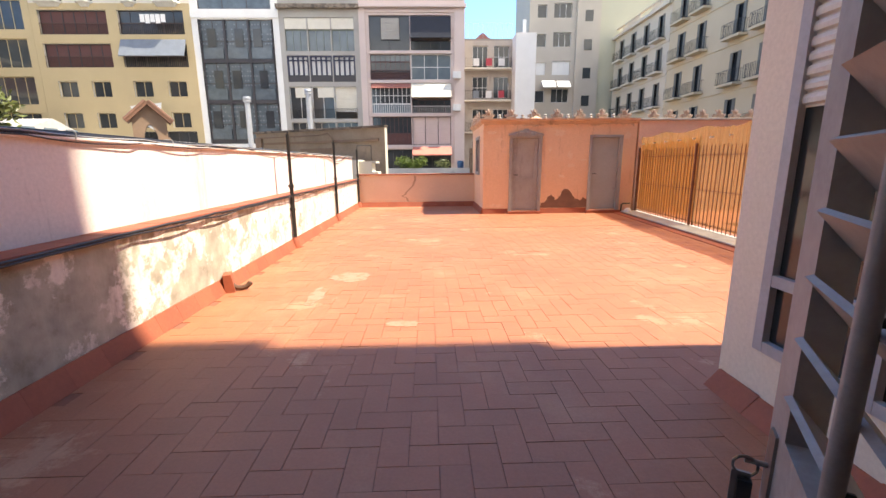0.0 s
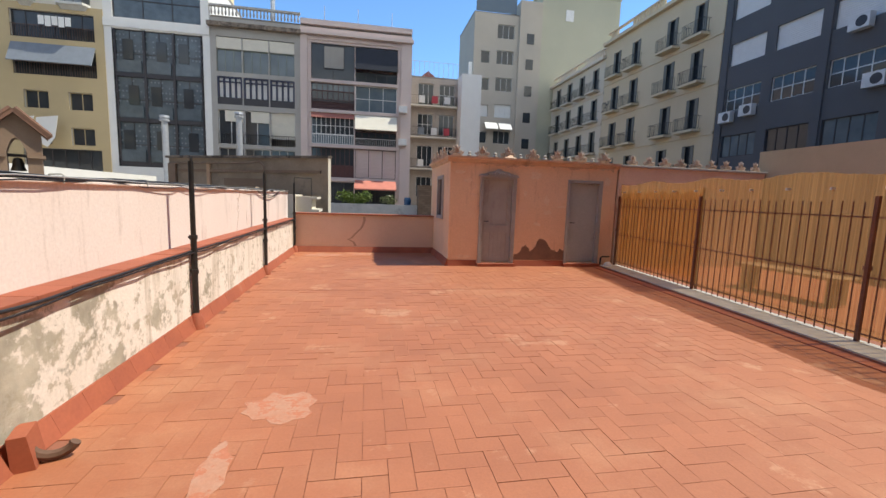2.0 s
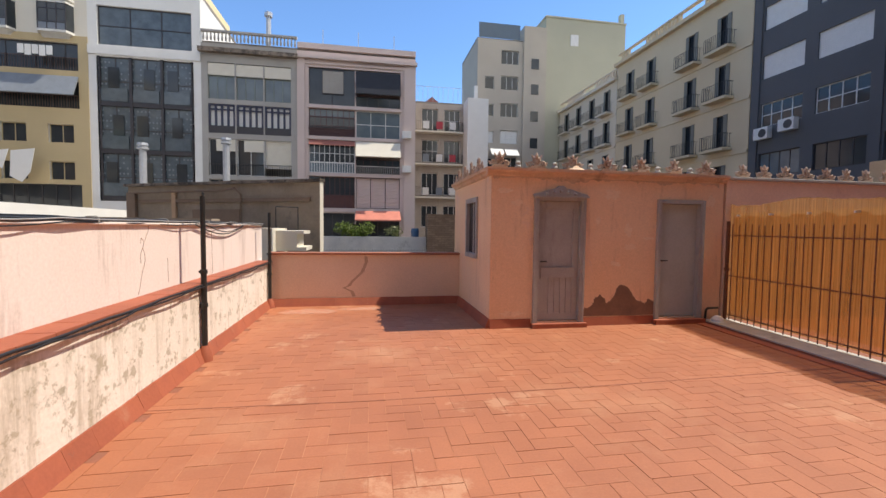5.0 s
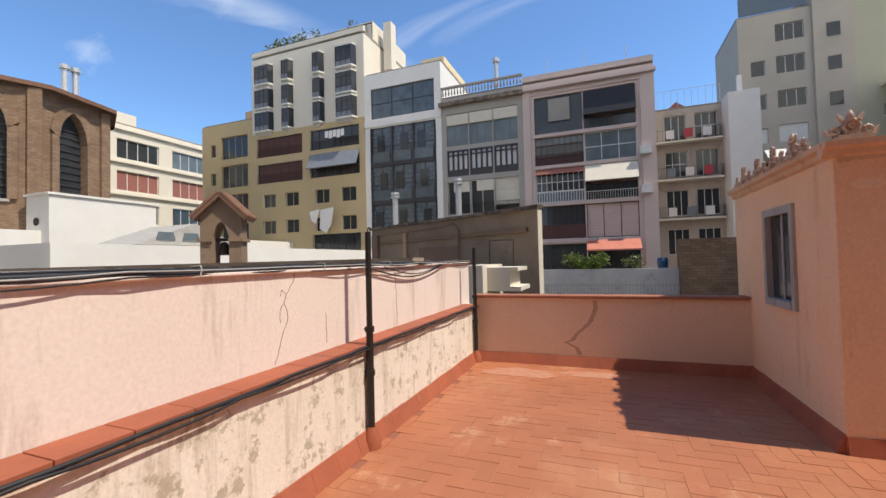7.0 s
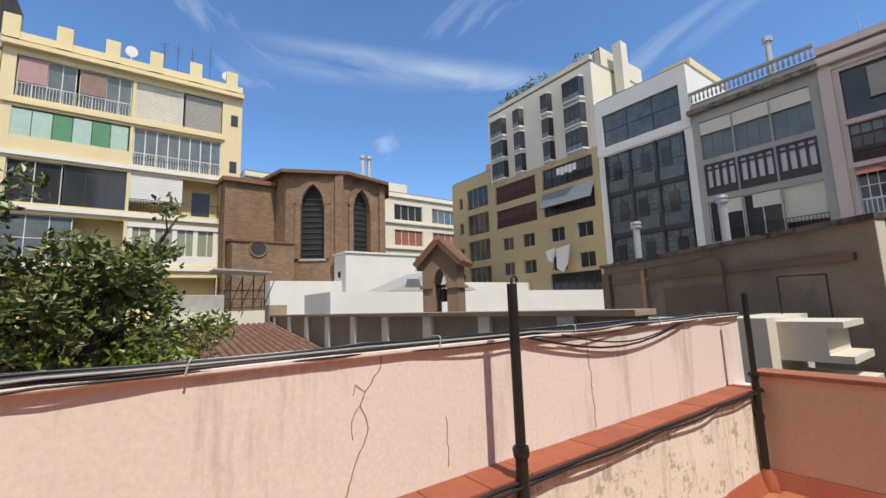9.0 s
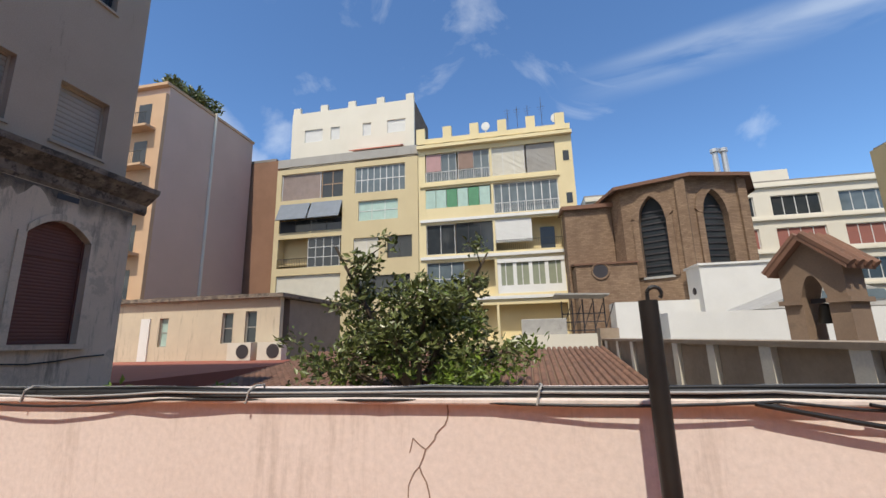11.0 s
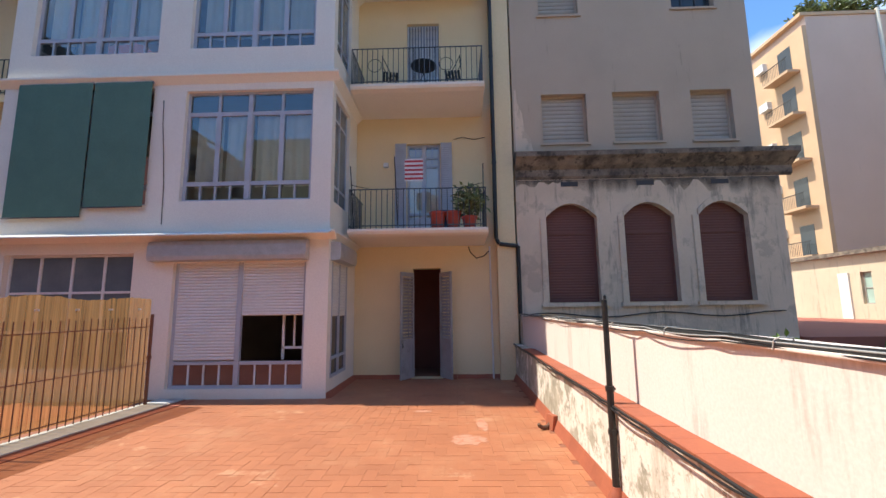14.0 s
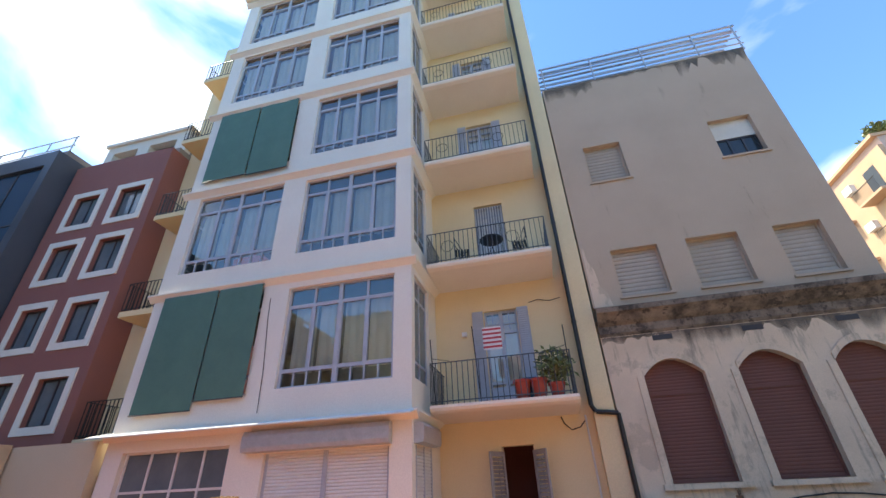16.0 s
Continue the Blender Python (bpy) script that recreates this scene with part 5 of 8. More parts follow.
door_leaf((-0.25, 0.11), (0.03, 0.60), True)
door_leaf((-0.94, 0.12), (-1.24, 0.54), False)

# drain pipes on the pilaster and the wall
dp = thing("downpipe", Matrix(), "dark downpipe with an elbow on the pilaster edge", "pipe")
part("tube", Geo().rod((-2.40, 0.50, 3.5), (-2.40, 0.50, 24.4), 0.055, 10).path([(-2.40, 0.50, 3.5), (-2.48, 0.50, 3.36), (-2.95, 0.50, 3.30), (-2.95, 0.50, 1.6)], 0.05, 10), IRON, dp, "", "", True)
for z in (5.5, 8.5, 11.5, 14.5):
    part("bracket", Geo().lathe((-2.40, 0.50, z), [(0.065, 0), (0.065, 0.05)], 10), IRON, dp)
dp2 = thing("downpipe", Matrix(), "thin white pipe running down to the terrace", "pipe")
part("tube", Geo().path([(-2.27, 0.18, 0.0), (-2.25, 0.18, 3.35)], 0.022, 8), WFRAME, dp2)
cable("cable", [(-1.7, 0.165, 3.35), (-1.75, 0.165, 3.2), (-1.9, 0.165, 3.05), (-2.1, 0.165, 3.1), (-2.25, 0.165, 3.25)], 0.012, CABLE, "loose cable on the yellow wall")
cable("cable", [(-1.35, 0.165, 6.32), (-1.6, 0.165, 6.38), (-1.9, 0.165, 6.3), (-2.2, 0.165, 6.36)], 0.01, CABLE, "loose cable on the yellow wall")

cable("cable", [(5.12, BY + 0.012, 6.45), (5.10, BY + 0.012, 5.9), (5.03, BY + 0.012, 5.2), (4.97, BY + 0.012, 4.5), (4.95, BY + 0.012, 3.62)], 0.008, BARK, "thin brown cord hanging down the white bay")
for q, lean in ((1.02, 0.10), (-2.02, -0.02)):
    arm = thing("awning_arm", pose(q, 1.50, 3.6), "thin iron pole tied to the balcony railing", "pole", "balcony poles")
    part("pole", Geo().rod((0, 0, 0.0), (lean, 0, 1.55), 0.013, 7), IRON, arm)
    part("crossbar", Geo().rod((lean * 0.7, 0, 1.08), (lean * 0.7 - 0.42 * (1 if q > 0 else -1), 0.0, 0.99), 0.008, 6), IRON, arm)

# things on the balconies
def pot(x, y, z, mat, h, r, label):
    p = thing("flower_pot", pose(x, y, z), label, "pot", "balcony pots")
    part("bowl", Geo().lathe((0, 0, 0), [(r * 0.72, 0), (r * 0.95, h * 0.85), (r * 1.06, h * 0.86), (r * 1.06, h), (r * 0.9, h), (r * 0.85, h * 0.9)], 12), mat, p, "", "", True)
    return p


pot(-0.95, 1.35, 3.6, TERRA, 0.42, 0.19, "tall red plastic flower pot")
pot(-1.32, 1.35, 3.6, TERRA, 0.42, 0.19, "tall red plastic flower pot")
pot(-1.70, 1.35, 3.6, TERRA, 0.30, 0.18, "red pot holding a bushy plant")
pot(-1.12, 1.05, 3.6, BLUEP, 0.5, 0.2, "blue plastic bin on the balcony")


def leafy(g3, c, rad, count, size, rnd, flat=1.0):
    """Loose leaves scattered about c."""
    for _ in range(count):
        d = Vector((rnd.gauss(0, 1), rnd.gauss(0, 1), rnd.gauss(0, 1) * flat)).normalized() * rad * rnd.random() ** 0.4
        p = Vector(c) + d
        ax = Vector((rnd.gauss(0, 1), rnd.gauss(0, 1), rnd.gauss(0, 0.7) + 0.3)).normalized()
        sd_ = ax.orthogonal().normalized()
        sd_.rotate(Matrix.Rotation(rnd.uniform(0, 6.28), 3, ax))
        s = size * rnd.uniform(0.7, 1.3)
        nrm = ax.cross(sd_) * s * 0.12
        g3.quad(p, p + ax * s * 0.5 + sd_ * s * 0.22 + nrm, p + ax * s, p + ax * s * 0.5 - sd_ * s * 0.22 + nrm)


rl = random.Random(4)
pl = thing("potted_plant", pose(-1.70, 1.35, 3.88), "bushy green plant in the balcony corner", "plant")
g = Geo()
leafy(g, (0, 0, 0.38), 0.42, 380, 0.16, rl)
part("foliage", g, LEAF, pl, "", "stuff")
part("stem", Geo().rod((0, 0, 0), (0, 0, 0.4), 0.02), BARK, pl)
fl = thing("towel", Matrix(), "red and white striped cloth hanging behind the railing", "cloth")
part("cloth", Geo().box(-0.62, -0.18, 1.50, 1.505, 4.75, 5.30), WFRAME, fl)
for i in range(5):
    part("stripe", Geo().box(-0.62, -0.18, 1.505, 1.509, 4.79 + i * 0.105, 4.84 + i * 0.105), REDST, fl)
part("pole", Geo().rod((-0.02, 1.54, 3.7), (0.06, 1.54, 5.35), 0.012), IRON, fl)
tb = thing("bistro_table", pose(-0.62, 1.15, 7.18), "small round black balcony table", "table")
part("tabletop", Geo().rod((0, 0, 0.70), (0, 0, 0.72), 0.33, 16), IRON, tb)
for i in range(3):
    a = i * 2.09
    part("leg", Geo().rod((0.25 * math.cos(a), 0.25 * math.sin(a), 0), (-0.1 * math.cos(a), -0.1 * math.sin(a), 0.7), 0.01), IRON, tb)


def bistro_chair(m2):
    c = thing("folding_chair", m2, "small black slatted folding chair on the balcony", "chair", "balcony chairs")
    for i in range(5):
        part("seat_slat", Geo().box(-0.2, 0.2, -0.18 + 0.08 * i, -0.12 + 0.08 * i, 0.43, 0.45), IRON, c)
    for z in (0.66, 0.78):
        part("back_slat", Geo().box(-0.2, 0.2, 0.2, 0.22, z, z + 0.06), IRON, c)
    for s in (-0.19, 0.19):
        part("leg", Geo().rod((s, -0.2, 0), (s, 0.22, 0.86), 0.011), IRON, c)
        part("leg", Geo().rod((s, 0.2, 0), (s, -0.18, 0.44), 0.011), IRON, c)
    return c


ch = bistro_chair(pose(0.22, 1.15, 7.18, 0, 0, -80))
copy_thing(ch, pose(-1.35, 1.15, 7.18, 0, 0, 85))
solid("wall_lamp", Geo().box(0.42, 0.55, 0.15, 0.25, 5.55, 5.67), WFRAME, "small white box lamp on the yellow wall", "lamp")

# floor repairs: cement patches and an old expansion joint
CEM = paint("worn_cement_patch", (0.50, 0.28, 0.19), (0.49, 0.21, 0.125), 0.9, 7, spots=(0.50, 0.18, 0.10), spots_at=0.52, spots_scale=9)


def floor_patch(cx, cy, rx, ry, seed):
    rp_ = random.Random(seed)
    pts_ = []
    for i in range(22):
        a_ = 2 * math.pi * i / 22
        k_ = rp_.uniform(0.7, 1.15)
        pts_.append((cx + rx * k_ * math.cos(a_), cy + ry * k_ * math.sin(a_)))
    solid("floor_patch", Geo().prism(pts_, "z", -0.004, 0.0022), CEM, "worn pale cement patch in the red floor", "patch", "floor patches", "structure")


floor_patch(-1.48, 5.08, 0.26, 0.24, 3)
floor_patch(-1.72, 4.35, 0.10, 0.3, 4)
floor_patch(-0.75, 3.5, 0.17, 0.08, 8)
floor_patch(-2.0, 13.0, 0.55, 0.25, 9)
floor_patch(-1.0, 13.15, 0.5, 0.16, 10)
solid("joint_trim", Geo().prism([(-2.73, 8.93), (-0.8, 8.86), (1.6, 8.90), (4.4, 9.0), (4.4, 9.012), (1.6, 8.912), (-0.8, 8.872), (-2.73, 8.942)], "z", -0.004, 0.0026), JOINT, "thin dark expansion joint across the floor", "joint", "", "structure")

# ---- ground and low roofs of the courtyard ----
solid("ground", Geo().box(-2500, 2500, -2500, 2500, -4.8, -4.5), GROUND, "courtyard ground far below the terrace", "ground", "", "structure")
solid("terrace_body", Geo().box(-3.34, 15.0, -4.5, 14.0, -4.5, -0.26), CONC, "storey under the terrace", "wall", "", "structure")

# ---- grey neighbour with arched windows (faces +y) ----
# blind colours darkened to paint in the shade of the recessed windows
CLOTH_D = paint("shaded_cream_blind", (0.45, 0.385, 0.31), (0.40, 0.34, 0.275), 0.8, 2)
SLAT_D = paint("shaded_roller_slat", (0.47, 0.40, 0.325), (0.42, 0.355, 0.29), 0.7, 2)
grey = thing("grey_building", Matrix(), "grey-brown rendered building with three arched shuttered windows and a blackened cornice", "building")
GY = 0.40
GX0, GX1 = -9.72, -2.95
edges = [(-9.72, -7.26, -8.80, -7.56), (-7.26, -5.33, -6.95, -5.68), (-5.33, -2.95, -4.99, -3.70)]
g = Geo()
for a, b, c, d in edges:
    arched(g, a, b, -4.5, 5.40, c, d, 1.86, 4.04, 4.40, GY - 0.35, GY)
part("wall", g, GREYL, grey, "old stained lower render")
for _, _, c, d in edges:
    sur = Geo()
    pts = arch_line(c, d, 4.04, 4.40)
    for (ua, za), (ub, zb) in zip(pts, pts[1:]):
        sur.prism([(ua, za), (ub, zb), (ub, zb + 0.15), (ua, za + 0.15)], "y", GY - 0.01, GY + 0.04)
    sur.box(c - 0.15, c, GY - 0.01, GY + 0.04, 1.86, 4.04).box(d, d + 0.15, GY - 0.01, GY + 0.04, 1.86, 4.04)
    wn = part("window_surround", sur, GREYL, grey)
    part("sill", Geo().box(c - 0.2, d + 0.2, GY - 0.05, GY + 0.1, 1.76, 1.86), GREYL, wn)
    sh = Geo()
    slatted(sh, c, d, 1.87, 4.42, GY - 0.17, 0.07, 0.006)
    part("window_frame", holed(Geo(), c, d, 1.87, 4.42, [(c + 0.05, d - 0.05, 1.92, 3.62), (c + 0.05, d - 0.05, 3.70, 4.36)], GY - 0.168, GY - 0.14), BRSHUT, wn)
    part("roller_blind", sh, BRSHUT, wn, "closed dark brown roller shutter")
prof = [(0, 5.05), (0.06, 5.12), (0.06, 5.3), (0.18, 5.38), (0.30, 5.50), (0.40, 5.56), (0.42, 5.68), (0.10, 5.80), (0, 5.82)]
part("cornice", Geo().prism([(GY + p, z) for p, z in prof], "x", GX0 - 0.3, GX1), GREYC, grey, "soot-black moulded cornice")
for x in (-4.35, -6.3, -8.2):
    part("vent", Geo().box(x - 0.22, x + 0.22, GY - 0.1, GY + 0.012, 4.86, 4.98), DFRAME, grey)
UWN = [(-4.92, -3.72, 6.05, 7.42), (-6.86, -5.62, 6.05, 7.45), (-8.75, -7.68, 6.05, 7.45), (-4.85, -3.75, 9.75, 11.15), (-8.55, -7.40, 9.85, 11.25)]
part("wall", holed(Geo(), GX0 + 0.34, GX1, 5.40, 14.1, UWN, GY - 0.35, GY), GREYW, grey, "smooth grey-brown render")
for i, (a, b, c, d) in enumerate(UWN):
    if i < 4:
        fr = window_unit(grey, a, b, c, d, "roller", GREYW, (CLOTH_D if i in (1, 3) else SLAT_D), 1, 1, GY - 0.16)
    else:
        fr = window_unit(grey, a, b, c, c + 0.75, "glazed", DFRAME, DGLASS, 3, 1, GY - 0.18)
        part("roller_blind", Geo().box(a, b, GY - 0.2, GY - 0.16, c + 0.75, d), CLOTH, fr)
    part("sill", Geo().box(a - 0.06, b + 0.06, GY - 0.05, GY + 0.05, c - 0.06, c), GREYW, fr)
part("body", Geo().box(GX0 + 0.36, GX1 - 0.02, -9.0, GY - 0.36, -4.5, 14.05), GREYW, grey)
part("side_wall", Geo().box(GX0 + 0.02, GX0 + 0.355, -9.0, GY - 0.36, -4.5, 5.40), GREYL, grey)
part("roof", Geo().box(GX0 + 0.34, GX1, -9.0, GY - 0.36, 14.06, 14.15), ROOFG, grey)
pg = Geo()
for x in (-3.1, -4.8, -6.5, -8.2, -9.5):
    pg.rod((x, GY - 0.1, 14.1), (x, GY - 0.1, 15.3), 0.03, 6).rod((x, GY - 2.6, 14.1), (x, GY - 2.6, 15.3), 0.03, 6)
part("pergola_frame", pg, ALU, grey)
for i in range(14):
    part("pergola_slat", Geo().box(-9.6, -3.0, GY - 0.12 - 0.19 * i, GY - 0.07 - 0.19 * i, 15.3, 15.36), ALU, grey)
railg = Geo()
for z in (14.4, 14.7, 15.0):
    railg.box(-9.6, -3.0, GY - 0.12, GY - 0.09, z, z + 0.03)
part("rail", railg, ALU, grey)
SOOT = paint("rain_soot", (0.14, 0.112, 0.085), (0.20, 0.16, 0.125), 0.95, 6)


def ragged(m, low, high):
    """Let the coat thin out unevenly towards its lower edge."""
    t = m.node_tree
    tc, mp, n = t.nodes.new("ShaderNodeTexCoord"), t.nodes.new("ShaderNodeMapping"), t.nodes.new("ShaderNodeTexNoise")
    sep, add, rg_ = t.nodes.new("ShaderNodeSeparateXYZ"), t.nodes.new("ShaderNodeMath"), t.nodes.new("ShaderNodeMapRange")
    mp.inputs["Scale"].default_value = (3.0, 3.0, 0.5)
    n.inputs["Scale"].default_value, n.inputs["Detail"].default_value = 1.4, 7
    rg_.inputs["From Min"].default_value, rg_.inputs["From Max"].default_value = low, high
    rg_.inputs["To Max"].default_value = 0.85
    t.links.new(tc.outputs["Object"], mp.inputs["Vector"])
    t.links.new(mp.outputs["Vector"], n.inputs["Vector"])
    t.links.new(tc.outputs["Generated"], sep.inputs["Vector"])
    t.links.new(n.outputs["Fac"], add.inputs[0])
    t.links.new(sep.outputs["Z"], add.inputs[1])
    t.links.new(add.outputs[0], rg_.inputs["Value"])
    t.links.new(rg_.outputs["Result"], t.nodes["Principled BSDF"].inputs["Alpha"])


ragged(SOOT, 0.85, 1.55)
rs = random.Random(5)


def drip_band(x0, x1, ztop, deep, name, label):
    """Ragged run-off stain hanging from an edge."""
    n_ = int((x1 - x0) / 0.12)
    low_ = []
    d_ = deep * 0.5
    for i in range(n_ + 1):
        d_ = min(deep, max(0.05, d_ + rs.uniform(-0.34, 0.34) * deep))
        low_.append((x0 + (x1 - x0) * i / n_, ztop - d_))
    part(name, Geo().prism(low_ + [(x1, ztop), (x0, ztop)], "y", GY - 0.005, GY + 0.0025), SOOT, grey, label)


drip_band(-9.7, -2.97, 5.04, 0.62, "rain_stain", "black run-off stain below the cornice")
drip_band(-9.4, -7.3, 14.09, 1.3, "rain_stain", "brown run-off stain below the roof edge")
drip_band(-4.6, -3.0, 14.09, 0.9, "rain_stain", "brown run-off stain below the roof edge")
drip_band(-7.3, -4.6, 14.09, 0.35, "rain_stain", "brown run-off stain below the roof edge")
cable("cable", [(-2.95 - 0.5 * i, GY + 0.03, 1.55 + 0.06 * math.sin(i * 1.1)) for i in range(14)], 0.014, CABLE, "black cable on the grey wall")
part("peeled_patch", Geo().prism([(-3.0, 5.85), (-3.45, 5.85), (-3.40, 6.2), (-3.25, 6.4), (-3.2, 6.9), (-3.08, 7.2), (-3.05, 7.6), (-3.0, 7.7)][::-1], "y", GY + 0.003, GY - 0.01), GREYL, grey, "paler patch of peeled render")

# ---- red building and recess beyond the bay (faces +y) ----
RZ = (1.55, 3.95, 6.4, 8.85, 11.1)
RU = (12.05, 14.15)
red = block("red_building", "wine-red rendered building with white-framed windows", Matrix.Translation((0, 1.6, 0)), 11.45, 16.15, -4.5, 14.2, 9, REDB,
            [(u, u + 1.15, z, z + 1.35) for u in RU for z in RZ])
for u in RU:
    for z in RZ:
        w = window_unit(red, u, u + 1.15, z, z + 1.35, "glazed", DFRAME, LGLASS, 2, 1, -0.14)
        part("window_surround", holed(Geo(), u - 0.22, u + 1.37, z - 0.22, z + 1.57, [(u, u + 1.15, z, z + 1.35)], 0, 0.04), BAYW, w)
part("attic", holed(Geo(), 11.6, 15.9, 14.45, 15.8, [(12.2, 13.6, 14.9, 15.4), (14.2, 15.5, 14.9, 15.4)], -0.9, -0.6), CREAMB, red)
part("attic_body", Geo().box(11.6, 15.9, -6, -1.2, 14.45, 15.75), INNER, red)
part("attic_roof", Geo().box(11.5, 16.0, -6.1, -0.5, 15.8, 15.95), CREAMB, red)
rec = thing("recessed_building", Matrix(), "yellow recess with small balconies beside the bay", "building")
part("wall", Geo().box(BX1 + 0.01, 11.44, 0.2, 0.75, -4.5, 21.5), YELW, rec)
for k in range(5):
    z = 3.5 + 3.58 * k
    b = part("balcony", Geo().box(BX1 + 0.02, 10.9, 0.75, 1.75, z - 0.18, z), YELW, rec)
    railing(b, BX1 + 0.04, 10.88, 0.76, 1.72, z, z + 0.95, 0.13)
blue = block("office_building", "blue glass office building with a rooftop railing", Matrix.Translation((0, 2.4, 0)), 16.3, 30, -4.5, 14.6, 8, paint("slate_cladding", (0.07, 0.085, 0.11), None, 0.5, 1), [(16.7, 29.5, 0, 13.9)])
window_unit(blue, 16.7, 29.5, 0, 13.9, "glazed", DFRAME, BLUEGL, 9, 5, -0.1)
rr = Geo()
for z in (15.2, 15.7):
    rr.box(16.3, 30, -0.4, -0.36, z, z + 0.04)
for i in range(10):
    rr.box(16.4 + i * 1.4, 16.44 + i * 1.4, -0.4, -0.36, 14.85, 15.7)
part("railing", rr, ALU, blue)
solid("wall_neighbour_south", Geo().box(9.0, 15.0, 2.3, 2.55, -0.2, 3.3), BEIGEB, "cream wall closing the next terrace", "wall", "", "structure")
ld = thing("step_ladder", pose(9.6, 1.45, 7.1, 0, -22, 0), "aluminium step ladder leaning on a balcony", "ladder")
for s in (-0.2, 0.2):
    part("stile", Geo().box(-0.02, 0.02, s - 0.02, s + 0.02, 0, 1.9), ALU, ld)
for i in range(6):
    part("rung", Geo().box(-0.03, 0.03, -0.2, 0.2, 0.25 + 0.28 * i, 0.28 + 0.28 * i), ALU, ld)

# ---- opposite row (faces -y, u = -x) ----
FAR_Y = 39.0


def opposite(x0, x1):
    return pose(0, FAR_Y, 0, 0, 0, 180), -x1, -x0


def slab_rail(parent, u0, u1, z, mat, h=0.9):
    g3 = Geo().box(u0, u1, -0.02, 0.03, z + h - 0.04, z + h)
    n3 = int((u1 - u0) / 0.16)
    for i in range(n3 + 1):
        u = u0 + (u1 - u0) * i / n3
        g3.box(u - 0.012, u + 0.012, -0.01, 0.015, z, z + h - 0.04)
    return part("railing", g3, mat, parent)


# pale pink block with two columns of galleries
m4, ua, ub = opposite(-6.35, 2.7)
cols2 = [(-1.50, 1.97), (2.05, 5.52)]
rows6 = [(10.95, 13.75), (8.55, 10.65), (5.75, 8.25), (3.0, 5.45), (0.5, 2.6)]
holes = [(a, b, c, d) for a, b in cols2 for c, d in rows6]
pk = block("apartment_building", "pale pink apartment block with dark-framed glazed galleries", m4, ua, ub, -4.5, 14.9, 9, PINKB, holes)
part("cornice", Geo().box(ua - 0.1, ub + 0.1, 0.0, 0.35, 14.3, 14.55).box(ua, ub, 0, 0.1, 13.95, 14.1), PINKB, pk)
part("parapet", Geo().box(ua, ub, -0.3, -0.05, 15.15, 15.55), PINKB, pk)
part("pilaster", Geo().box(ua, ua + 0.9, 0.0, 0.12, -1, 14.3).box(ub - 0.55, ub, 0.0, 0.12, -1, 14.3), PINKB, pk)
# left column seen from the terrace is the second in u
(a, b), (c, d) = cols2
window_unit(pk, a, b, 10.95, 11.75, "glazed", DFRAME, DGLASS, 4, 1)
part("awning", Geo().prism([(-0.1, 13.7), (0.05, 13.65), (0.35, 11.9), (0.32, 11.85)], "x", a, b), paint("navy_cloth", (0.03, 0.035, 0.05), None, 0.85, 2), pk, "dark navy awning")
window_unit(pk, c, d, 10.95, 13.75, "glazed", DFRAME, DGLASS, 2, 1)
window_unit(pk, (c + d) / 2 - 0.9, (c + d) / 2 + 0.75, 11.8, 13.6, "roller", DFRAME, GREYB, 1, 1, -0.08)
window_unit(pk, a, b, 8.55, 10.65, "glazed", WFRAME, LGLASS, 3, 2)
WINE = paint("maroon_frame", (0.085, 0.035, 0.035), None, 0.6, 3)
window_unit(pk, c, d, 10.05, 10.65, "glazed", WINE, LGLASS, 8, 1)
window_unit(pk, c, d, 9.15, 10.05, "glazed", WINE, DGLASS, 8, 1)
part("lower_panel", slatted(Geo(), c, d, 8.55, 9.15, -0.2, 0.16), WINE, pk)
slab_rail(pk, c, d, 8.55, WINE, 0.8)
window_unit(pk, c, d, 6.55, 7.95, "glazed", WFRAME, DGLASS, 9, 2)
window_unit(pk, c, d, 5.75, 6.55, "glazed", WFRAME, LGLASS, 18, 1)
part("awning", Geo().prism([(-0.1, 8.24), (0.02, 8.24), (0.22, 7.85), (0.2, 7.82)], "x", c, d), REDB, pk, "rolled red awning")
window_unit(pk, a, b, 5.75, 6.9, "glazed", WINE, DGLASS, 6, 1)
slab_rail(pk, a, b, 5.75, WFRAME, 0.6)
part("awning", Geo().prism([(-0.05, 8.2), (0.05, 8.25), (0.8, 7.0), (0.75, 6.95)], "x", a, b), CLOTH, pk, "cream awning")
part("railing_panel", Geo().box(c, d, -0.06, -0.01, 8.2, 8.5), REDB, pk)
window_unit(pk, c, d, 4.0, 5.45, "glazed", WINE, DGLASS, 9, 1)
window_unit(pk, c, d, 3.0, 4.0, "glazed", WINE, MAROON, 9, 1)
window_unit(pk, a, b, 3.0, 5.45, "roller", DFRAME, PINKB, 3, 1)
window_unit(pk, a, b, 0.5, 2.6, "glazed", DFRAME, DGLASS, 4, 1)
window_unit(pk, c, d, 0.5, 2.6, "glazed", DFRAME, DGLASS, 4, 1)
part("awning", Geo().prism([(0.0, 2.75), (0.05, 2.85), (1.5, 2.1), (1.5, 2.0)], "x", a, b), SALMONA, pk, "salmon striped awning")
for z in (10.75, 8.36, 5.55, 2.78):
    part("string_course", Geo().box(cols2[0][0] - 0.1, cols2[1][1] + 0.1, 0, 0.12, z - 0.08, z + 0.08), PINKB, pk)
for z in (8.6, 5.9):
    part("air_conditioner", Geo().box(-2.35, -1.65, 0.12, 0.5, z, z + 0.55), WFRAME, pk, "white air-conditioning unit")
for x in (-1.0, 1.8, 4.5):
    part("aerial", Geo().rod((x, -0.5, 15.1), (x, -0.5, 16.8), 0.03, 5), ALU, pk)

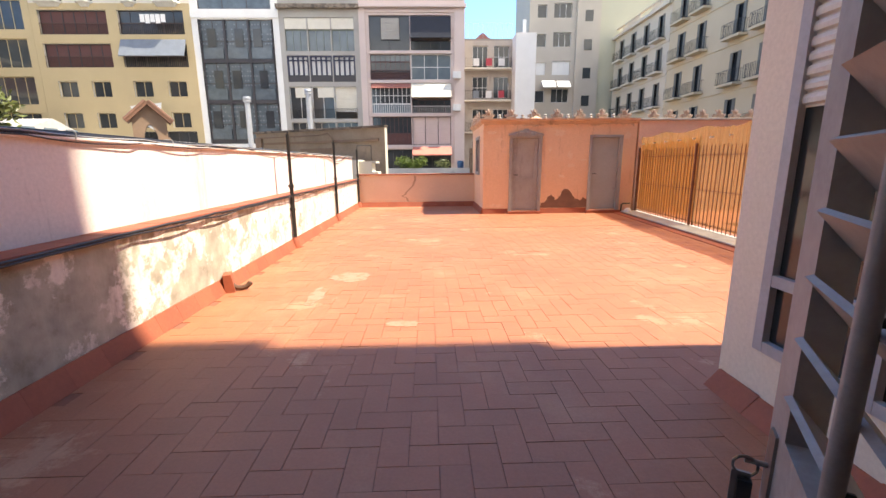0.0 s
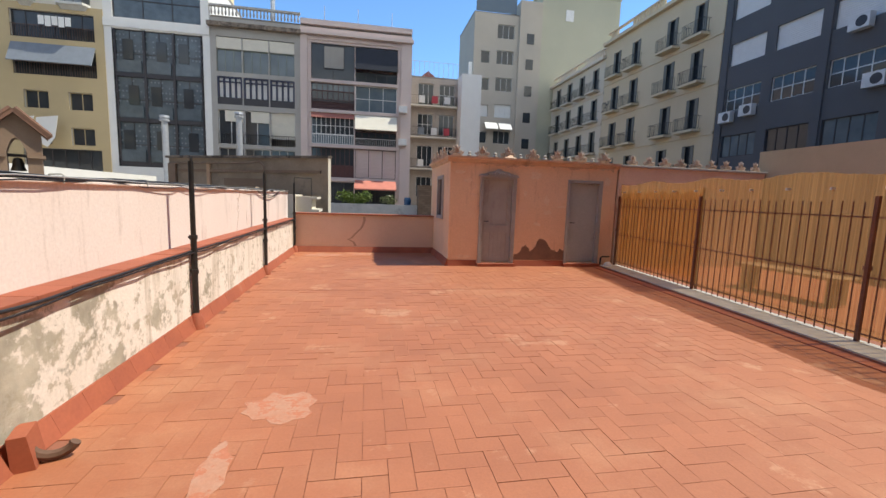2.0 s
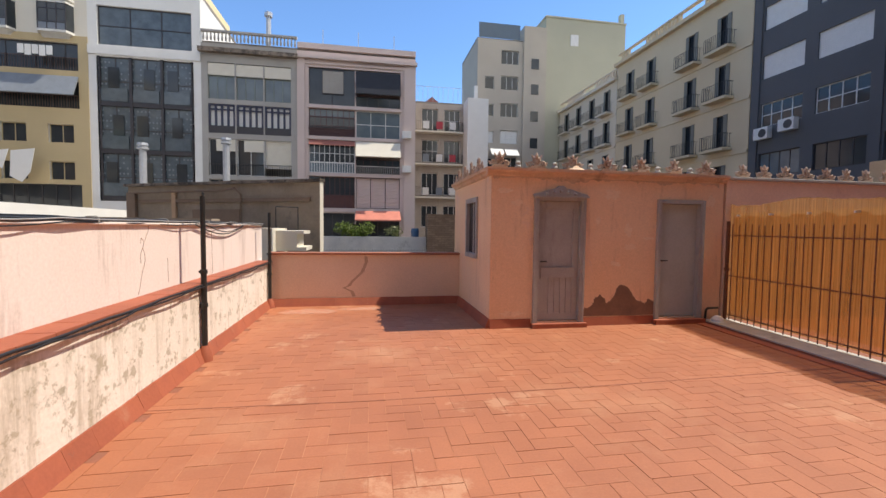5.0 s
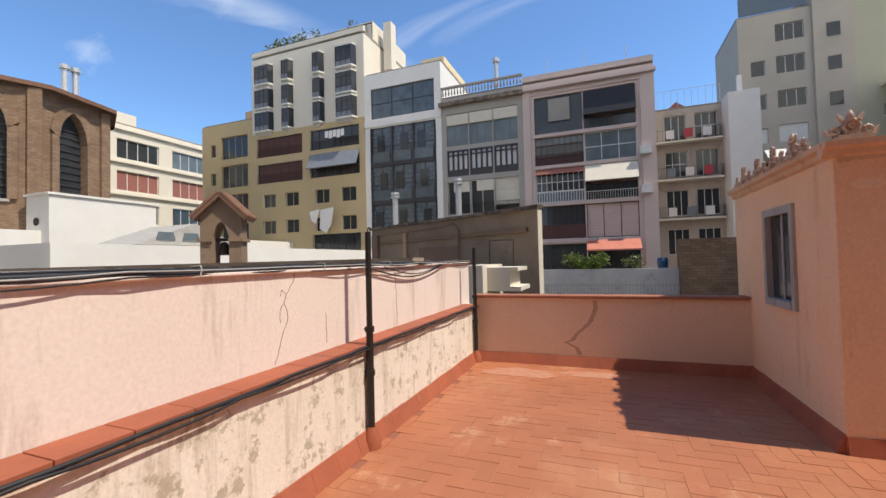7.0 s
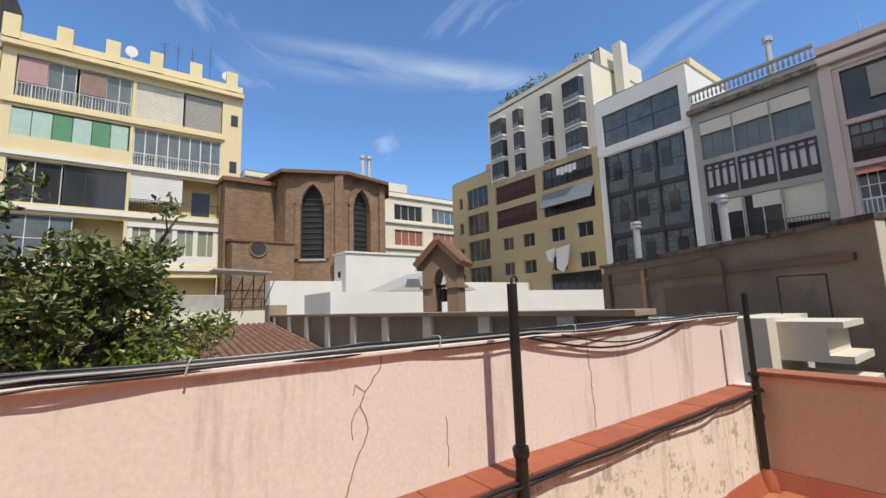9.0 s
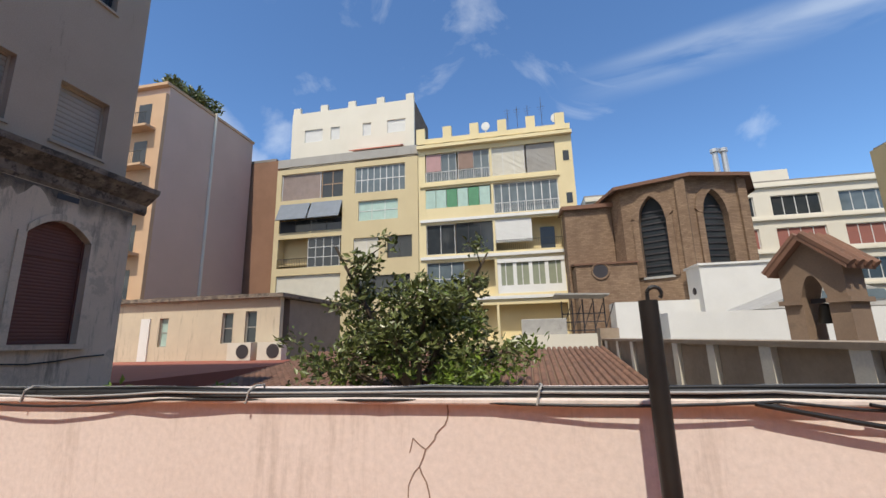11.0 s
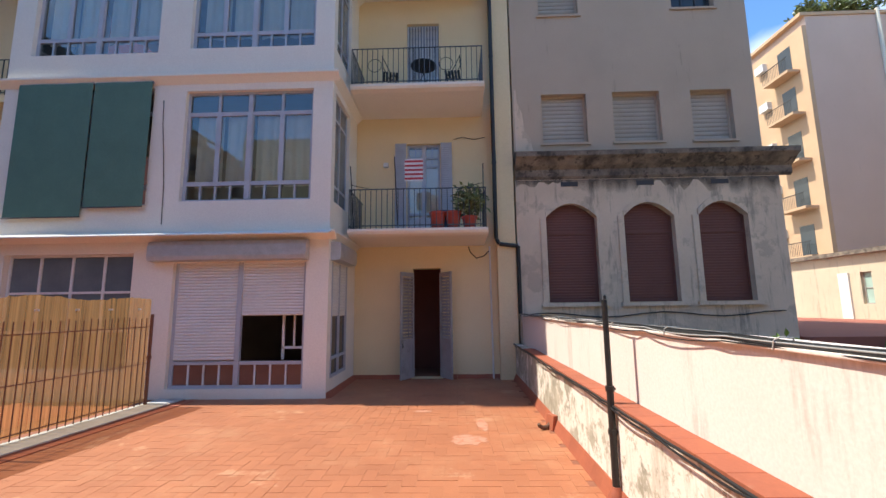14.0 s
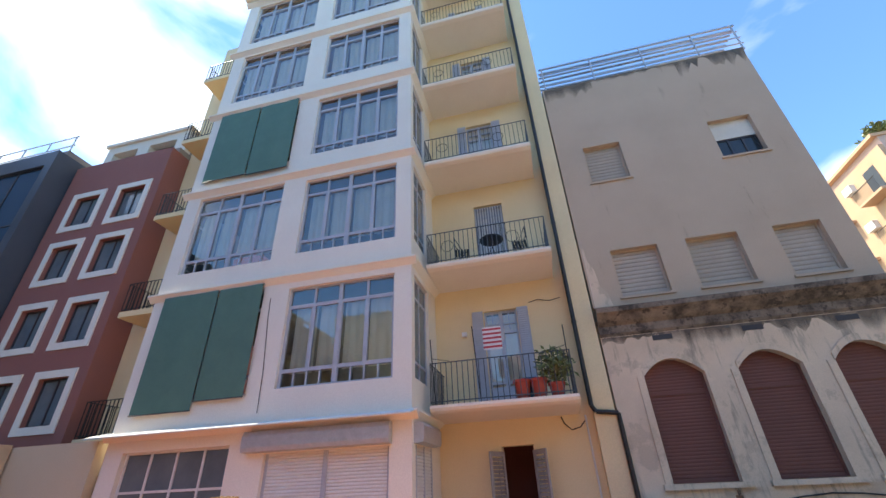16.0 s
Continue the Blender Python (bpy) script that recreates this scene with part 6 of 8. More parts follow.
# grey block with balustrade
m4, ua, ub = opposite(-13.1, -6.36)
cols3 = [(ua + 0.45, ua + 2.35), (ua + 2.45, ua + 4.35), (ua + 4.45, ua + 6.3)]
rows4 = [(10.9, 13.55), (8.4, 10.55), (5.3, 8.0), (2.6, 5.0)]
gr = block("apartment_building", "weathered grey apartment block with a roof balustrade", m4, ua, ub, -4.5, 14.9, 9, GREYB, [(a, b, c, d) for a, b in cols3 for c, d in rows4])
for i, (a, b) in enumerate(cols3):
    window_unit(gr, a, b, 10.9, 12.6, "glazed", paint("green_frame", (0.2, 0.23, 0.2), None, 0.6, 3) if i == 0 else bpy.data.materials["green_frame"], LGLASS, 3, 1)
    part("roller_blind", Geo().box(a, b, -0.12, -0.06, 12.65, 13.5), CLOTH, gr)
    window_unit(gr, a, b, 8.4, 10.55, "glazed", DFRAME, WHITE, 4, 1)
    part("lower_panel", Geo().box(a, b, -0.14, -0.04, 8.4, 8.95), DFRAME, gr)
    mull = Geo().box(a, b, -0.15, -0.05, 10.42, 10.55).box(a, b, -0.15, -0.06, 10.1, 10.2)
    for k in range(5):
        u = a + (b - a - 0.14) * k / 4
        mull.box(u, u + 0.14, -0.15, -0.045, 8.95, 10.42)
    part("mullions", mull, paint("navy_frame", (0.03, 0.035, 0.075), None, 0.5, 3) if i == 0 else bpy.data.materials["navy_frame"], gr)
    if i == 0:
        window_unit(gr, a, b, 5.9, 8.0, "roller", WFRAME, CLOTH, 1, 1)
    else:
        window_unit(gr, a, b, 5.3, 8.0, "glazed", WFRAME, DGLASS, 2, 1)
        part("roller_blind", Geo().box(a, b - 0.5, -0.12, -0.06, 7.1, 7.95), CLOTH, gr)
    slab_rail(gr, a, b, 5.3, IRON, 0.85)
    window_unit(gr, a, b, 2.6, 5.0, "glazed", GREYB, DGLASS, 3, 2)
part("cornice", Geo().box(ua - 0.1, ub + 0.1, 0, 0.4, 14.2, 14.5), GREYC, gr)
bal = Geo().box(ua, ub, -0.25, -0.0, 15.75, 15.9)
for i in range(26):
    u = ua + 0.15 + (ub - ua - 0.3) * i / 25
    bal.lathe((u, -0.12, 15.15), [(0.05, 0), (0.08, 0.2), (0.04, 0.4), (0.06, 0.6)], 6)
part("balustrade", bal, GREYB, gr)
part("chimney", Geo().rod((8.6, -1, 15), (8.6, -1, 17.6), 0.18, 8).rod((8.6, -1, 17.6), (8.6, -1, 17.9), 0.3, 8), ALU, gr)

# white block with dark glass curtain
m4, ua, ub = opposite(-20.4, -13.1)
hl = [(ua + 0.6, ub - 0.6, 14.2, 16.9), (ua + 0.6, ub - 0.6, 3.2, 13.4)]
gl = block("apartment_building", "white block with a dark blue-grey glass front", m4, ua, ub, -4.5, 18.2, 9, WHITE, hl)
DOTG = paint("speckled_glass", (0.13, 0.165, 0.19), (0.075, 0.095, 0.11), 0.15, 1.4, bump=0)
window_unit(gl, *hl[0], "glazed", DFRAME, DOTG, 3, 2)
window_unit(gl, *hl[1], "glazed", DFRAME, DOTG, 6, 6)
for i in range(3):
    z = 3.6 + 3.35 * i
    for j in range(3):
        u = ua + 0.8 + j * 2.05
        part("railing_panel", Geo().box(u, u + 1.85, -0.12, -0.06, z, z + 0.9), DOTG, gl)
        part("pane", Geo().box(u + 0.3 + 0.25 * ((i + j) % 3), u + 1.0 + 0.25 * ((i + j) % 3), -0.125, -0.1, z + 0.95, z + 2.4), DGLASS, gl)
part("skirt_band", Geo().box(ua, ub, 0, 0.1, 13.5, 14.1), WHITE, gl)
dots = Geo()
rd = random.Random(12)
for i in range(3):
    z = 3.6 + 3.35 * i
    part("floor_edge", Geo().box(ua + 0.6, ub - 0.6, -0.13, -0.03, z - 0.34, z - 0.04), DFRAME, gl)
    for k in range(24):
        u = ua + 0.75 + k * 0.25
        for q in range(5):
            if rd.random() < 0.62:
                dots.box(u, u + 0.11, -0.155, -0.14, z + 1.15 + 0.38 * q, z + 1.27 + 0.38 * q)
part("glass_dots", dots, GREYBL, gl, "pale dots printed on the glass", "stuff")
for j in range(4):
    u = ua + 0.6 + (ub - ua - 1.2) * j / 3
    part("mullion", Geo().box(u - 0.09, u + 0.09, -0.13, 0.0, 3.2, 13.4), DFRAME, gl)
part("roof_shed", Geo().box(ua + 0.4, ua + 2.6, -8, -2.0, 18.45, 19.6), YELB, gl)

# cream and ochre block
SILVER = paint("pale_bay_moulding", (0.70, 0.69, 0.65), None, 0.8, 3)


def glazed_bay(parent, u0, u1, z0, z1):
    """Small glazed oriel: splayed glass box between a moulded foot and head."""
    y, k = 0.5, 0.22
    foot, head = Geo(), Geo()
    for (za, ya, ins), (zb, yb, inb) in (((z0 - 0.42, 0.10, 0.18), (z0 - 0.16, y * 0.8, 0.04)), ((z0 - 0.16, y + 0.06, -0.04), (z0, y + 0.06, -0.04)), ((z1, y + 0.06, -0.04), (z1 + 0.12, y + 0.06, -0.04))):
        g4 = head if za >= z1 else foot
        n0 = len(g4.v)
        for z, yy, q in ((za, ya, ins), (zb, yb, inb)):
            g4.v += [(u0 + q, 0, z), (u0 + q + k, yy, z), (u1 - q - k, yy, z), (u1 - q, 0, z)]
        g4.f += [tuple(n0 + i for i in f) for f in ((0, 1, 5, 4)[::-1], (1, 2, 6, 5)[::-1], (2, 3, 7, 6)[::-1], (0, 1, 2, 3), (4, 5, 6, 7)[::-1])]
    bay = part("oriel", foot, SILVER, parent, "glazed oriel with pale mouldings")
    part("head", head, SILVER, bay)
    glass = Geo()
    pts = [(u0, 0.0), (u0 + k, y), (u1 - k, y), (u1, 0.0)]
    for (ua_, ya_), (ub_, yb_) in zip(pts, pts[1:]):
        glass.quad((ub_, yb_, z0), (ua_, ya_, z0), (ua_, ya_, z1), (ub_, yb_, z1))
    part("pane", glass, DGLASS, bay)
    n = 3 if u1 - u0 > 1.5 else 2
    bars = Geo()
    for i in range(n + 1):
        u = u0 + k + (u1 - u0 - 2 * k) * i / n
        bars.box(u - 0.035, u + 0.035, y - 0.02, y + 0.03, z0, z1)
    for z in (z0 + 0.55, z1 - 0.4):
        bars.box(u0 + k, u1 - k, y, y + 0.028, z - 0.03, z + 0.03)
    part("window_frame", bars, DFRAME, bay)
    part("lower_panel", Geo().box(u0 + k + 0.04, u1 - k - 0.04, y + 0.002, y + 0.02, z0, z0 + 0.45), GREYBL, bay)


m4, ua, ub = opposite(-33.5, -20.4)
H = []
for u, w in ((ua + 0.8, 2.1), (ua + 4.3, 1.15), (ua + 7.9, 1.2), (ua + 10.35, 2.1)):
    for z in (14.75, 17.0, 19.4):
        H.append((u, u + w, z, z + 1.8))
lowc = [(ua + 0.6, ua + 6.0), (ua + 6.9, ua + 12.5)]
for a, b in lowc:
    for z in (12.2, 9.6):
        H.append((a, b, z, z + 1.9))
for u in (ua + 1.0, ua + 3.9, ua + 7.4, ua + 10.2):
    for z in (7.2, 4.6):
        H.append((u, u + 1.6, z, z + 1.3))
H.append((ua + 0.6, ua + 5.8, 1.5, 4.3))
cb = block("apartment_building", "tall cream block, ochre on its lower floors, with balconies", m4, ua, ub, -4.5, 22.2, 10, CREAMB, H)
part("ochre_band", holed(Geo(), ua, ub, -4.5, 14.6, [h for h in H if h[2] < 14], 0.005, 0.05), OCHREB, cb, "ochre lower storeys")
for h in H:
    if h[2] > 14:
        glazed_bay(cb, h[0], h[1], h[2], h[3])
    elif h[1] - h[0] > 4:
        window_unit(cb, *h, "glazed", DFRAME, MAROON if h[0] > ua + 6 else DGLASS, 6, 1)
        slab_rail(cb, h[0], h[1], h[2], paint("brown_rail", (0.10, 0.055, 0.04), None, 0.7, 3) if "brown_rail" not in bpy.data.materials else bpy.data.materials["brown_rail"], 0.9)
    else:
        window_unit(cb, *h, "glazed", OCHREB, DGLASS, 2, 1)
part("awning", Geo().prism([(0.06, 11.7), (0.1, 11.8), (0.7, 10.4), (0.65, 10.35)], "x", ua + 0.6, ua + 6.0), GREYBL, cb, "grey-blue awning")
part("penthouse", Geo().box(ua + 0.2, ua + 4.0, -9, -2.0, 22.4, 24.4), CREAMB, cb)
part("chimney", Geo().box(ua - 1.2, ua - 0.4, -4, -3, 20, 24.6), CREAMB, cb)
part("parapet", Geo().box(ua, ub, -0.3, 0.0, 22.45, 22.9), CREAMB, cb)
rp = Geo()
for i in range(24):
    rp.box(ua + 0.55 * i, ua + 0.55 * i + 0.04, -1.6, -1.56, 22.5, 24.0)
rp.box(ua, ub, -1.6, -1.55, 23.9, 24.0)
part("roof_railing", rp, IRON, cb)
g = Geo()
rl = random.Random(17)
for i in range(10):
    leafy(g, (ua + 1 + rl.random() * 11.5, -0.6, 23.2 + rl.random() * 0.4), 0.6, 50, 0.3, rl)
part("roof_plants", g, LEAF, cb, "", "stuff")
lg = Geo()
for i in range(5):
    u = ua + 1.6 + 0.42 * i
    lg.box(u, u + 0.36, 0.9, 0.92, 12.9 - 0.1 * (i % 2), 13.5)
part("laundry", lg, WHITE, cb, "white washing on a line")
part("cloth", Geo().prism([(ua + 2.8, 6.6), (ua + 4.2, 6.4), (ua + 4.3, 4.7), (ua + 3.6, 4.3), (ua + 3.1, 5.0)], "y", 1.0, 0.97), WHITE, cb, "white bed sheet hung out to dry")
part("cloth", Geo().prism([(ua + 4.3, 6.5), (ua + 5.4, 6.3), (ua + 5.2, 5.5), (ua + 4.7, 5.2)], "y", 1.02, 0.99), WHITE, cb)
# narrow ochre block in the corner and the cream block behind the church
m4, ua, ub = opposite(-40.5, -33.55)
H = [(ua + 0.6, ua + 4.2, z, z + 2.3) for z in (3.6, 6.6, 9.6, 12.6)] + [(ua + 5.0, ua + 5.7, z, z + 1.3) for z in (4.0, 7.0, 10.0, 13.0)]
oc = block("apartment_building", "narrow ochre block with wide dark windows", m4, ua, ub, -4.5, 16.3, 8, OCHREB, H)
for h in H:
    window_unit(oc, *h, "glazed", OCHREB, DGLASS, 4 if h[1] - h[0] > 2 else 1, 1)
part("roof_hut", Geo().box(ua + 1, ua + 4, -6, -3, 16.5, 18.6), ORANGEB, oc)
m5 = pose(-48.0, 0, 0, 0, 0, -90)
H = [(u, u + 4.4, z, z + 2.1) for u in (-45.5, -39.5, -33.5, -27.5) for z in (3.2, 6.4, 9.8, 13.2)]
bk = block("apartment_building", "cream block with long strip windows behind the church", m5, -47.5, -17.0, -4.5, 16.8, 8, CREAMB, H)
for i, h in enumerate(H):
    window_unit(bk, *h, "glazed", WFRAME, REDB if i % 4 == 2 and h[2] < 10 else (DGLASS if i % 3 else LGLASS), 4, 1)
for z in (2.8, 6.0, 9.4, 12.8, 16.3):
    part("string_course", Geo().box(-47.5, -17, 0, 0.25, z - 0.1, z + 0.12), CREAMB, bk)
part("roof_shed", Geo().box(-38, -30, -6, -1.5, 17.05, 18.6), CREAMB, bk)
for u in (-32.5, -31.6):
    part("chimney", Geo().rod((u, -2, 17), (u, -2, 21.4), 0.3, 8).rod((u, -2, 21.4), (u, -2, 21.8), 0.45, 8), ALU, bk)

# small terraces and the white tower further back
m6 = pose(0, 46, 0, 0, 0, 180)
H = [(-7.9 + 2.2 * j, -6.3 + 2.2 * j, z, z + 2.1) for j in range(2) for z in (1.6, 4.8, 8.0, 11.0)]
sm = block("apartment_building", "shabby cream block with rear galleries and washing", m6, -8.3, -2.5, -4.5, 13.6, 8, paint("dirty_cream", (0.52, 0.45, 0.38), (0.4, 0.35, 0.3), 0.92, 0.8, stain=(0.22, 0.19, 0.16), stain_at=0.58, streak=True), H)
for i, h in enumerate(H):
    window_unit(sm, *h, "glazed", WFRAME, DGLASS, 3, 2 if i % 3 == 0 else 1)
for z in (4.4, 7.6, 10.7):
    b = part("balcony", Geo().box(-8.1, -2.9, 0, 0.8, z, z + 0.15), CREAMB, sm)
    railing(b, -8.05, -2.95, 0, 0.78, z + 0.15, z + 1.05, 0.18)
    for j in range(3):
        part("laundry", Geo().box(-7.3 + j * 1.3, -6.7 + j * 1.3, 0.85, 0.87, z + 0.3, z + 1.0), (WHITE, GREYBL, WHITE, REDST)[(j + int(z)) % 4], sm)
part("roof_hut", Geo().prism([(-6.4, 13.85), (-4.6, 13.85), (-4.6, 14.5), (-5.5, 15.2), (-6.4, 14.5)], "y", -5, -3), REDB, sm)
rp = Geo()
for i in range(12):
    rp.box(-8.2 + 0.5 * i, -8.17 + 0.5 * i, -0.2, -0.17, 13.85, 15.3)
rp.box(-8.2, -2.6, -0.2, -0.17, 15.27, 15.3)
part("railing", rp, ALU, sm)
tw = thing("white_tower", pose(0, 44, 0, 0, 0, 180), "plain white stair tower", "tower")
part("wall", Geo().box(-10.2, -8.2, -2.0, 0, -4.5, 13.8), WHITE, tw)
part("roof", Geo().box(-9.3, -9.0, -1, -0.7, 13.8, 15.2), WHITE, tw)

# tall block at the far corner
m6 = pose(0, 57, 0, 0, 0, 180)
H = [(-14.6, -13.4, z, z + 1.5) for z in (9, 12.4, 15.8, 19.2)] + [(-17.8, -15.5, z, z + 1.7) for z in (9, 12.4, 15.8, 19.2, 22.4)] + [(-20.0, -19.0, z, z + 1.2) for z in (9, 12.4, 15.8, 19.2, 22.4)]
tl = block("apartment_building", "tall stone-coloured block with white awnings", m6, -21.4, -12.4, -4.5, 25.3, 9, paint("stone_render", (0.52, 0.46, 0.38), (0.47, 0.41, 0.34), 0.9, 0.4), H)
for i, h in enumerate(H):
    window_unit(tl, *h, "glazed" if i % 4 != 1 else "roller", WFRAME, DGLASS if i % 4 != 1 else WHITE, 3 if h[1] - h[0] > 2 else 1, 1)
for u in (-17.8, -15.9):
    part("awning", Geo().prism([(0, 11.6), (0.1, 11.7), (1.0, 10.8), (1.0, 10.7)], "x", u, u + 1.7), WHITE, tl, "white awning")
part("glass_parapet", Geo().box(-18.0, -12.6, -0.3, -0.2, 25.6, 27.4), BLUEGL, tl)
part("side_wall", Geo().box(-21.4, -18.4, -8, 0.3, 25.3, 27.2).box(-21.4, -18.4, 0.0, 0.3, -4.5, 25.3), bpy.data.materials["stone_render"], tl)
for z in (8.5, 11.9, 15.3, 18.7, 21.9):
    part("window", Geo().box(-20.4, -19.4, 0.3, 0.34, z, z + 1.3), DGLASS, tl)
sg = thing("apartment_building", Matrix(), "blank sage-green party wall of a tall block", "building")
part("wall", Geo().box(21.4, 32.6, 57.0, 66.0, -4.5, 28.7), SAGEB, sg)
part("window", Geo().box(24.8, 25.9, 56.96, 57.0, 25.4, 26.8), WFRAME, sg)
part("chimney", Geo().box(32.0, 32.5, 57.2, 57.8, 28.7, 30.2), SAGEB, sg)
part("roof", Geo().box(21.3, 32.7, 56.9, 66.1, 28.7, 28.9), SAGEB, sg)

# beige balcony blocks (face -x, u = y)
m7 = pose(23.5, 0, 0, 0, 0, 90)


def balcony_block(u0, u1, z1, us, mat, label, zs, wdt):
    H = [(u, u + wdt, z, z + 2.35) for u in us for z in zs]
    b0 = block("apartment_building", label, m7, u0, u1, -4.5, z1, 9, mat, H)
    for i, h in enumerate(H):
        fr = window_unit(b0, *h, "glazed", DFRAME, DGLASS, 2, 1, -0.12)
        for s in (h[0] - 0.02, h[1] - 0.30):
            part("shutter", Geo().box(s, s + 0.32, 0.01, 0.05, h[2], h[3]), paint("green_grey_shutter", (0.20, 0.19, 0.16), None, 0.7, 2) if "green_grey_shutter" not in bpy.data.materials else bpy.data.materials["green_grey_shutter"], fr)
        bb = part("balcony", Geo().box(h[0] - 0.45, h[1] + 0.45, 0, 0.75, h[2] - 0.2, h[2] - 0.02), mat, b0)
        railing(bb, h[0] - 0.43, h[1] + 0.43, 0, 0.72, h[2] - 0.02, h[2] + 0.95, 0.16)
    for z in zs:
        part("string_course", Geo().box(u0, u1, 0, 0.08, z - 0.55, z - 0.35), mat, b0)
    part("cornice", Geo().box(u0 - 0.1, u1 + 0.1, 0, 0.4, z1 - 0.3, z1), mat, b0)
    par = Geo()
    n3 = int((u1 - u0) / 0.45)
    for i in range(n3):
        if (i // 5) % 3 != 2:
            par.box(u0 + 0.45 * i, u0 + 0.45 * i + 0.22, -0.3, -0.1, z1 + 0.25, z1 + 0.85)
    par.box(u0, u1, -0.32, -0.05, z1 + 0.85, z1 + 1.0)
    part("parapet", par, mat, b0)
    return b0


balcony_block(28.9, 44.0, 18.0, (30.6, 33.6, 38.3, 41.3), BEIGEB, "beige apartment house with iron balconies and shuttered doors", (0.3, 3.8, 7.3, 10.8, 14.2), 1.15)
balcony_block(44.05, 56.8, 16.8, (45.2, 48.2, 51.2, 54.2), paint("light_beige_render", (0.70, 0.61, 0.48), (0.65, 0.56, 0.44), 0.9, 0.4), "light beige apartment house with iron balconies", (0.3, 3.6, 7.0, 10.4, 13.6), 1.15)

# dark grey block (faces -x)
H = []
for u in (25.5, 22.2, 18.9, 15.6, 12.3, 9.0):
    for z in (2.1, 5.0, 8.1, 11.1, 14.1):
        H.append((u, u + 2.6, z, z + 1.45))
dk = block("apartment_building", "dark grey rendered block with white-framed strip windows", m7, 4.0, 28.85, -4.5, 18.5, 9, DARKB, H)
for i, h in enumerate(H):
    z = h[2]
    if z > 10:
        window_unit(dk, *h, "roller", WFRAME, SLATW, 1, 1, -0.1)
    elif z > 7:
        window_unit(dk, *h, "glazed", WFRAME, DGLASS, 4, 2, -0.1)
    else:
        window_unit(dk, *h, "glazed", DFRAME, LGLASS if i % 2 else DGLASS, 4, 1, -0.1)
for u, z in ((27.2, 7.3), (25.6, 7.5), (18.6, 7.6), (17.4, 10.4), (19.6, 10.6)):
    ac = part("air_conditioner", Geo().box(u, u + 0.95, 0.06, 0.42, z, z + 0.7), WFRAME, dk, "white air-conditioning unit")
    part("fan_grille", Geo().rod((u + 0.35, 0.42, z + 0.35), (u + 0.35, 0.43, z + 0.35), 0.26, 14), DFRAME, ac)
for u in (28.2, 21.6, 15.0):
    part("pier", Geo().box(u, u + 0.5, 0, 0.1, -4, 18.5), DARKB, dk)

# ---- yellow blocks (face +x, u = -y) ----
m8 = pose(-36, 0.25, 0, 0, 0, -90)
za = [(15.6, 18.3), (12.2, 14.9), (8.9, 11.6), (5.3, 8.2), (1.6, 4.4)]
R = (-12.9, -7.45)
L = (-7.25, -1.4)
H = [(a, b, c, d) for a, b in (R, L) for c, d in za]
yb = block("apartment_building", "bright yellow block with glazed galleries and a crenellated roof", m8, -14.3, -0.75, -4.5, 19.1, 9, YELB, H)
window_unit(yb, R[0] + 2.6, R[1], 15.6, 18.3, "roller", WFRAME, CLOTH, 3, 1)
window_unit(yb, R[0], R[0] + 2.5, 15.6, 18.3, "roller", DFRAME, GREYB, 1, 1)
window_unit(yb, *R, 12.2, 14.9, "glazed", WFRAME, LGLASS, 8, 1)
slab_rail(yb, *R, 12.2, WFRAME)
window_unit(yb, R[0] + 2.4, R[1], 9.6, 11.6, "roller", WFRAME, WHITE, 1, 1, -0.05)
part("inner_door", Geo().box(R[0] + 0.5, R[0] + 1.7, -1.3, -1.25, 8.9, 11.0), DGLASS, yb)
slab_rail(yb, *R, 8.9, IRON)
window_unit(yb, *R, 5.9, 8.0, "glazed", WFRAME, paint("sage_curtain", (0.30, 0.32, 0.22), (0.25, 0.27, 0.19), 0.5, 3), 8, 1)
part("lower_panel", Geo().box(*R, -0.2, -0.06, 5.3, 5.9).box(*R, -0.2, -0.02, 7.85, 8.2), WHITE, yb, "white gallery front")
for i in range(5):
    u = R[0] + (R[1] - R[0] - 0.3) * i / 4
    part("mullion", Geo().box(u, u + 0.3, -0.2, -0.1, 5.9, 7.85), WHITE, yb)
for i in range(2):
    s0 = L[0] + 0.05 + i * 2.95
    window_unit(yb, s0, s0 + 2.8, 15.6, 18.3, "glazed", WFRAME, LGLASS, 4, 1)
    part("roller_blind", Geo().box(s0 + 1.4, s0 + 2.75, -0.12, -0.05, 16.6, 18.2), (paint("pink_blind", (0.5, 0.3, 0.3), None, 0.8, 2) if i else paint("brown_blind", (0.3, 0.2, 0.16), None, 0.8, 2)), yb)
slab_rail(yb, *L, 15.6, WFRAME)
for i in range(6):
    s0 = L[0] + 0.1 + i * 0.97
    part("shutter", Geo().box(s0, s0 + 0.93, -0.14, -0.06, (12.9 if i in (1, 4) else 12.2) + 0.02, 14.8), (MINT, GREENS, MINT, GREENS, MINT, MINT)[i], yb)
part("lower_panel", Geo().box(*L, -0.2, -0.02, 12.2, 13.1), YELB, yb)
window_unit(yb, L[0], L[0] + 3.2, 8.9, 11.6, "glazed", DFRAME, DGLASS, 3, 1)
window_unit(yb, L[0] + 3.3, L[1], 8.9, 11.6, "glazed", WFRAME, DGLASS, 2, 1)
window_unit(yb, L[0] + 2.6, L[1], 5.3, 8.2, "glazed", WFRAME, LGLASS, 3, 2)
for z in (15.2, 11.9, 8.55, 4.95):
    part("string_course", Geo().box(-13.1, -0.9, 0, 0.15, z - 0.1, z + 0.15), WHITE if z < 12 else YELB, yb)
part("cornice", Geo().box(-14.35, -0.7, 0, 0.4, 18.75, 19.05), YELB, yb)
for i in range(6):
    u = -13.9 + 2.5 * i
    part("merlon", Geo().box(u, u + 0.8, -0.4, 0.0, 19.35, 20.9), YELB, yb)
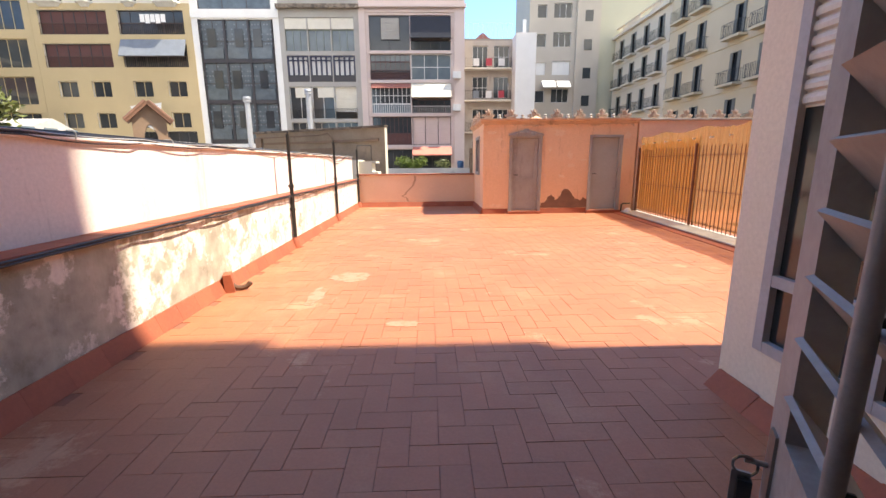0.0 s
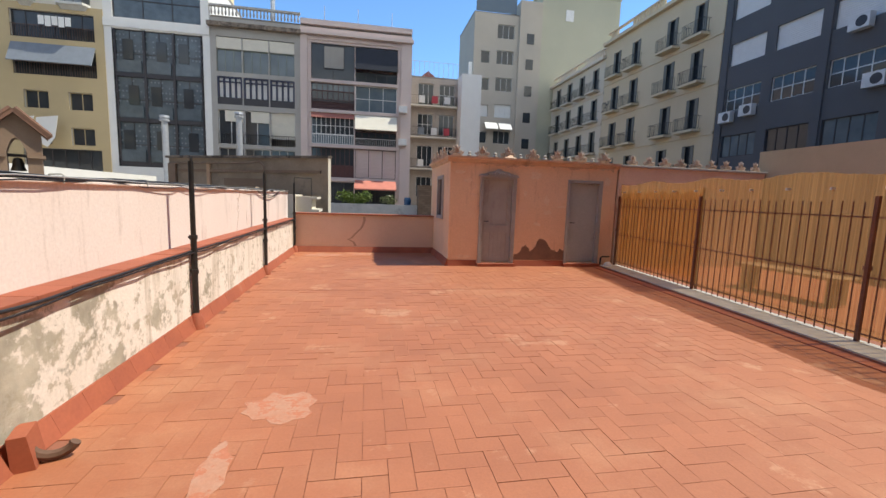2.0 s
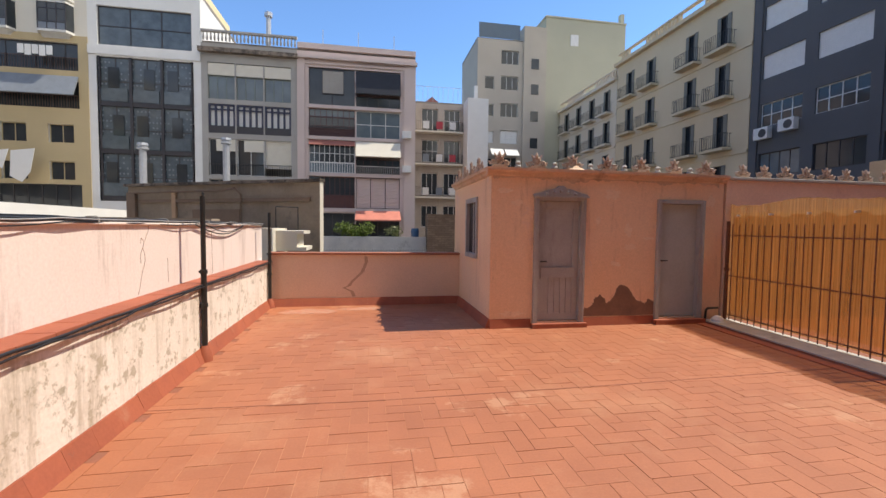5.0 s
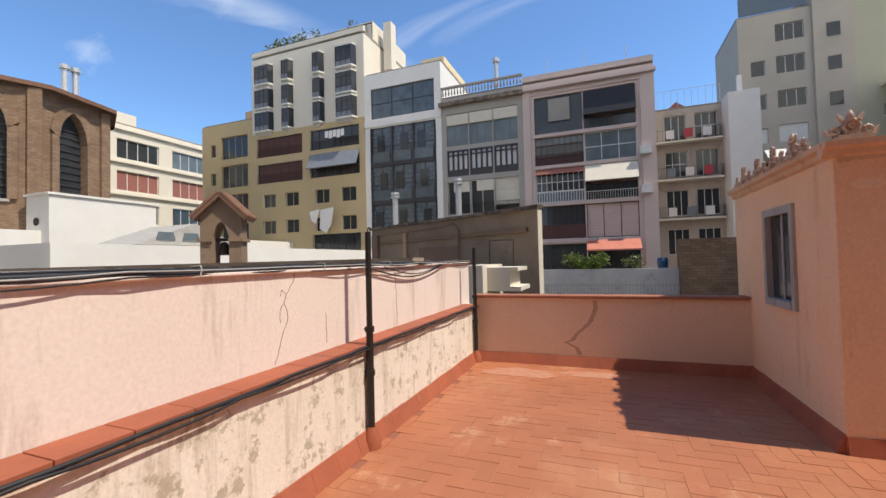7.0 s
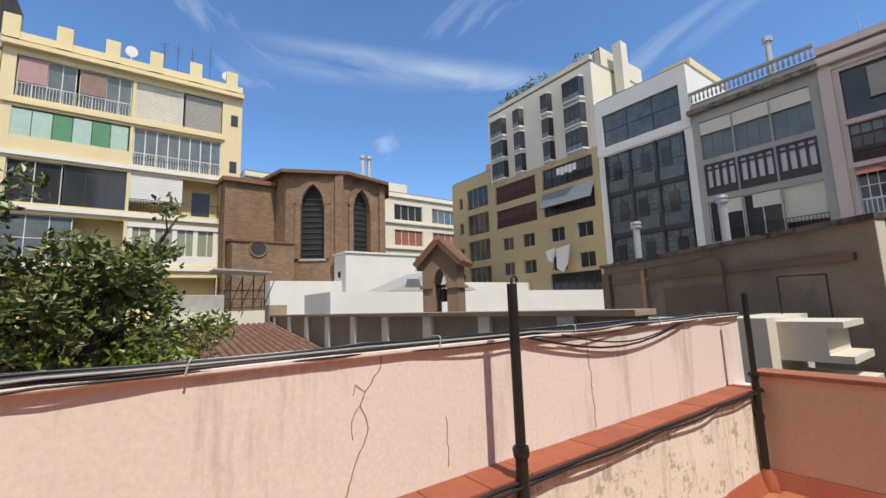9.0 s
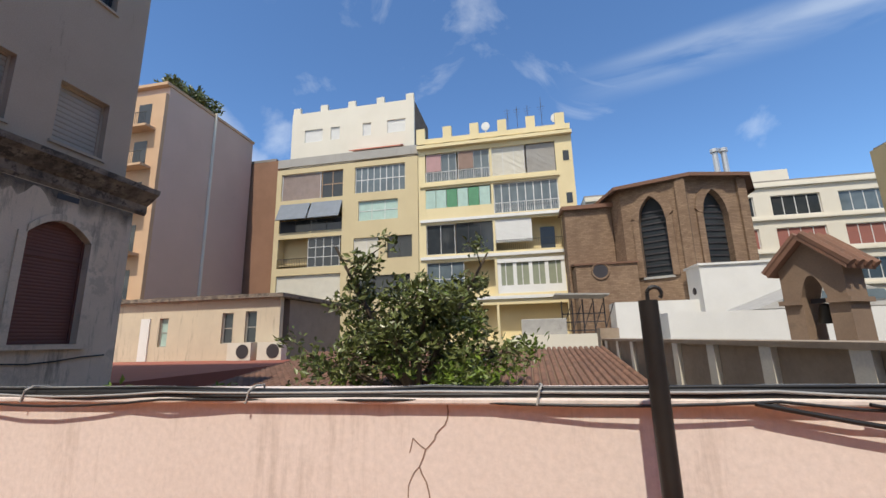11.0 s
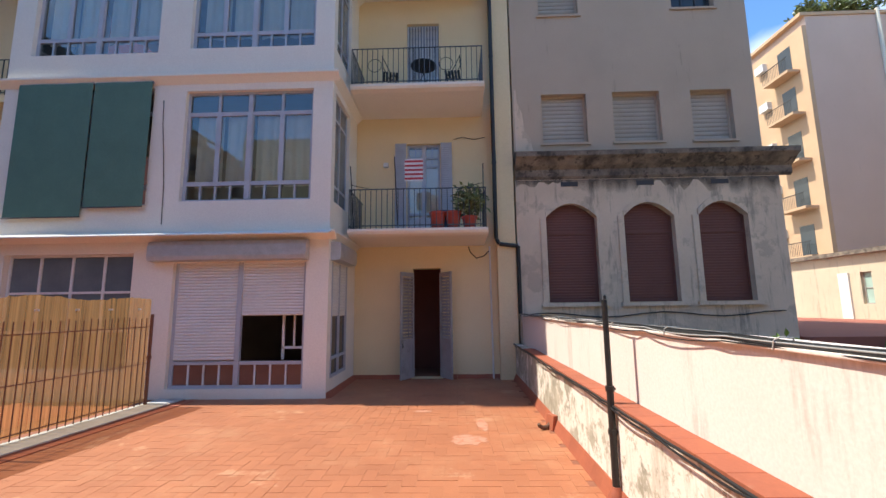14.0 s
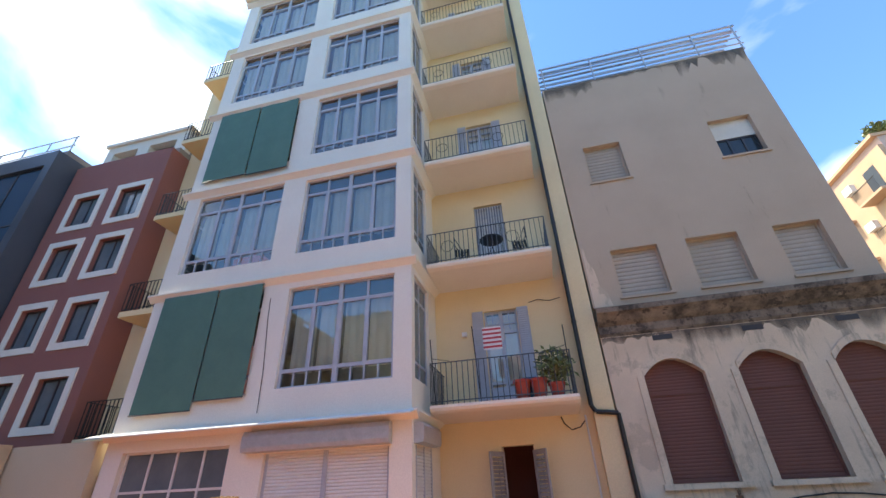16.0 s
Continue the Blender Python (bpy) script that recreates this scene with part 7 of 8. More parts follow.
part("parapet", Geo().box(-14.3, -0.75, -0.35, -0.05, 19.35, 19.85), YELB, yb)
for u in (-13.2, -7.0):
    dsh = part("satellite_dish", Geo().prism([(u + 0.38 * math.cos(q * 0.449), 20.75 + 0.42 * math.sin(q * 0.449)) for q in range(14)], "y", -0.66, -0.58).rod((u, -0.62, 20.3), (u, -0.62, 19.3), 0.05, 6), WFRAME, yb, "white satellite dish")
for u in (-12.2, -10.9, -9.9, -9.0):
    ae = Geo().rod((u, -3, 19.3), (u, -3, 23.6 + (u % 1.0)), 0.022, 5)
    for q in range(4):
        ae.rod((u - 0.12 - 0.07 * q, -3, 22.6 + 0.28 * q), (u + 0.12 + 0.07 * q, -3.15, 22.62 + 0.28 * q), 0.012, 4)
    part("aerial", ae, DFRAME, yb, "roof aerial")
for z in (5.8, 9.8, 12.6, 16.4):
    part("window", Geo().box(-14.0, -13.5, 0, 0.03, z, z + 0.9), DGLASS, yb)
# older ochre-yellow block to its side
A, B = (-0.4, 5.6), (6.6, 13.0)
za2 = [(15.1, 17.8), (11.9, 14.6), (8.5, 11.3), (5.4, 7.8)]
H = [(A[0] + 0.9, A[1] - 0.2, 15.2, 17.8), (A[0] + 1.6, A[1] - 0.6, 12.5, 14.4), (A[0] + 0.3, A[0] + 2.6, 8.9, 10.9), (A[0] + 3.4, A[1] - 0.2, 8.9, 10.9), (A[0] + 0.5, A[1] - 0.5, 5.4, 7.4)]
H += [(B[0], B[1], c, d) for c, d in za2]
yo = block("apartment_building", "ochre-yellow block with a cream attic and mixed galleries", m8, -0.7, 13.5, -4.5, 18.3, 9, paint("dull_yellow_render", (0.65, 0.54, 0.33), (0.60, 0.49, 0.30), 0.9, 0.5, stain=(0.42, 0.33, 0.2), stain_at=0.66, streak=True), H)
window_unit(yo, *H[0], "glazed", WFRAME, LGLASS, 8, 2)
window_unit(yo, *H[1], "glazed", WFRAME, MINT, 3, 2)
window_unit(yo, *H[2], "glazed", DFRAME, DGLASS, 2, 1)
window_unit(yo, *H[3], "roller", WFRAME, CLOTH, 2, 1)
window_unit(yo, *H[4], "glazed", DFRAME, DGLASS, 3, 1)
window_unit(yo, B[0] + 2.3, B[1], 15.1, 17.8, "roller", WFRAME, paint("taupe_blind", (0.38, 0.3, 0.27), None, 0.85, 2), 1, 1)
window_unit(yo, B[0], B[0] + 2.2, 15.1, 17.8, "glazed", ORANGEB, DGLASS, 2, 2)
window_unit(yo, B[0], B[1], 11.9, 13.1, "glazed", DFRAME, DGLASS, 4, 1)
for s0 in (B[0], B[0] + 3.25):
    part("awning", Geo().prism([(0.0, 14.6), (0.05, 14.7), (0.8, 13.0), (0.75, 12.95)], "x", s0, s0 + 3.1), GREYBL, yo, "grey striped awning")
window_unit(yo, B[0] + 0.2, B[0] + 3.4, 8.5, 11.3, "glazed", WFRAME, DGLASS, 4, 3)
slab_rail(yo, B[0] + 3.4, B[1], 8.5, IRON)
window_unit(yo, B[0], B[1], 5.4, 7.8, "roller", WFRAME, CLOTH, 1, 1)
part("attic", holed(Geo(), 0.1, 13.4, 18.55, 25.4, [(1.0, 2.9, 22.0, 23.4), (4.6, 5.5, 22.0, 23.4), (8.0, 9.0, 22.0, 23.4), (9.9, 11.9, 22.0, 23.4), (1.5, 6.2, 18.6, 20.0)], -2.2, -1.9), CREAMB, yo, "cream attic storey")
part("attic_body", Geo().box(0.1, 13.4, -8, -2.3, 18.55, 25.3), BRICK, yo)
for a, b in ((1.0, 2.9), (4.6, 5.5), (8.0, 9.0), (9.9, 11.9)):
    window_unit(yo, a, b, 22.0, 23.4, "roller", WFRAME, WHITE, 1, 1, -2.0)
for i in range(5):
    u = 0.15 + 3.1 * i
    part("merlon", Geo().box(u, u + 0.8, -2.3, -1.95, 25.4, 26.1), CREAMB, yo)
part("parapet", Geo().box(-0.7, 13.5, -0.25, 0.0, 18.55, 19.4), GREYB, yo)
part("awning", Geo().prism([(-1.9, 20.5), (-1.85, 20.6), (-0.9, 20.1), (-0.9, 20.0)], "x", 1.2, 6.5), SALMONA, yo, "faded red awning")

# ---- mauve blank wall and orange side (beyond the grey building) ----
mv = thing("apartment_building", Matrix(), "tall block with blank mauve party wall and orange balcony side", "building")
part("wall", Geo().box(-37.0, -26.6, -30.0, -17.0, -4.5, 22.1), MAUVEB, mv)
part("front", Geo().box(-26.6, -26.3, -30.0, -17.02, -4.5, 21.4), ORANGEB, mv)
part("roof", Geo().box(-37.1, -26.2, -30, -16.9, 22.1, 22.35), ORANGEB, mv)
part("drainpipe", Geo().rod((-31.6, -16.93, 4), (-31.6, -16.93, 22.5), 0.12, 8), CREAMB, mv)
for z in (5.0, 8.4, 11.8, 15.2, 18.4):
    for y in (-20.0, -24.5):
        b = part("balcony", Geo().box(-26.3, -25.4, y, y + 2.4, z - 0.18, z), ORANGEB, mv)
        w = part("window", Geo().box(-26.32, -26.28, y + 0.6, y + 1.8, z, z + 2.2), DGLASS, mv)
        rl2 = Geo()
        for i in range(16):
            rl2.box(-25.42, -25.40, y + 0.15 * i, y + 0.15 * i + 0.02, z, z + 0.95)
        rl2.box(-25.43, -25.39, y, y + 2.4, z + 0.92, z + 0.97)
        part("railing", rl2, IRON, mv)
    part("air_conditioner", Geo().box(-26.3, -25.95, -21.4, -20.5, z + 1.6, z + 2.2), WFRAME, mv)
g = Geo()
rl = random.Random(11)
for i in range(26):
    leafy(g, (-27 - rl.random() * 5.5, -17.6 - rl.random() * 1.5, 22.7 + rl.random() * 1.0), 0.7, 60, 0.42, rl)
rg = thing("roof_garden", Matrix(), "bushes overhanging the flat roof edge", "plants")
part("foliage", g, LEAF, rg, "", "stuff")
# render colour lowered, so the shade on this building is painted in
br = block("apartment_building", "brown-orange building in the shade behind", pose(0, -14, 0), -46, -37.2, -4.5, 20.0, 8, paint("shaded_brown_orange", (0.30, 0.16, 0.10), None, 0.9, 0.6), [(-40.5, -38.7, z, z + 1.7) for z in (6, 10, 14)])
for z in (6, 10, 14):
    window_unit(br, -40.5, -38.7, z, z + 1.7, "glazed", WFRAME, DGLASS, 2, 1)

# ---- low buildings and roofs beyond the wall ----
low = thing("low_building", pose(-20.6, 0, 0, 0, 0, -90), "low cream outbuilding with small windows and stained render", "building")
LH = [(4.95, 5.6, 1.8, 3.35), (3.6, 4.25, 1.8, 3.4), (8.85, 9.4, 1.7, 3.2)]
part("wall", holed(Geo(), 2.3, 16.0, -4.5, 4.05, LH, -0.3, 0), paint("stained_cream", (0.66, 0.56, 0.42), (0.58, 0.49, 0.37), 0.9, 0.8, stain=(0.3, 0.25, 0.2), stain_at=0.55, streak=True), low)
part("body", Geo().box(2.32, 16.0, -7, -0.9, -4.5, 4.0), INNER, low)
part("roof", Geo().box(2.0, 16.2, -7, 0.3, 4.05, 4.25), GREYC, low, "dark roof edge")
for h in LH:
    window_unit(low, *h, "glazed", GREYB, MINT if h[0] > 7 else DGLASS, 1, 2, -0.14)
for u in (1.75, 3.4):
    ac = thing("air_conditioner", pose(-20.5, -u, 0.98, 0, 0, -90), "white air-conditioning unit outside the low building", "air conditioner", "outdoor units")
    part("case", Geo().box(0, 1.3, 0, 0.5, 0, 0.85), CLOTH, ac)
    part("fan_grille", Geo().rod((0.45, 0.5, 0.42), (0.45, 0.52, 0.42), 0.34, 16), DFRAME, ac)
solid("low_door", Geo().box(-20.6, -20.52, -10.5, -9.95, 0.98, 3.2), WHITE, "narrow white door in the low building", "door")
solid("roof_red", Geo().box(-20.6, -9.8, -14.0, 0.6, 0.5, 0.97), ROOFR, "flat red-painted roof", "roof", "", "structure")
solid("roof_grey", Geo().box(-30, -3.4, -9.0, 40, -4.5, -0.3), ROOFG, "flat courtyard roofs", "roof", "", "structure")


def tile_roof(name, m2, w, l, label, nu, nv):
    """Pitched roof of half-round clay tiles, ridge along x."""
    r = thing(name, m2, label, "roof", "", "structure")
    base = Geo().box(0, w, 0, l, -0.12, 0)
    part("roof_deck", base, STONE, r)
    g3 = Geo()
    for i in range(nu):
        for j in range(nv):
            x, y = (i + 0.5) * w / nu, j * l / nv
            rr3, ln = w / nu * 0.46, l / nv * 1.12
            n0 = len(g3.v)
            for k in range(5):
                a = math.pi * k / 4
                g3.v.append((x - rr3 * math.cos(a), y, rr3 * 0.75 * math.sin(a) + 0.01))
                g3.v.append((x - rr3 * 0.85 * math.cos(a), y + ln, rr3 * 0.7 * math.sin(a) + 0.035))
            for k in range(4):
                g3.f.append((n0 + 2 * k, n0 + 2 * k + 2, n0 + 2 * k + 3, n0 + 2 * k + 1))
    part("roof_tiles", g3, RTILE, r, "", "stuff")
    return r


tile_roof("tiled_roof", pose(-10.4, 2.2, 0.72, 6.5, 0, 90), 10.1, 5.6, "old reddish clay tile roof beyond the wall", 60, 24)
solid("wall_yard", Geo().box(-22.0, -21.7, 9.2, 13.8, -0.4, 1.86), CREAMB, "pale garden wall behind the tree", "wall", "", "structure")
solid("planter_wall", Geo().box(-22.7, -22.02, 9.6, 11.7, -0.4, 2.6), CONC, "cement planter behind the garden wall", "planter", "", "structure", False, 0.03)
pg = thing("pergola", pose(-23.0, 11.6, -0.3), "dark metal pergola frame with a sloping cover", "pergola")
for i in range(5):
    part("pole", Geo().rod((0, i * 0.5, 0), (0, i * 0.5, 3.75 + 0.03 * i), 0.035, 6), DFRAME, pg)
    part("brace", Geo().rod((0, i * 0.5, 2.4), (0, i * 0.5 + 0.45, 3.6), 0.025, 5), DFRAME, pg)
for z in (2.3, 2.7, 3.1):
    part("rail", Geo().box(-0.03, 0.03, 0, 2.0, z, z + 0.05), DFRAME, pg)
part("cover", Geo().prism([(-0.3, 4.05), (2.2, 3.95), (2.2, 4.02), (-0.3, 4.13)], "x", -1.6, 0.6), CONC, pg)

# gallery wall that runs away from the terrace wall, with pale pilasters
gal = thing("gallery_wall", pose(-16.3, 12.35, 0, 0, 0, 2.7), "brown parapet wall with pale pilasters and a flat cap", "wall", "", "structure")
part("wall", Geo().box(0, 12.7, 0, 0.3, -0.4, 1.6), BROWNW, gal)
part("cap", Geo().box(-0.1, 12.75, -0.08, 0.40, 1.6, 1.665), BROWNW, gal)
part("terrace_slab", Geo().box(0.02, 12.68, 0.302, 2.1, -0.4, 1.5), CONC, gal)
for i in range(9):
    u = 11.75 - 1.42 * i
    part("pilaster", Geo().box(u, u + 0.24, -0.07, 0.0, -0.4, 1.6), CREAMB, gal)
part("end_pier", Geo().box(-0.5, -0.003, -0.1, 0.5, -0.4, 2.0), BROWNW, gal)

# bell-cote
bc = thing("bell_cote", pose(-9.95, 15.05, 0, 0, 0, 32), "small brown stone bell-cote with a tiled gable and a bell", "bell tower")
g = arched(Geo(), -0.48, 0.48, -0.4, 2.85, -0.19, 0.19, 1.35, 2.35, 2.72, -0.28, 0.28, False, 10)
part("wall", g, STONE, bc)
part("gable", Geo().prism([(-0.48, 2.85), (0.48, 2.85), (0.0, 3.32)], "y", -0.28, 0.28), STONE, bc)
part("impost", Geo().box(-0.54, -0.19, -0.34, 0.34, 2.22, 2.30).box(0.19, 0.54, -0.34, 0.34, 2.22, 2.30), STONE, bc)
for s in (-1, 1):
    rf = Geo().prism([(0.0, 3.34), (0.0, 3.44), (s * 0.62, 2.84), (s * 0.60, 2.75)], "y", -0.42, 0.42)
    side = part("roof_slope", rf, RTILE, bc)
    for k in range(4):
        y = -0.36 + 0.24 * k
        part("tile", Geo().rod((s * 0.03, y, 3.45), (s * 0.66, y, 2.83), 0.075, 7), RTILE, side)
bell = part("bell", Geo().lathe((0, 0, 1.88), [(0.16, 0.0), (0.15, 0.03), (0.12, 0.12), (0.11, 0.24), (0.08, 0.32), (0.02, 0.35)], 14), BRONZE, bc, "dark bronze bell", "", True)
part("yoke", Geo().box(-0.19, 0.19, -0.04, 0.04, 2.24, 2.32), DFRAME, bell)

# white roofs and box in front of the church
solid("wall_white_roof", Geo().box(-19.0, -16.0, 14.3, 36.0, -0.4, 2.42), WHITE, "long whitewashed parapet", "wall", "", "structure")
wb = thing("white_box_building", Matrix(), "whitewashed stair house on the roofs", "building")
part("wall", Geo().box(-30.0, -27.9, 19.9, 25.5, -0.4, 5.6), WHITE, wb)
part("roof", Geo().box(-30.1, -27.8, 19.8, 25.6, 5.6, 5.72), WHITE, wb)
part("window", Geo().rod((-29.0, 19.9, 4.2), (-29.0, 19.84, 4.2), 0.22, 10), DFRAME, wb)
sk = thing("skylight_roof", pose(-17.5, 17.6, 2.4), "low grey corrugated roof with skylights", "roof")
part("roof_slope", Geo().prism([(-0.2, 0.1), (4.8, 0.1), (2.3, 1.05)], "x", -2.5, 0.3), CONC, sk)
for i in range(3):
    part("skylight", Geo().prism([(0.6 + 1.1 * i, 0.3), (1.4 + 1.1 * i, 0.3), (1.3 + 1.1 * i, 0.62), (0.7 + 1.1 * i, 0.62)], "x", 0.3, 0.34), LGLASS, sk)

# ---- church apse in brick ----
ch_ = thing("church", Matrix(), "old brown brick church apse with tall pointed windows", "church")
cor = [(-38.3, 15.6), (-32.1, 17.0), (-30.3, 20.4), (-31.3, 24.4), (-34.8, 26.3), (-40.3, 26.6)]
CZ = 12.1
for i, (p, q) in enumerate(zip(cor, cor[1:])):
    p2, q2 = Vector((*p, 0)), Vector((*q, 0))
    d = q2 - p2
    w = d.length
    fm2 = Matrix.Translation(q2) @ Matrix.Rotation(math.atan2(-d.y, -d.x), 4, "Z")
    g = Geo()
    if i in (1, 2, 3):
        hw = 0.85
        arched(g, 0, w, -4.5, CZ, w / 2 - hw, w / 2 + hw, 5.5, 9.3, 11.1, -0.5, 0, True, 14)
        part_wall = part("wall", g, BRICK, ch_)
        sur = Geo()
        for (ua, za), (ub, zb) in zip(arch_line(w / 2 - hw, w / 2 + hw, 9.3, 11.1, True, 14), arch_line(w / 2 - hw, w / 2 + hw, 9.3, 11.1, True, 14)[1:]):
            uc = w / 2
            o1, o2 = uc + (ua - uc) * 1.55, uc + (ub - uc) * 1.55
            sur.prism([(ua, za), (ub, zb), (o2, zb + 0.45), (o1, za + 0.45)], "y", -0.02, 0.14)
        sur.box(w / 2 - hw - 0.4, w / 2 - hw, -0.02, 0.14, 5.5, 9.5).box(w / 2 + hw, w / 2 + hw + 0.4, -0.02, 0.14, 5.5, 9.5)
        sr = part("window_surround", sur, BRICK, ch_)
        part("pane", Geo().box(w / 2 - hw, w / 2 + hw, -0.42, -0.38, 5.5, 11.1), DGLASS, sr)
        bars = Geo()
        for z in [5.8 + 0.42 * k for k in range(11)]:
            bars.box(w / 2 - hw, w / 2 + hw, -0.36, -0.32, z, z + 0.1)
        part("louvre", bars, DFRAME, sr)
        part("sill", Geo().box(w / 2 - hw - 0.1, w / 2 + hw + 0.1, -0.3, 0.12, 5.35, 5.5), CONC, sr)
        part("buttress", Geo().box(-0.3, 0.3, -0.2, 0.18, -4.5, CZ - 0.3), BRICK, ch_)
    else:
        part("wall", g.box(0, w, -0.5, 0, -4.5, CZ), BRICK, ch_)
    M2 = fm2
    for o in ch_.children:
        if not o.get("set"):
            o.matrix_basis = M2
            o["set"] = 1
for o in ch_.children:
    del o["set"]
g = Geo()
top = [(-36.3, 21.0, CZ + 1.5)]
out = [(x + (0.5 if x > -36 else 0), y + (0.5 if y > 20 else -0.5), CZ) for x, y in cor]
for a, b in zip(out, out[1:]):
    g.quad(a, b, top[0])
    g.quad((a[0], a[1], a[2] - 0.25), (b[0], b[1], b[2] - 0.25), b, a)
part("roof", g, RTILE, ch_)
part("nave_wall", Geo().box(-41, -33.6, 13.2, 16.6, -4.5, 11.3), BRICK, ch_)
part("nave_roof", Geo().prism([(-41.2, 12.2), (-33.3, 11.2), (-33.3, 11.5), (-41.2, 12.6)], "y", 13.0, 16.8), RTILE, ch_)
part("chapel_wall", Geo().box(-33.6, -31.2, 13.4, 17.4, -4.5, 6.5), BRICK, ch_)
part("chapel_roof", Geo().prism([(-33.6, 6.8), (-31.1, 6.5), (-31.1, 6.62), (-33.6, 6.98)], "y", 13.3, 17.5), RTILE, ch_)
ro = part("round_window", Geo().rod((-31.3, 15.0, 6.0), (-31.14, 15.0, 6.0), 0.50, 18), DFRAME, ch_)
ring = Geo()
for i in range(18):
    p, q = 2 * math.pi * i / 18, 2 * math.pi * (i + 1) / 18
    ring.rod((-31.18, 15.0 + 0.55 * math.cos(p), 6.05 + 0.55 * math.sin(p)), (-31.18, 15.0 + 0.55 * math.cos(q), 6.05 + 0.55 * math.sin(q)), 0.08, 6)
part("surround", ring, BRICK, ro)
solid("church_low_wall", Geo().box(-30.5, -28.6, 15.2, 40.0, -0.4, 3.7), WHITE, "white low wall at the foot of the church", "wall", "", "structure")

# ---- brown wall and roofs behind the nook ----
bw = thing("brown_outbuilding", pose(-2.14, 16.34, 0, 0, 0, 152), "brown rough-rendered outbuilding with pipes on its wall", "building")
part("wall", Geo().box(0, 6.9, -0.10, 0, -4.5, 2.70), BROWNW, bw)
part("cap", Geo().box(-0.03, 7.0, -0.14, 0.08, 2.70, 2.78), GREYC, bw)
part("white_edge", Geo().box(-0.012, 0.0, -0.1, 0.05, -2, 2.7), CREAMB, bw)
part("blocked_window", Geo().box(2.6, 4.3, 0.0, 0.03, 1.2, 2.0), STONE, bw)
part("pilaster", Geo().box(6.5, 6.85, 0.0, 0.1, -0.4, 2.5), STONE, bw)
part("pilaster", Geo().box(4.9, 5.05, 0.0, 0.07, -0.4, 2.55), ORANGEB, bw)
part("pipe", Geo().path([(6.8, 0.08, 2.5), (3.2, 0.08, 2.52), (2.7, 0.08, 2.58), (2.5, 0.08, 2.4), (2.5, 0.08, 0.6)], 0.026, 8), STONE, bw, "", "", True)
part("beam", Geo().box(0.3, 6.4, 0.0, 0.06, 2.2, 2.3), STONE, bw)
fb_ = thing("antenna_frame", pose(-3.15, 15.9, 0), "small black iron frame on the outhouse roof", "frame")
part("tube", Geo().path([(0, 0, 1.3), (0, 0, 2.02), (0.5, 0.1, 2.02), (0.5, 0.1, 1.3)], 0.012, 6), IRON, fb_)
for x, z in ((-12.4, 5.7), (-8.4, 6.15)):
    vp = thing("vent_pipe", pose(x, 29.2, -0.3), "metal vent pipe with a cowl on the roof", "vent pipe", "vents")
    part("tube", Geo().rod((0, 0, 0), (0, 0, z + 0.3), 0.17, 10), ALU, vp)
    part("cowl", Geo().lathe((0, 0, z), [(0.26, 0), (0.26, 0.1), (0.18, 0.14), (0.26, 0.2), (0.24, 0.32)], 10), ALU, vp)
ww = thing("cream_outhouse", Matrix(), "small cream outhouse with stone corbels", "building")
part("wall", Geo().box(-3.45, -2.95, 14.6, 16.2, -4.5, 1.5), CREAMB, ww)
part("corbel", Geo().box(-2.95, -2.3, 14.9, 15.9, 1.0, 1.08).box(-2.95, -2.5, 14.9, 15.9, 1.08, 1.38).box(-2.95, -2.35, 14.9, 15.9, 1.38, 1.45).box(-2.95, -2.25, 14.9, 15.9, 0.72, 0.8), CREAMB, ww)
part("pier", Geo().box(-2.9, -2.7, 15.0, 15.3, -2, 0.72).box(-2.55, -2.4, 15.0, 15.3, -2, 0.72), STONE, ww)
gw = thing("garden_wall", pose(0, 5, 0), "peeling white parapet with an iron railing and flower boxes", "wall", "", "structure")
part("wall", Geo().box(-3.6, 2.05, 22.0, 22.3, -4.5, 1.05), paint("peeling_white", (0.66, 0.64, 0.60), (0.52, 0.51, 0.49), 0.9, 2, stain=(0.25, 0.24, 0.23), stain_at=0.56), gw)
gr3 = Geo()
for i in range(40):
    gr3.box(-3.55 + 0.14 * i, -3.53 + 0.14 * i, 21.4, 21.42, -1.2, 0.45)
for z in (-0.2, 0.36):
    gr3.box(-3.6, 2.0, 21.4, 21.43, z, z + 0.03)
part("railing", gr3, CONC, gw)
for x in (-2.9, -0.9, 0.9):
    part("vent_hole", Geo().box(x, x + 0.3, 21.97, 22.0, -0.2, -0.05), DFRAME, gw)
g = Geo()
rl = random.Random(21)
for x in (-2.3, -2.0, -1.65, -1.3, -1.0):
    leafy(g, (x, 27.3, 1.35 + 0.12 * math.sin(x * 5)), 0.36, 220, 0.15, rl)
gp = thing("flower_box_plant", Matrix(), "bright yellow-green shrub on the parapet", "plant")
part("foliage", g, LEAFY, gp, "", "stuff")
g = Geo()
for x in (0.2, 0.5):
    leafy(g, (x, 27.3, 1.3), 0.32, 120, 0.13, rl)
gp = thing("flower_box_plant", Matrix(), "dull green shrub on the parapet", "plant")
part("foliage", g, LEAF, gp, "", "stuff")
solid("blue_barrel", Geo().lathe((1.5, 27.4, 1.05), [(0.2, 0), (0.22, 0.3), (0.18, 0.45)], 10), BLUEP, "dark blue barrel on the parapet", "barrel")
bk2 = thing("brick_wall_piece", pose(0, 5, 0), "rough brown brick wall beside the parapet", "wall", "", "structure")
part("wall", Geo().box(2.06, 6.5, 21.6, 22.4, -4.5, 2.25), BRICK, bk2)
part("pier", Geo().box(4.6, 5.0, 21.4, 21.6, -2, 2.55), BRICK, bk2)

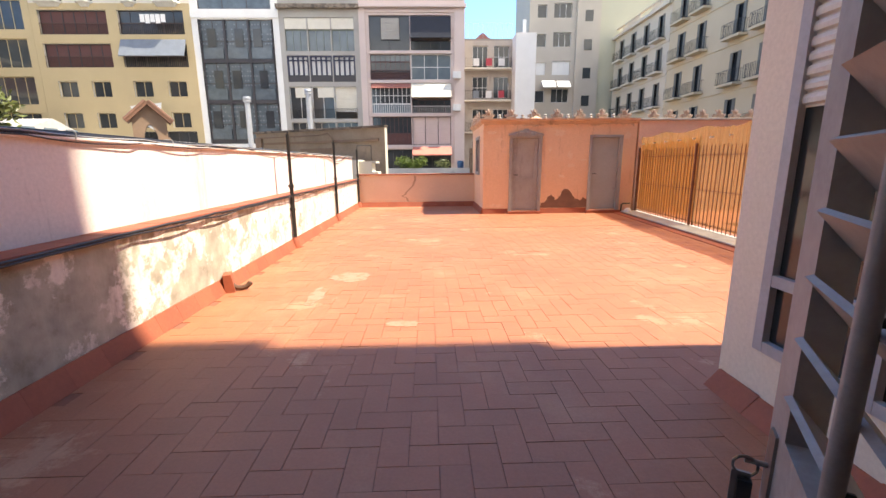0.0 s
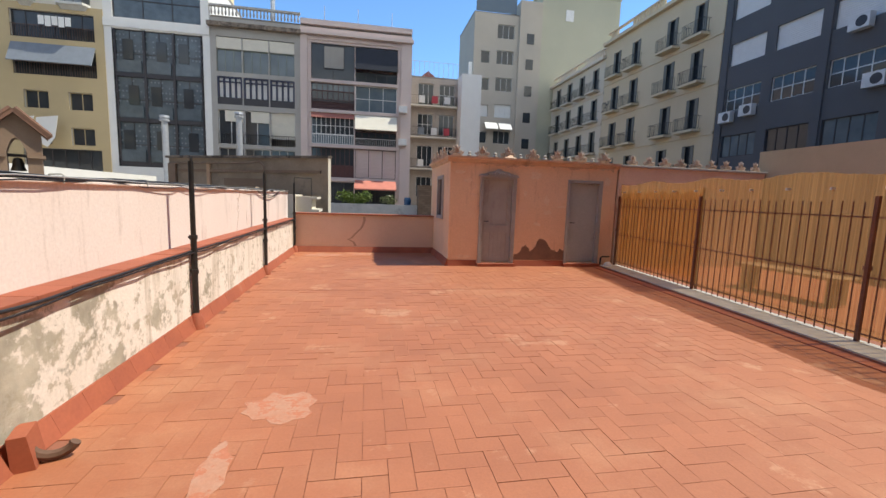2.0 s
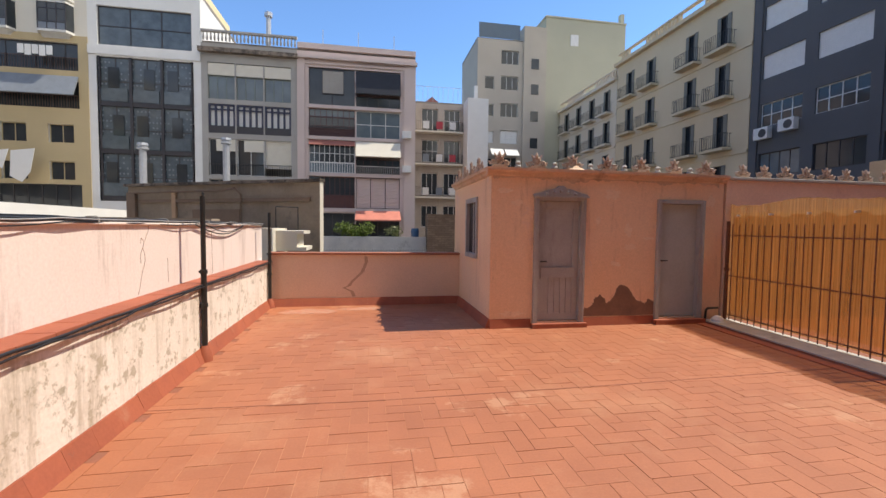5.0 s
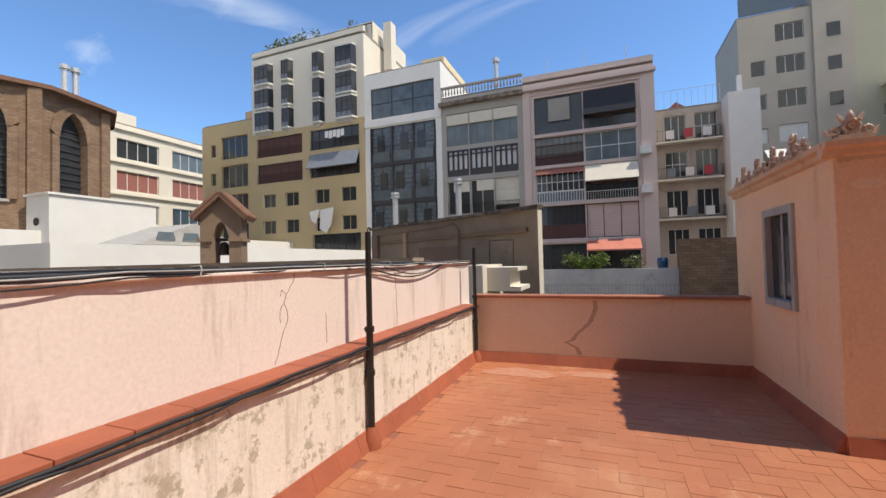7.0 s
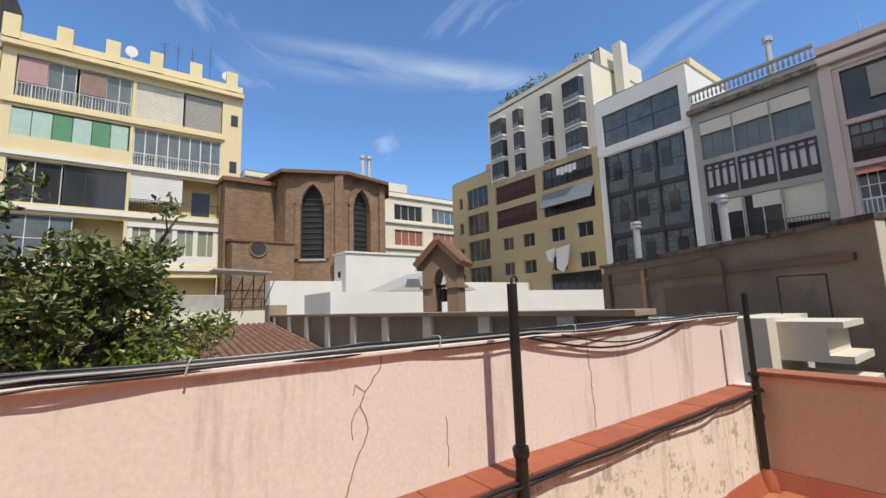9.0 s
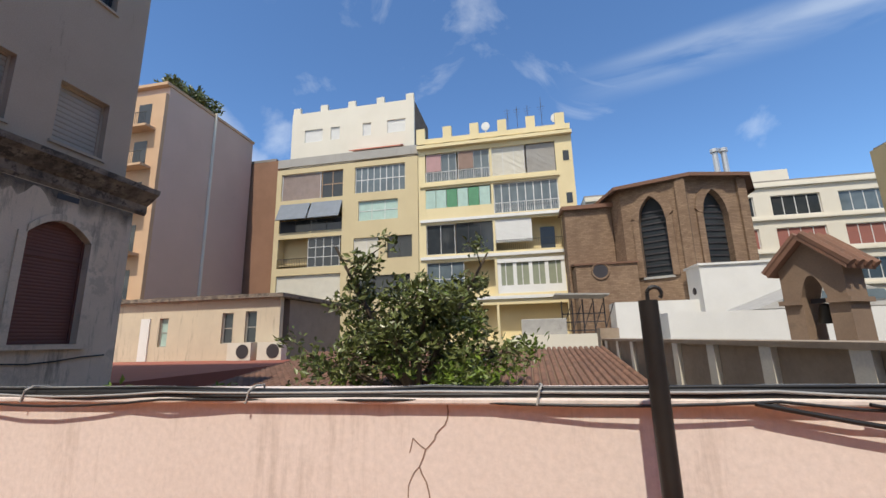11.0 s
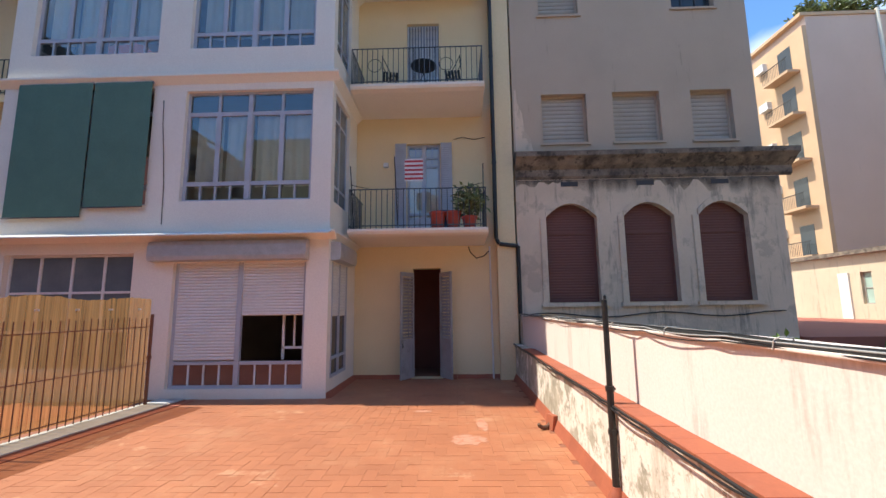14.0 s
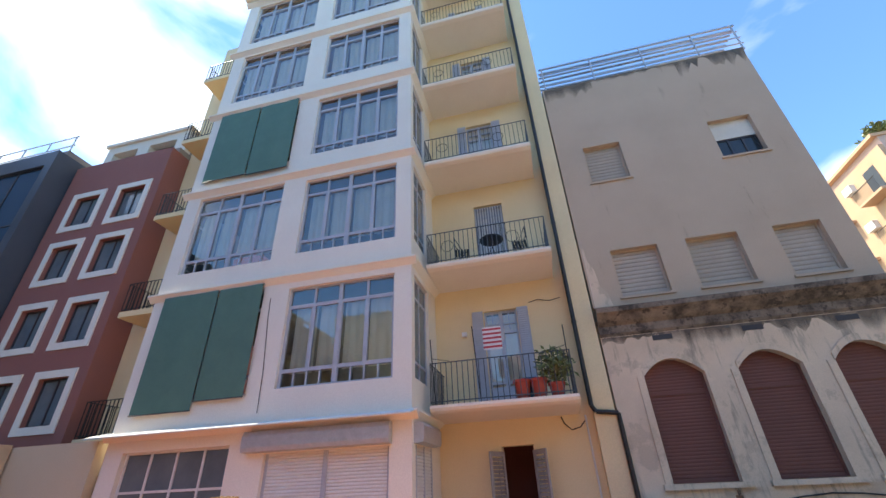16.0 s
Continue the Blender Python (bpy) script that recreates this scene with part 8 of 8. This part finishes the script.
# ---- tree beyond the wall ----
tree = thing("tree", pose(-9.55, 7.65, -0.3), "broad evergreen tree with large glossy leaves", "tree")
rl = random.Random(33)
tg, lf, young = Geo(), Geo(), Geo()
tg.rod((0, 0, -0.2), (0.05, 0.1, 1.1), 0.2, 9, 0.15)
for i in range(15):
    a = i * 2.4
    rad = rl.uniform(0.8, 1.9)
    tip = Vector((rad * 0.85 * math.cos(a), rad * 1.28 * math.sin(a), rl.uniform(1.6, 3.25)))
    if i == 3:
        tip = Vector((0.9, -1.25, 3.85))
    if i == 5:
        tip = Vector((-0.8, 1.5, 3.9))
    mid = Vector((tip.x * 0.45, tip.y * 0.45, 1.0 + (tip.z - 1) * 0.45))
    tg.rod((0.05, 0.1, 0.9), mid, 0.09, 7, 0.055)
    tg.rod(mid, tip, 0.055, 6, 0.02)
    for j in range(9):
        f = rl.uniform(0.25, 1.0)
        p = mid.lerp(tip, f) + Vector((rl.gauss(0, 0.3), rl.gauss(0, 0.3), rl.gauss(0, 0.22)))
        tg.rod(mid.lerp(tip, f * 0.9), p, 0.018, 5, 0.008)
        leafy(lf if rl.random() < 0.86 else young, p, 0.27, 50, 0.155, rl, 0.8)
for i in range(40):
    a = rl.uniform(0, 6.28)
    p = Vector((1.7 * math.cos(a) * rl.uniform(0.4, 1), 2.3 * math.sin(a) * rl.uniform(0.4, 1), rl.uniform(0.6, 1.8)))
    leafy(lf if i % 2 else young, p, 0.36, 60, 0.15, rl)
for i in range(11):
    a = i * 2.1
    foot = Vector((rl.uniform(0.3, 1.2) * math.cos(a), rl.uniform(0.4, 1.6) * math.sin(a), 2.2))
    for k in range(5):
        leafy(lf, foot + Vector((rl.gauss(0, 0.04), rl.gauss(0, 0.05), 0.22 * k)), 0.13, 13, 0.15, rl)
part("trunk", tg, BARK, tree)
part("crown", lf, LEAF, tree, "", "stuff")
part("young_leaves", young, LEAFY, tree, "bright yellow-green lower foliage", "stuff")
sh2 = thing("shrub", pose(-6.5, 6.0, 0.7), "low sprig of bright leaves above the wall", "plant")
g = Geo()
leafy(g, (0, 0, 0.3), 0.3, 70, 0.14, rl)
leafy(g, (0.2, -1.6, 0.35), 0.25, 50, 0.14, rl)
part("foliage", g, LEAFY, sh2, "", "stuff")
for dx, dy in ((0.0, 0.0), (0.2, -1.6)):
    part("stem", Geo().rod((dx, dy, -1.05), (dx + 0.03, dy + 0.02, 0.3), 0.018, 6, 0.008), BARK, sh2)

# ---- floor tiles in herringbone ----
TW, TL, TH = 0.1455, 0.291, 0.012


def tile_mesh(w, h):
    g3 = Geo().box(0.0018, w - 0.0018, 0.0018, h - 0.0018, -TH, 0.0)
    g3.f = g3.f[1:]
    return g3.mesh("tile", TILE)


flat_tile, up_tile = tile_mesh(TL, TW), tile_mesh(TW, TL)
rest = Geo()
rt = random.Random(7)
X0, Y0 = WX, 0.15
singles = 0
for i in range(0, 56):
    for j in range(-4, 96):
        s = (i - j) % 4
        if s not in (0, 3):
            continue
        w, h = (TL, TW) if s == 0 else (TW, TL)
        x, y = X0 + i * TW, Y0 + j * TW
        cx, cy = x + w / 2, y + h / 2
        if not (WX < cx < 4.45 + (cy - 3) * 0.073 and 0.19 < cy < NY) or (cx > BX0 and cy < BY) or (cx > HX0 and cy > HY0):
            continue
        dz = rt.uniform(-0.0012, 0.0012)
        if -1.9 < cx < 1.25 and cy < 4.5 and singles < 300:
            ob = new("tile", flat_tile if s == 0 else up_tile)
            ob.parent = floor
            ob.matrix_basis = pose(x, y, dz, rt.uniform(-0.12, 0.12), rt.uniform(-0.12, 0.12))
            singles += 1
        else:
            k = len(rest.f)
            e = 0.001 if cy < 5.5 else 0.0024
            rest.box(x + e, x + w - e, y + e, y + h - e, -TH, dz)
            del rest.f[k]
part("floor_tiles", rest, TILE, floor, "", "stuff")
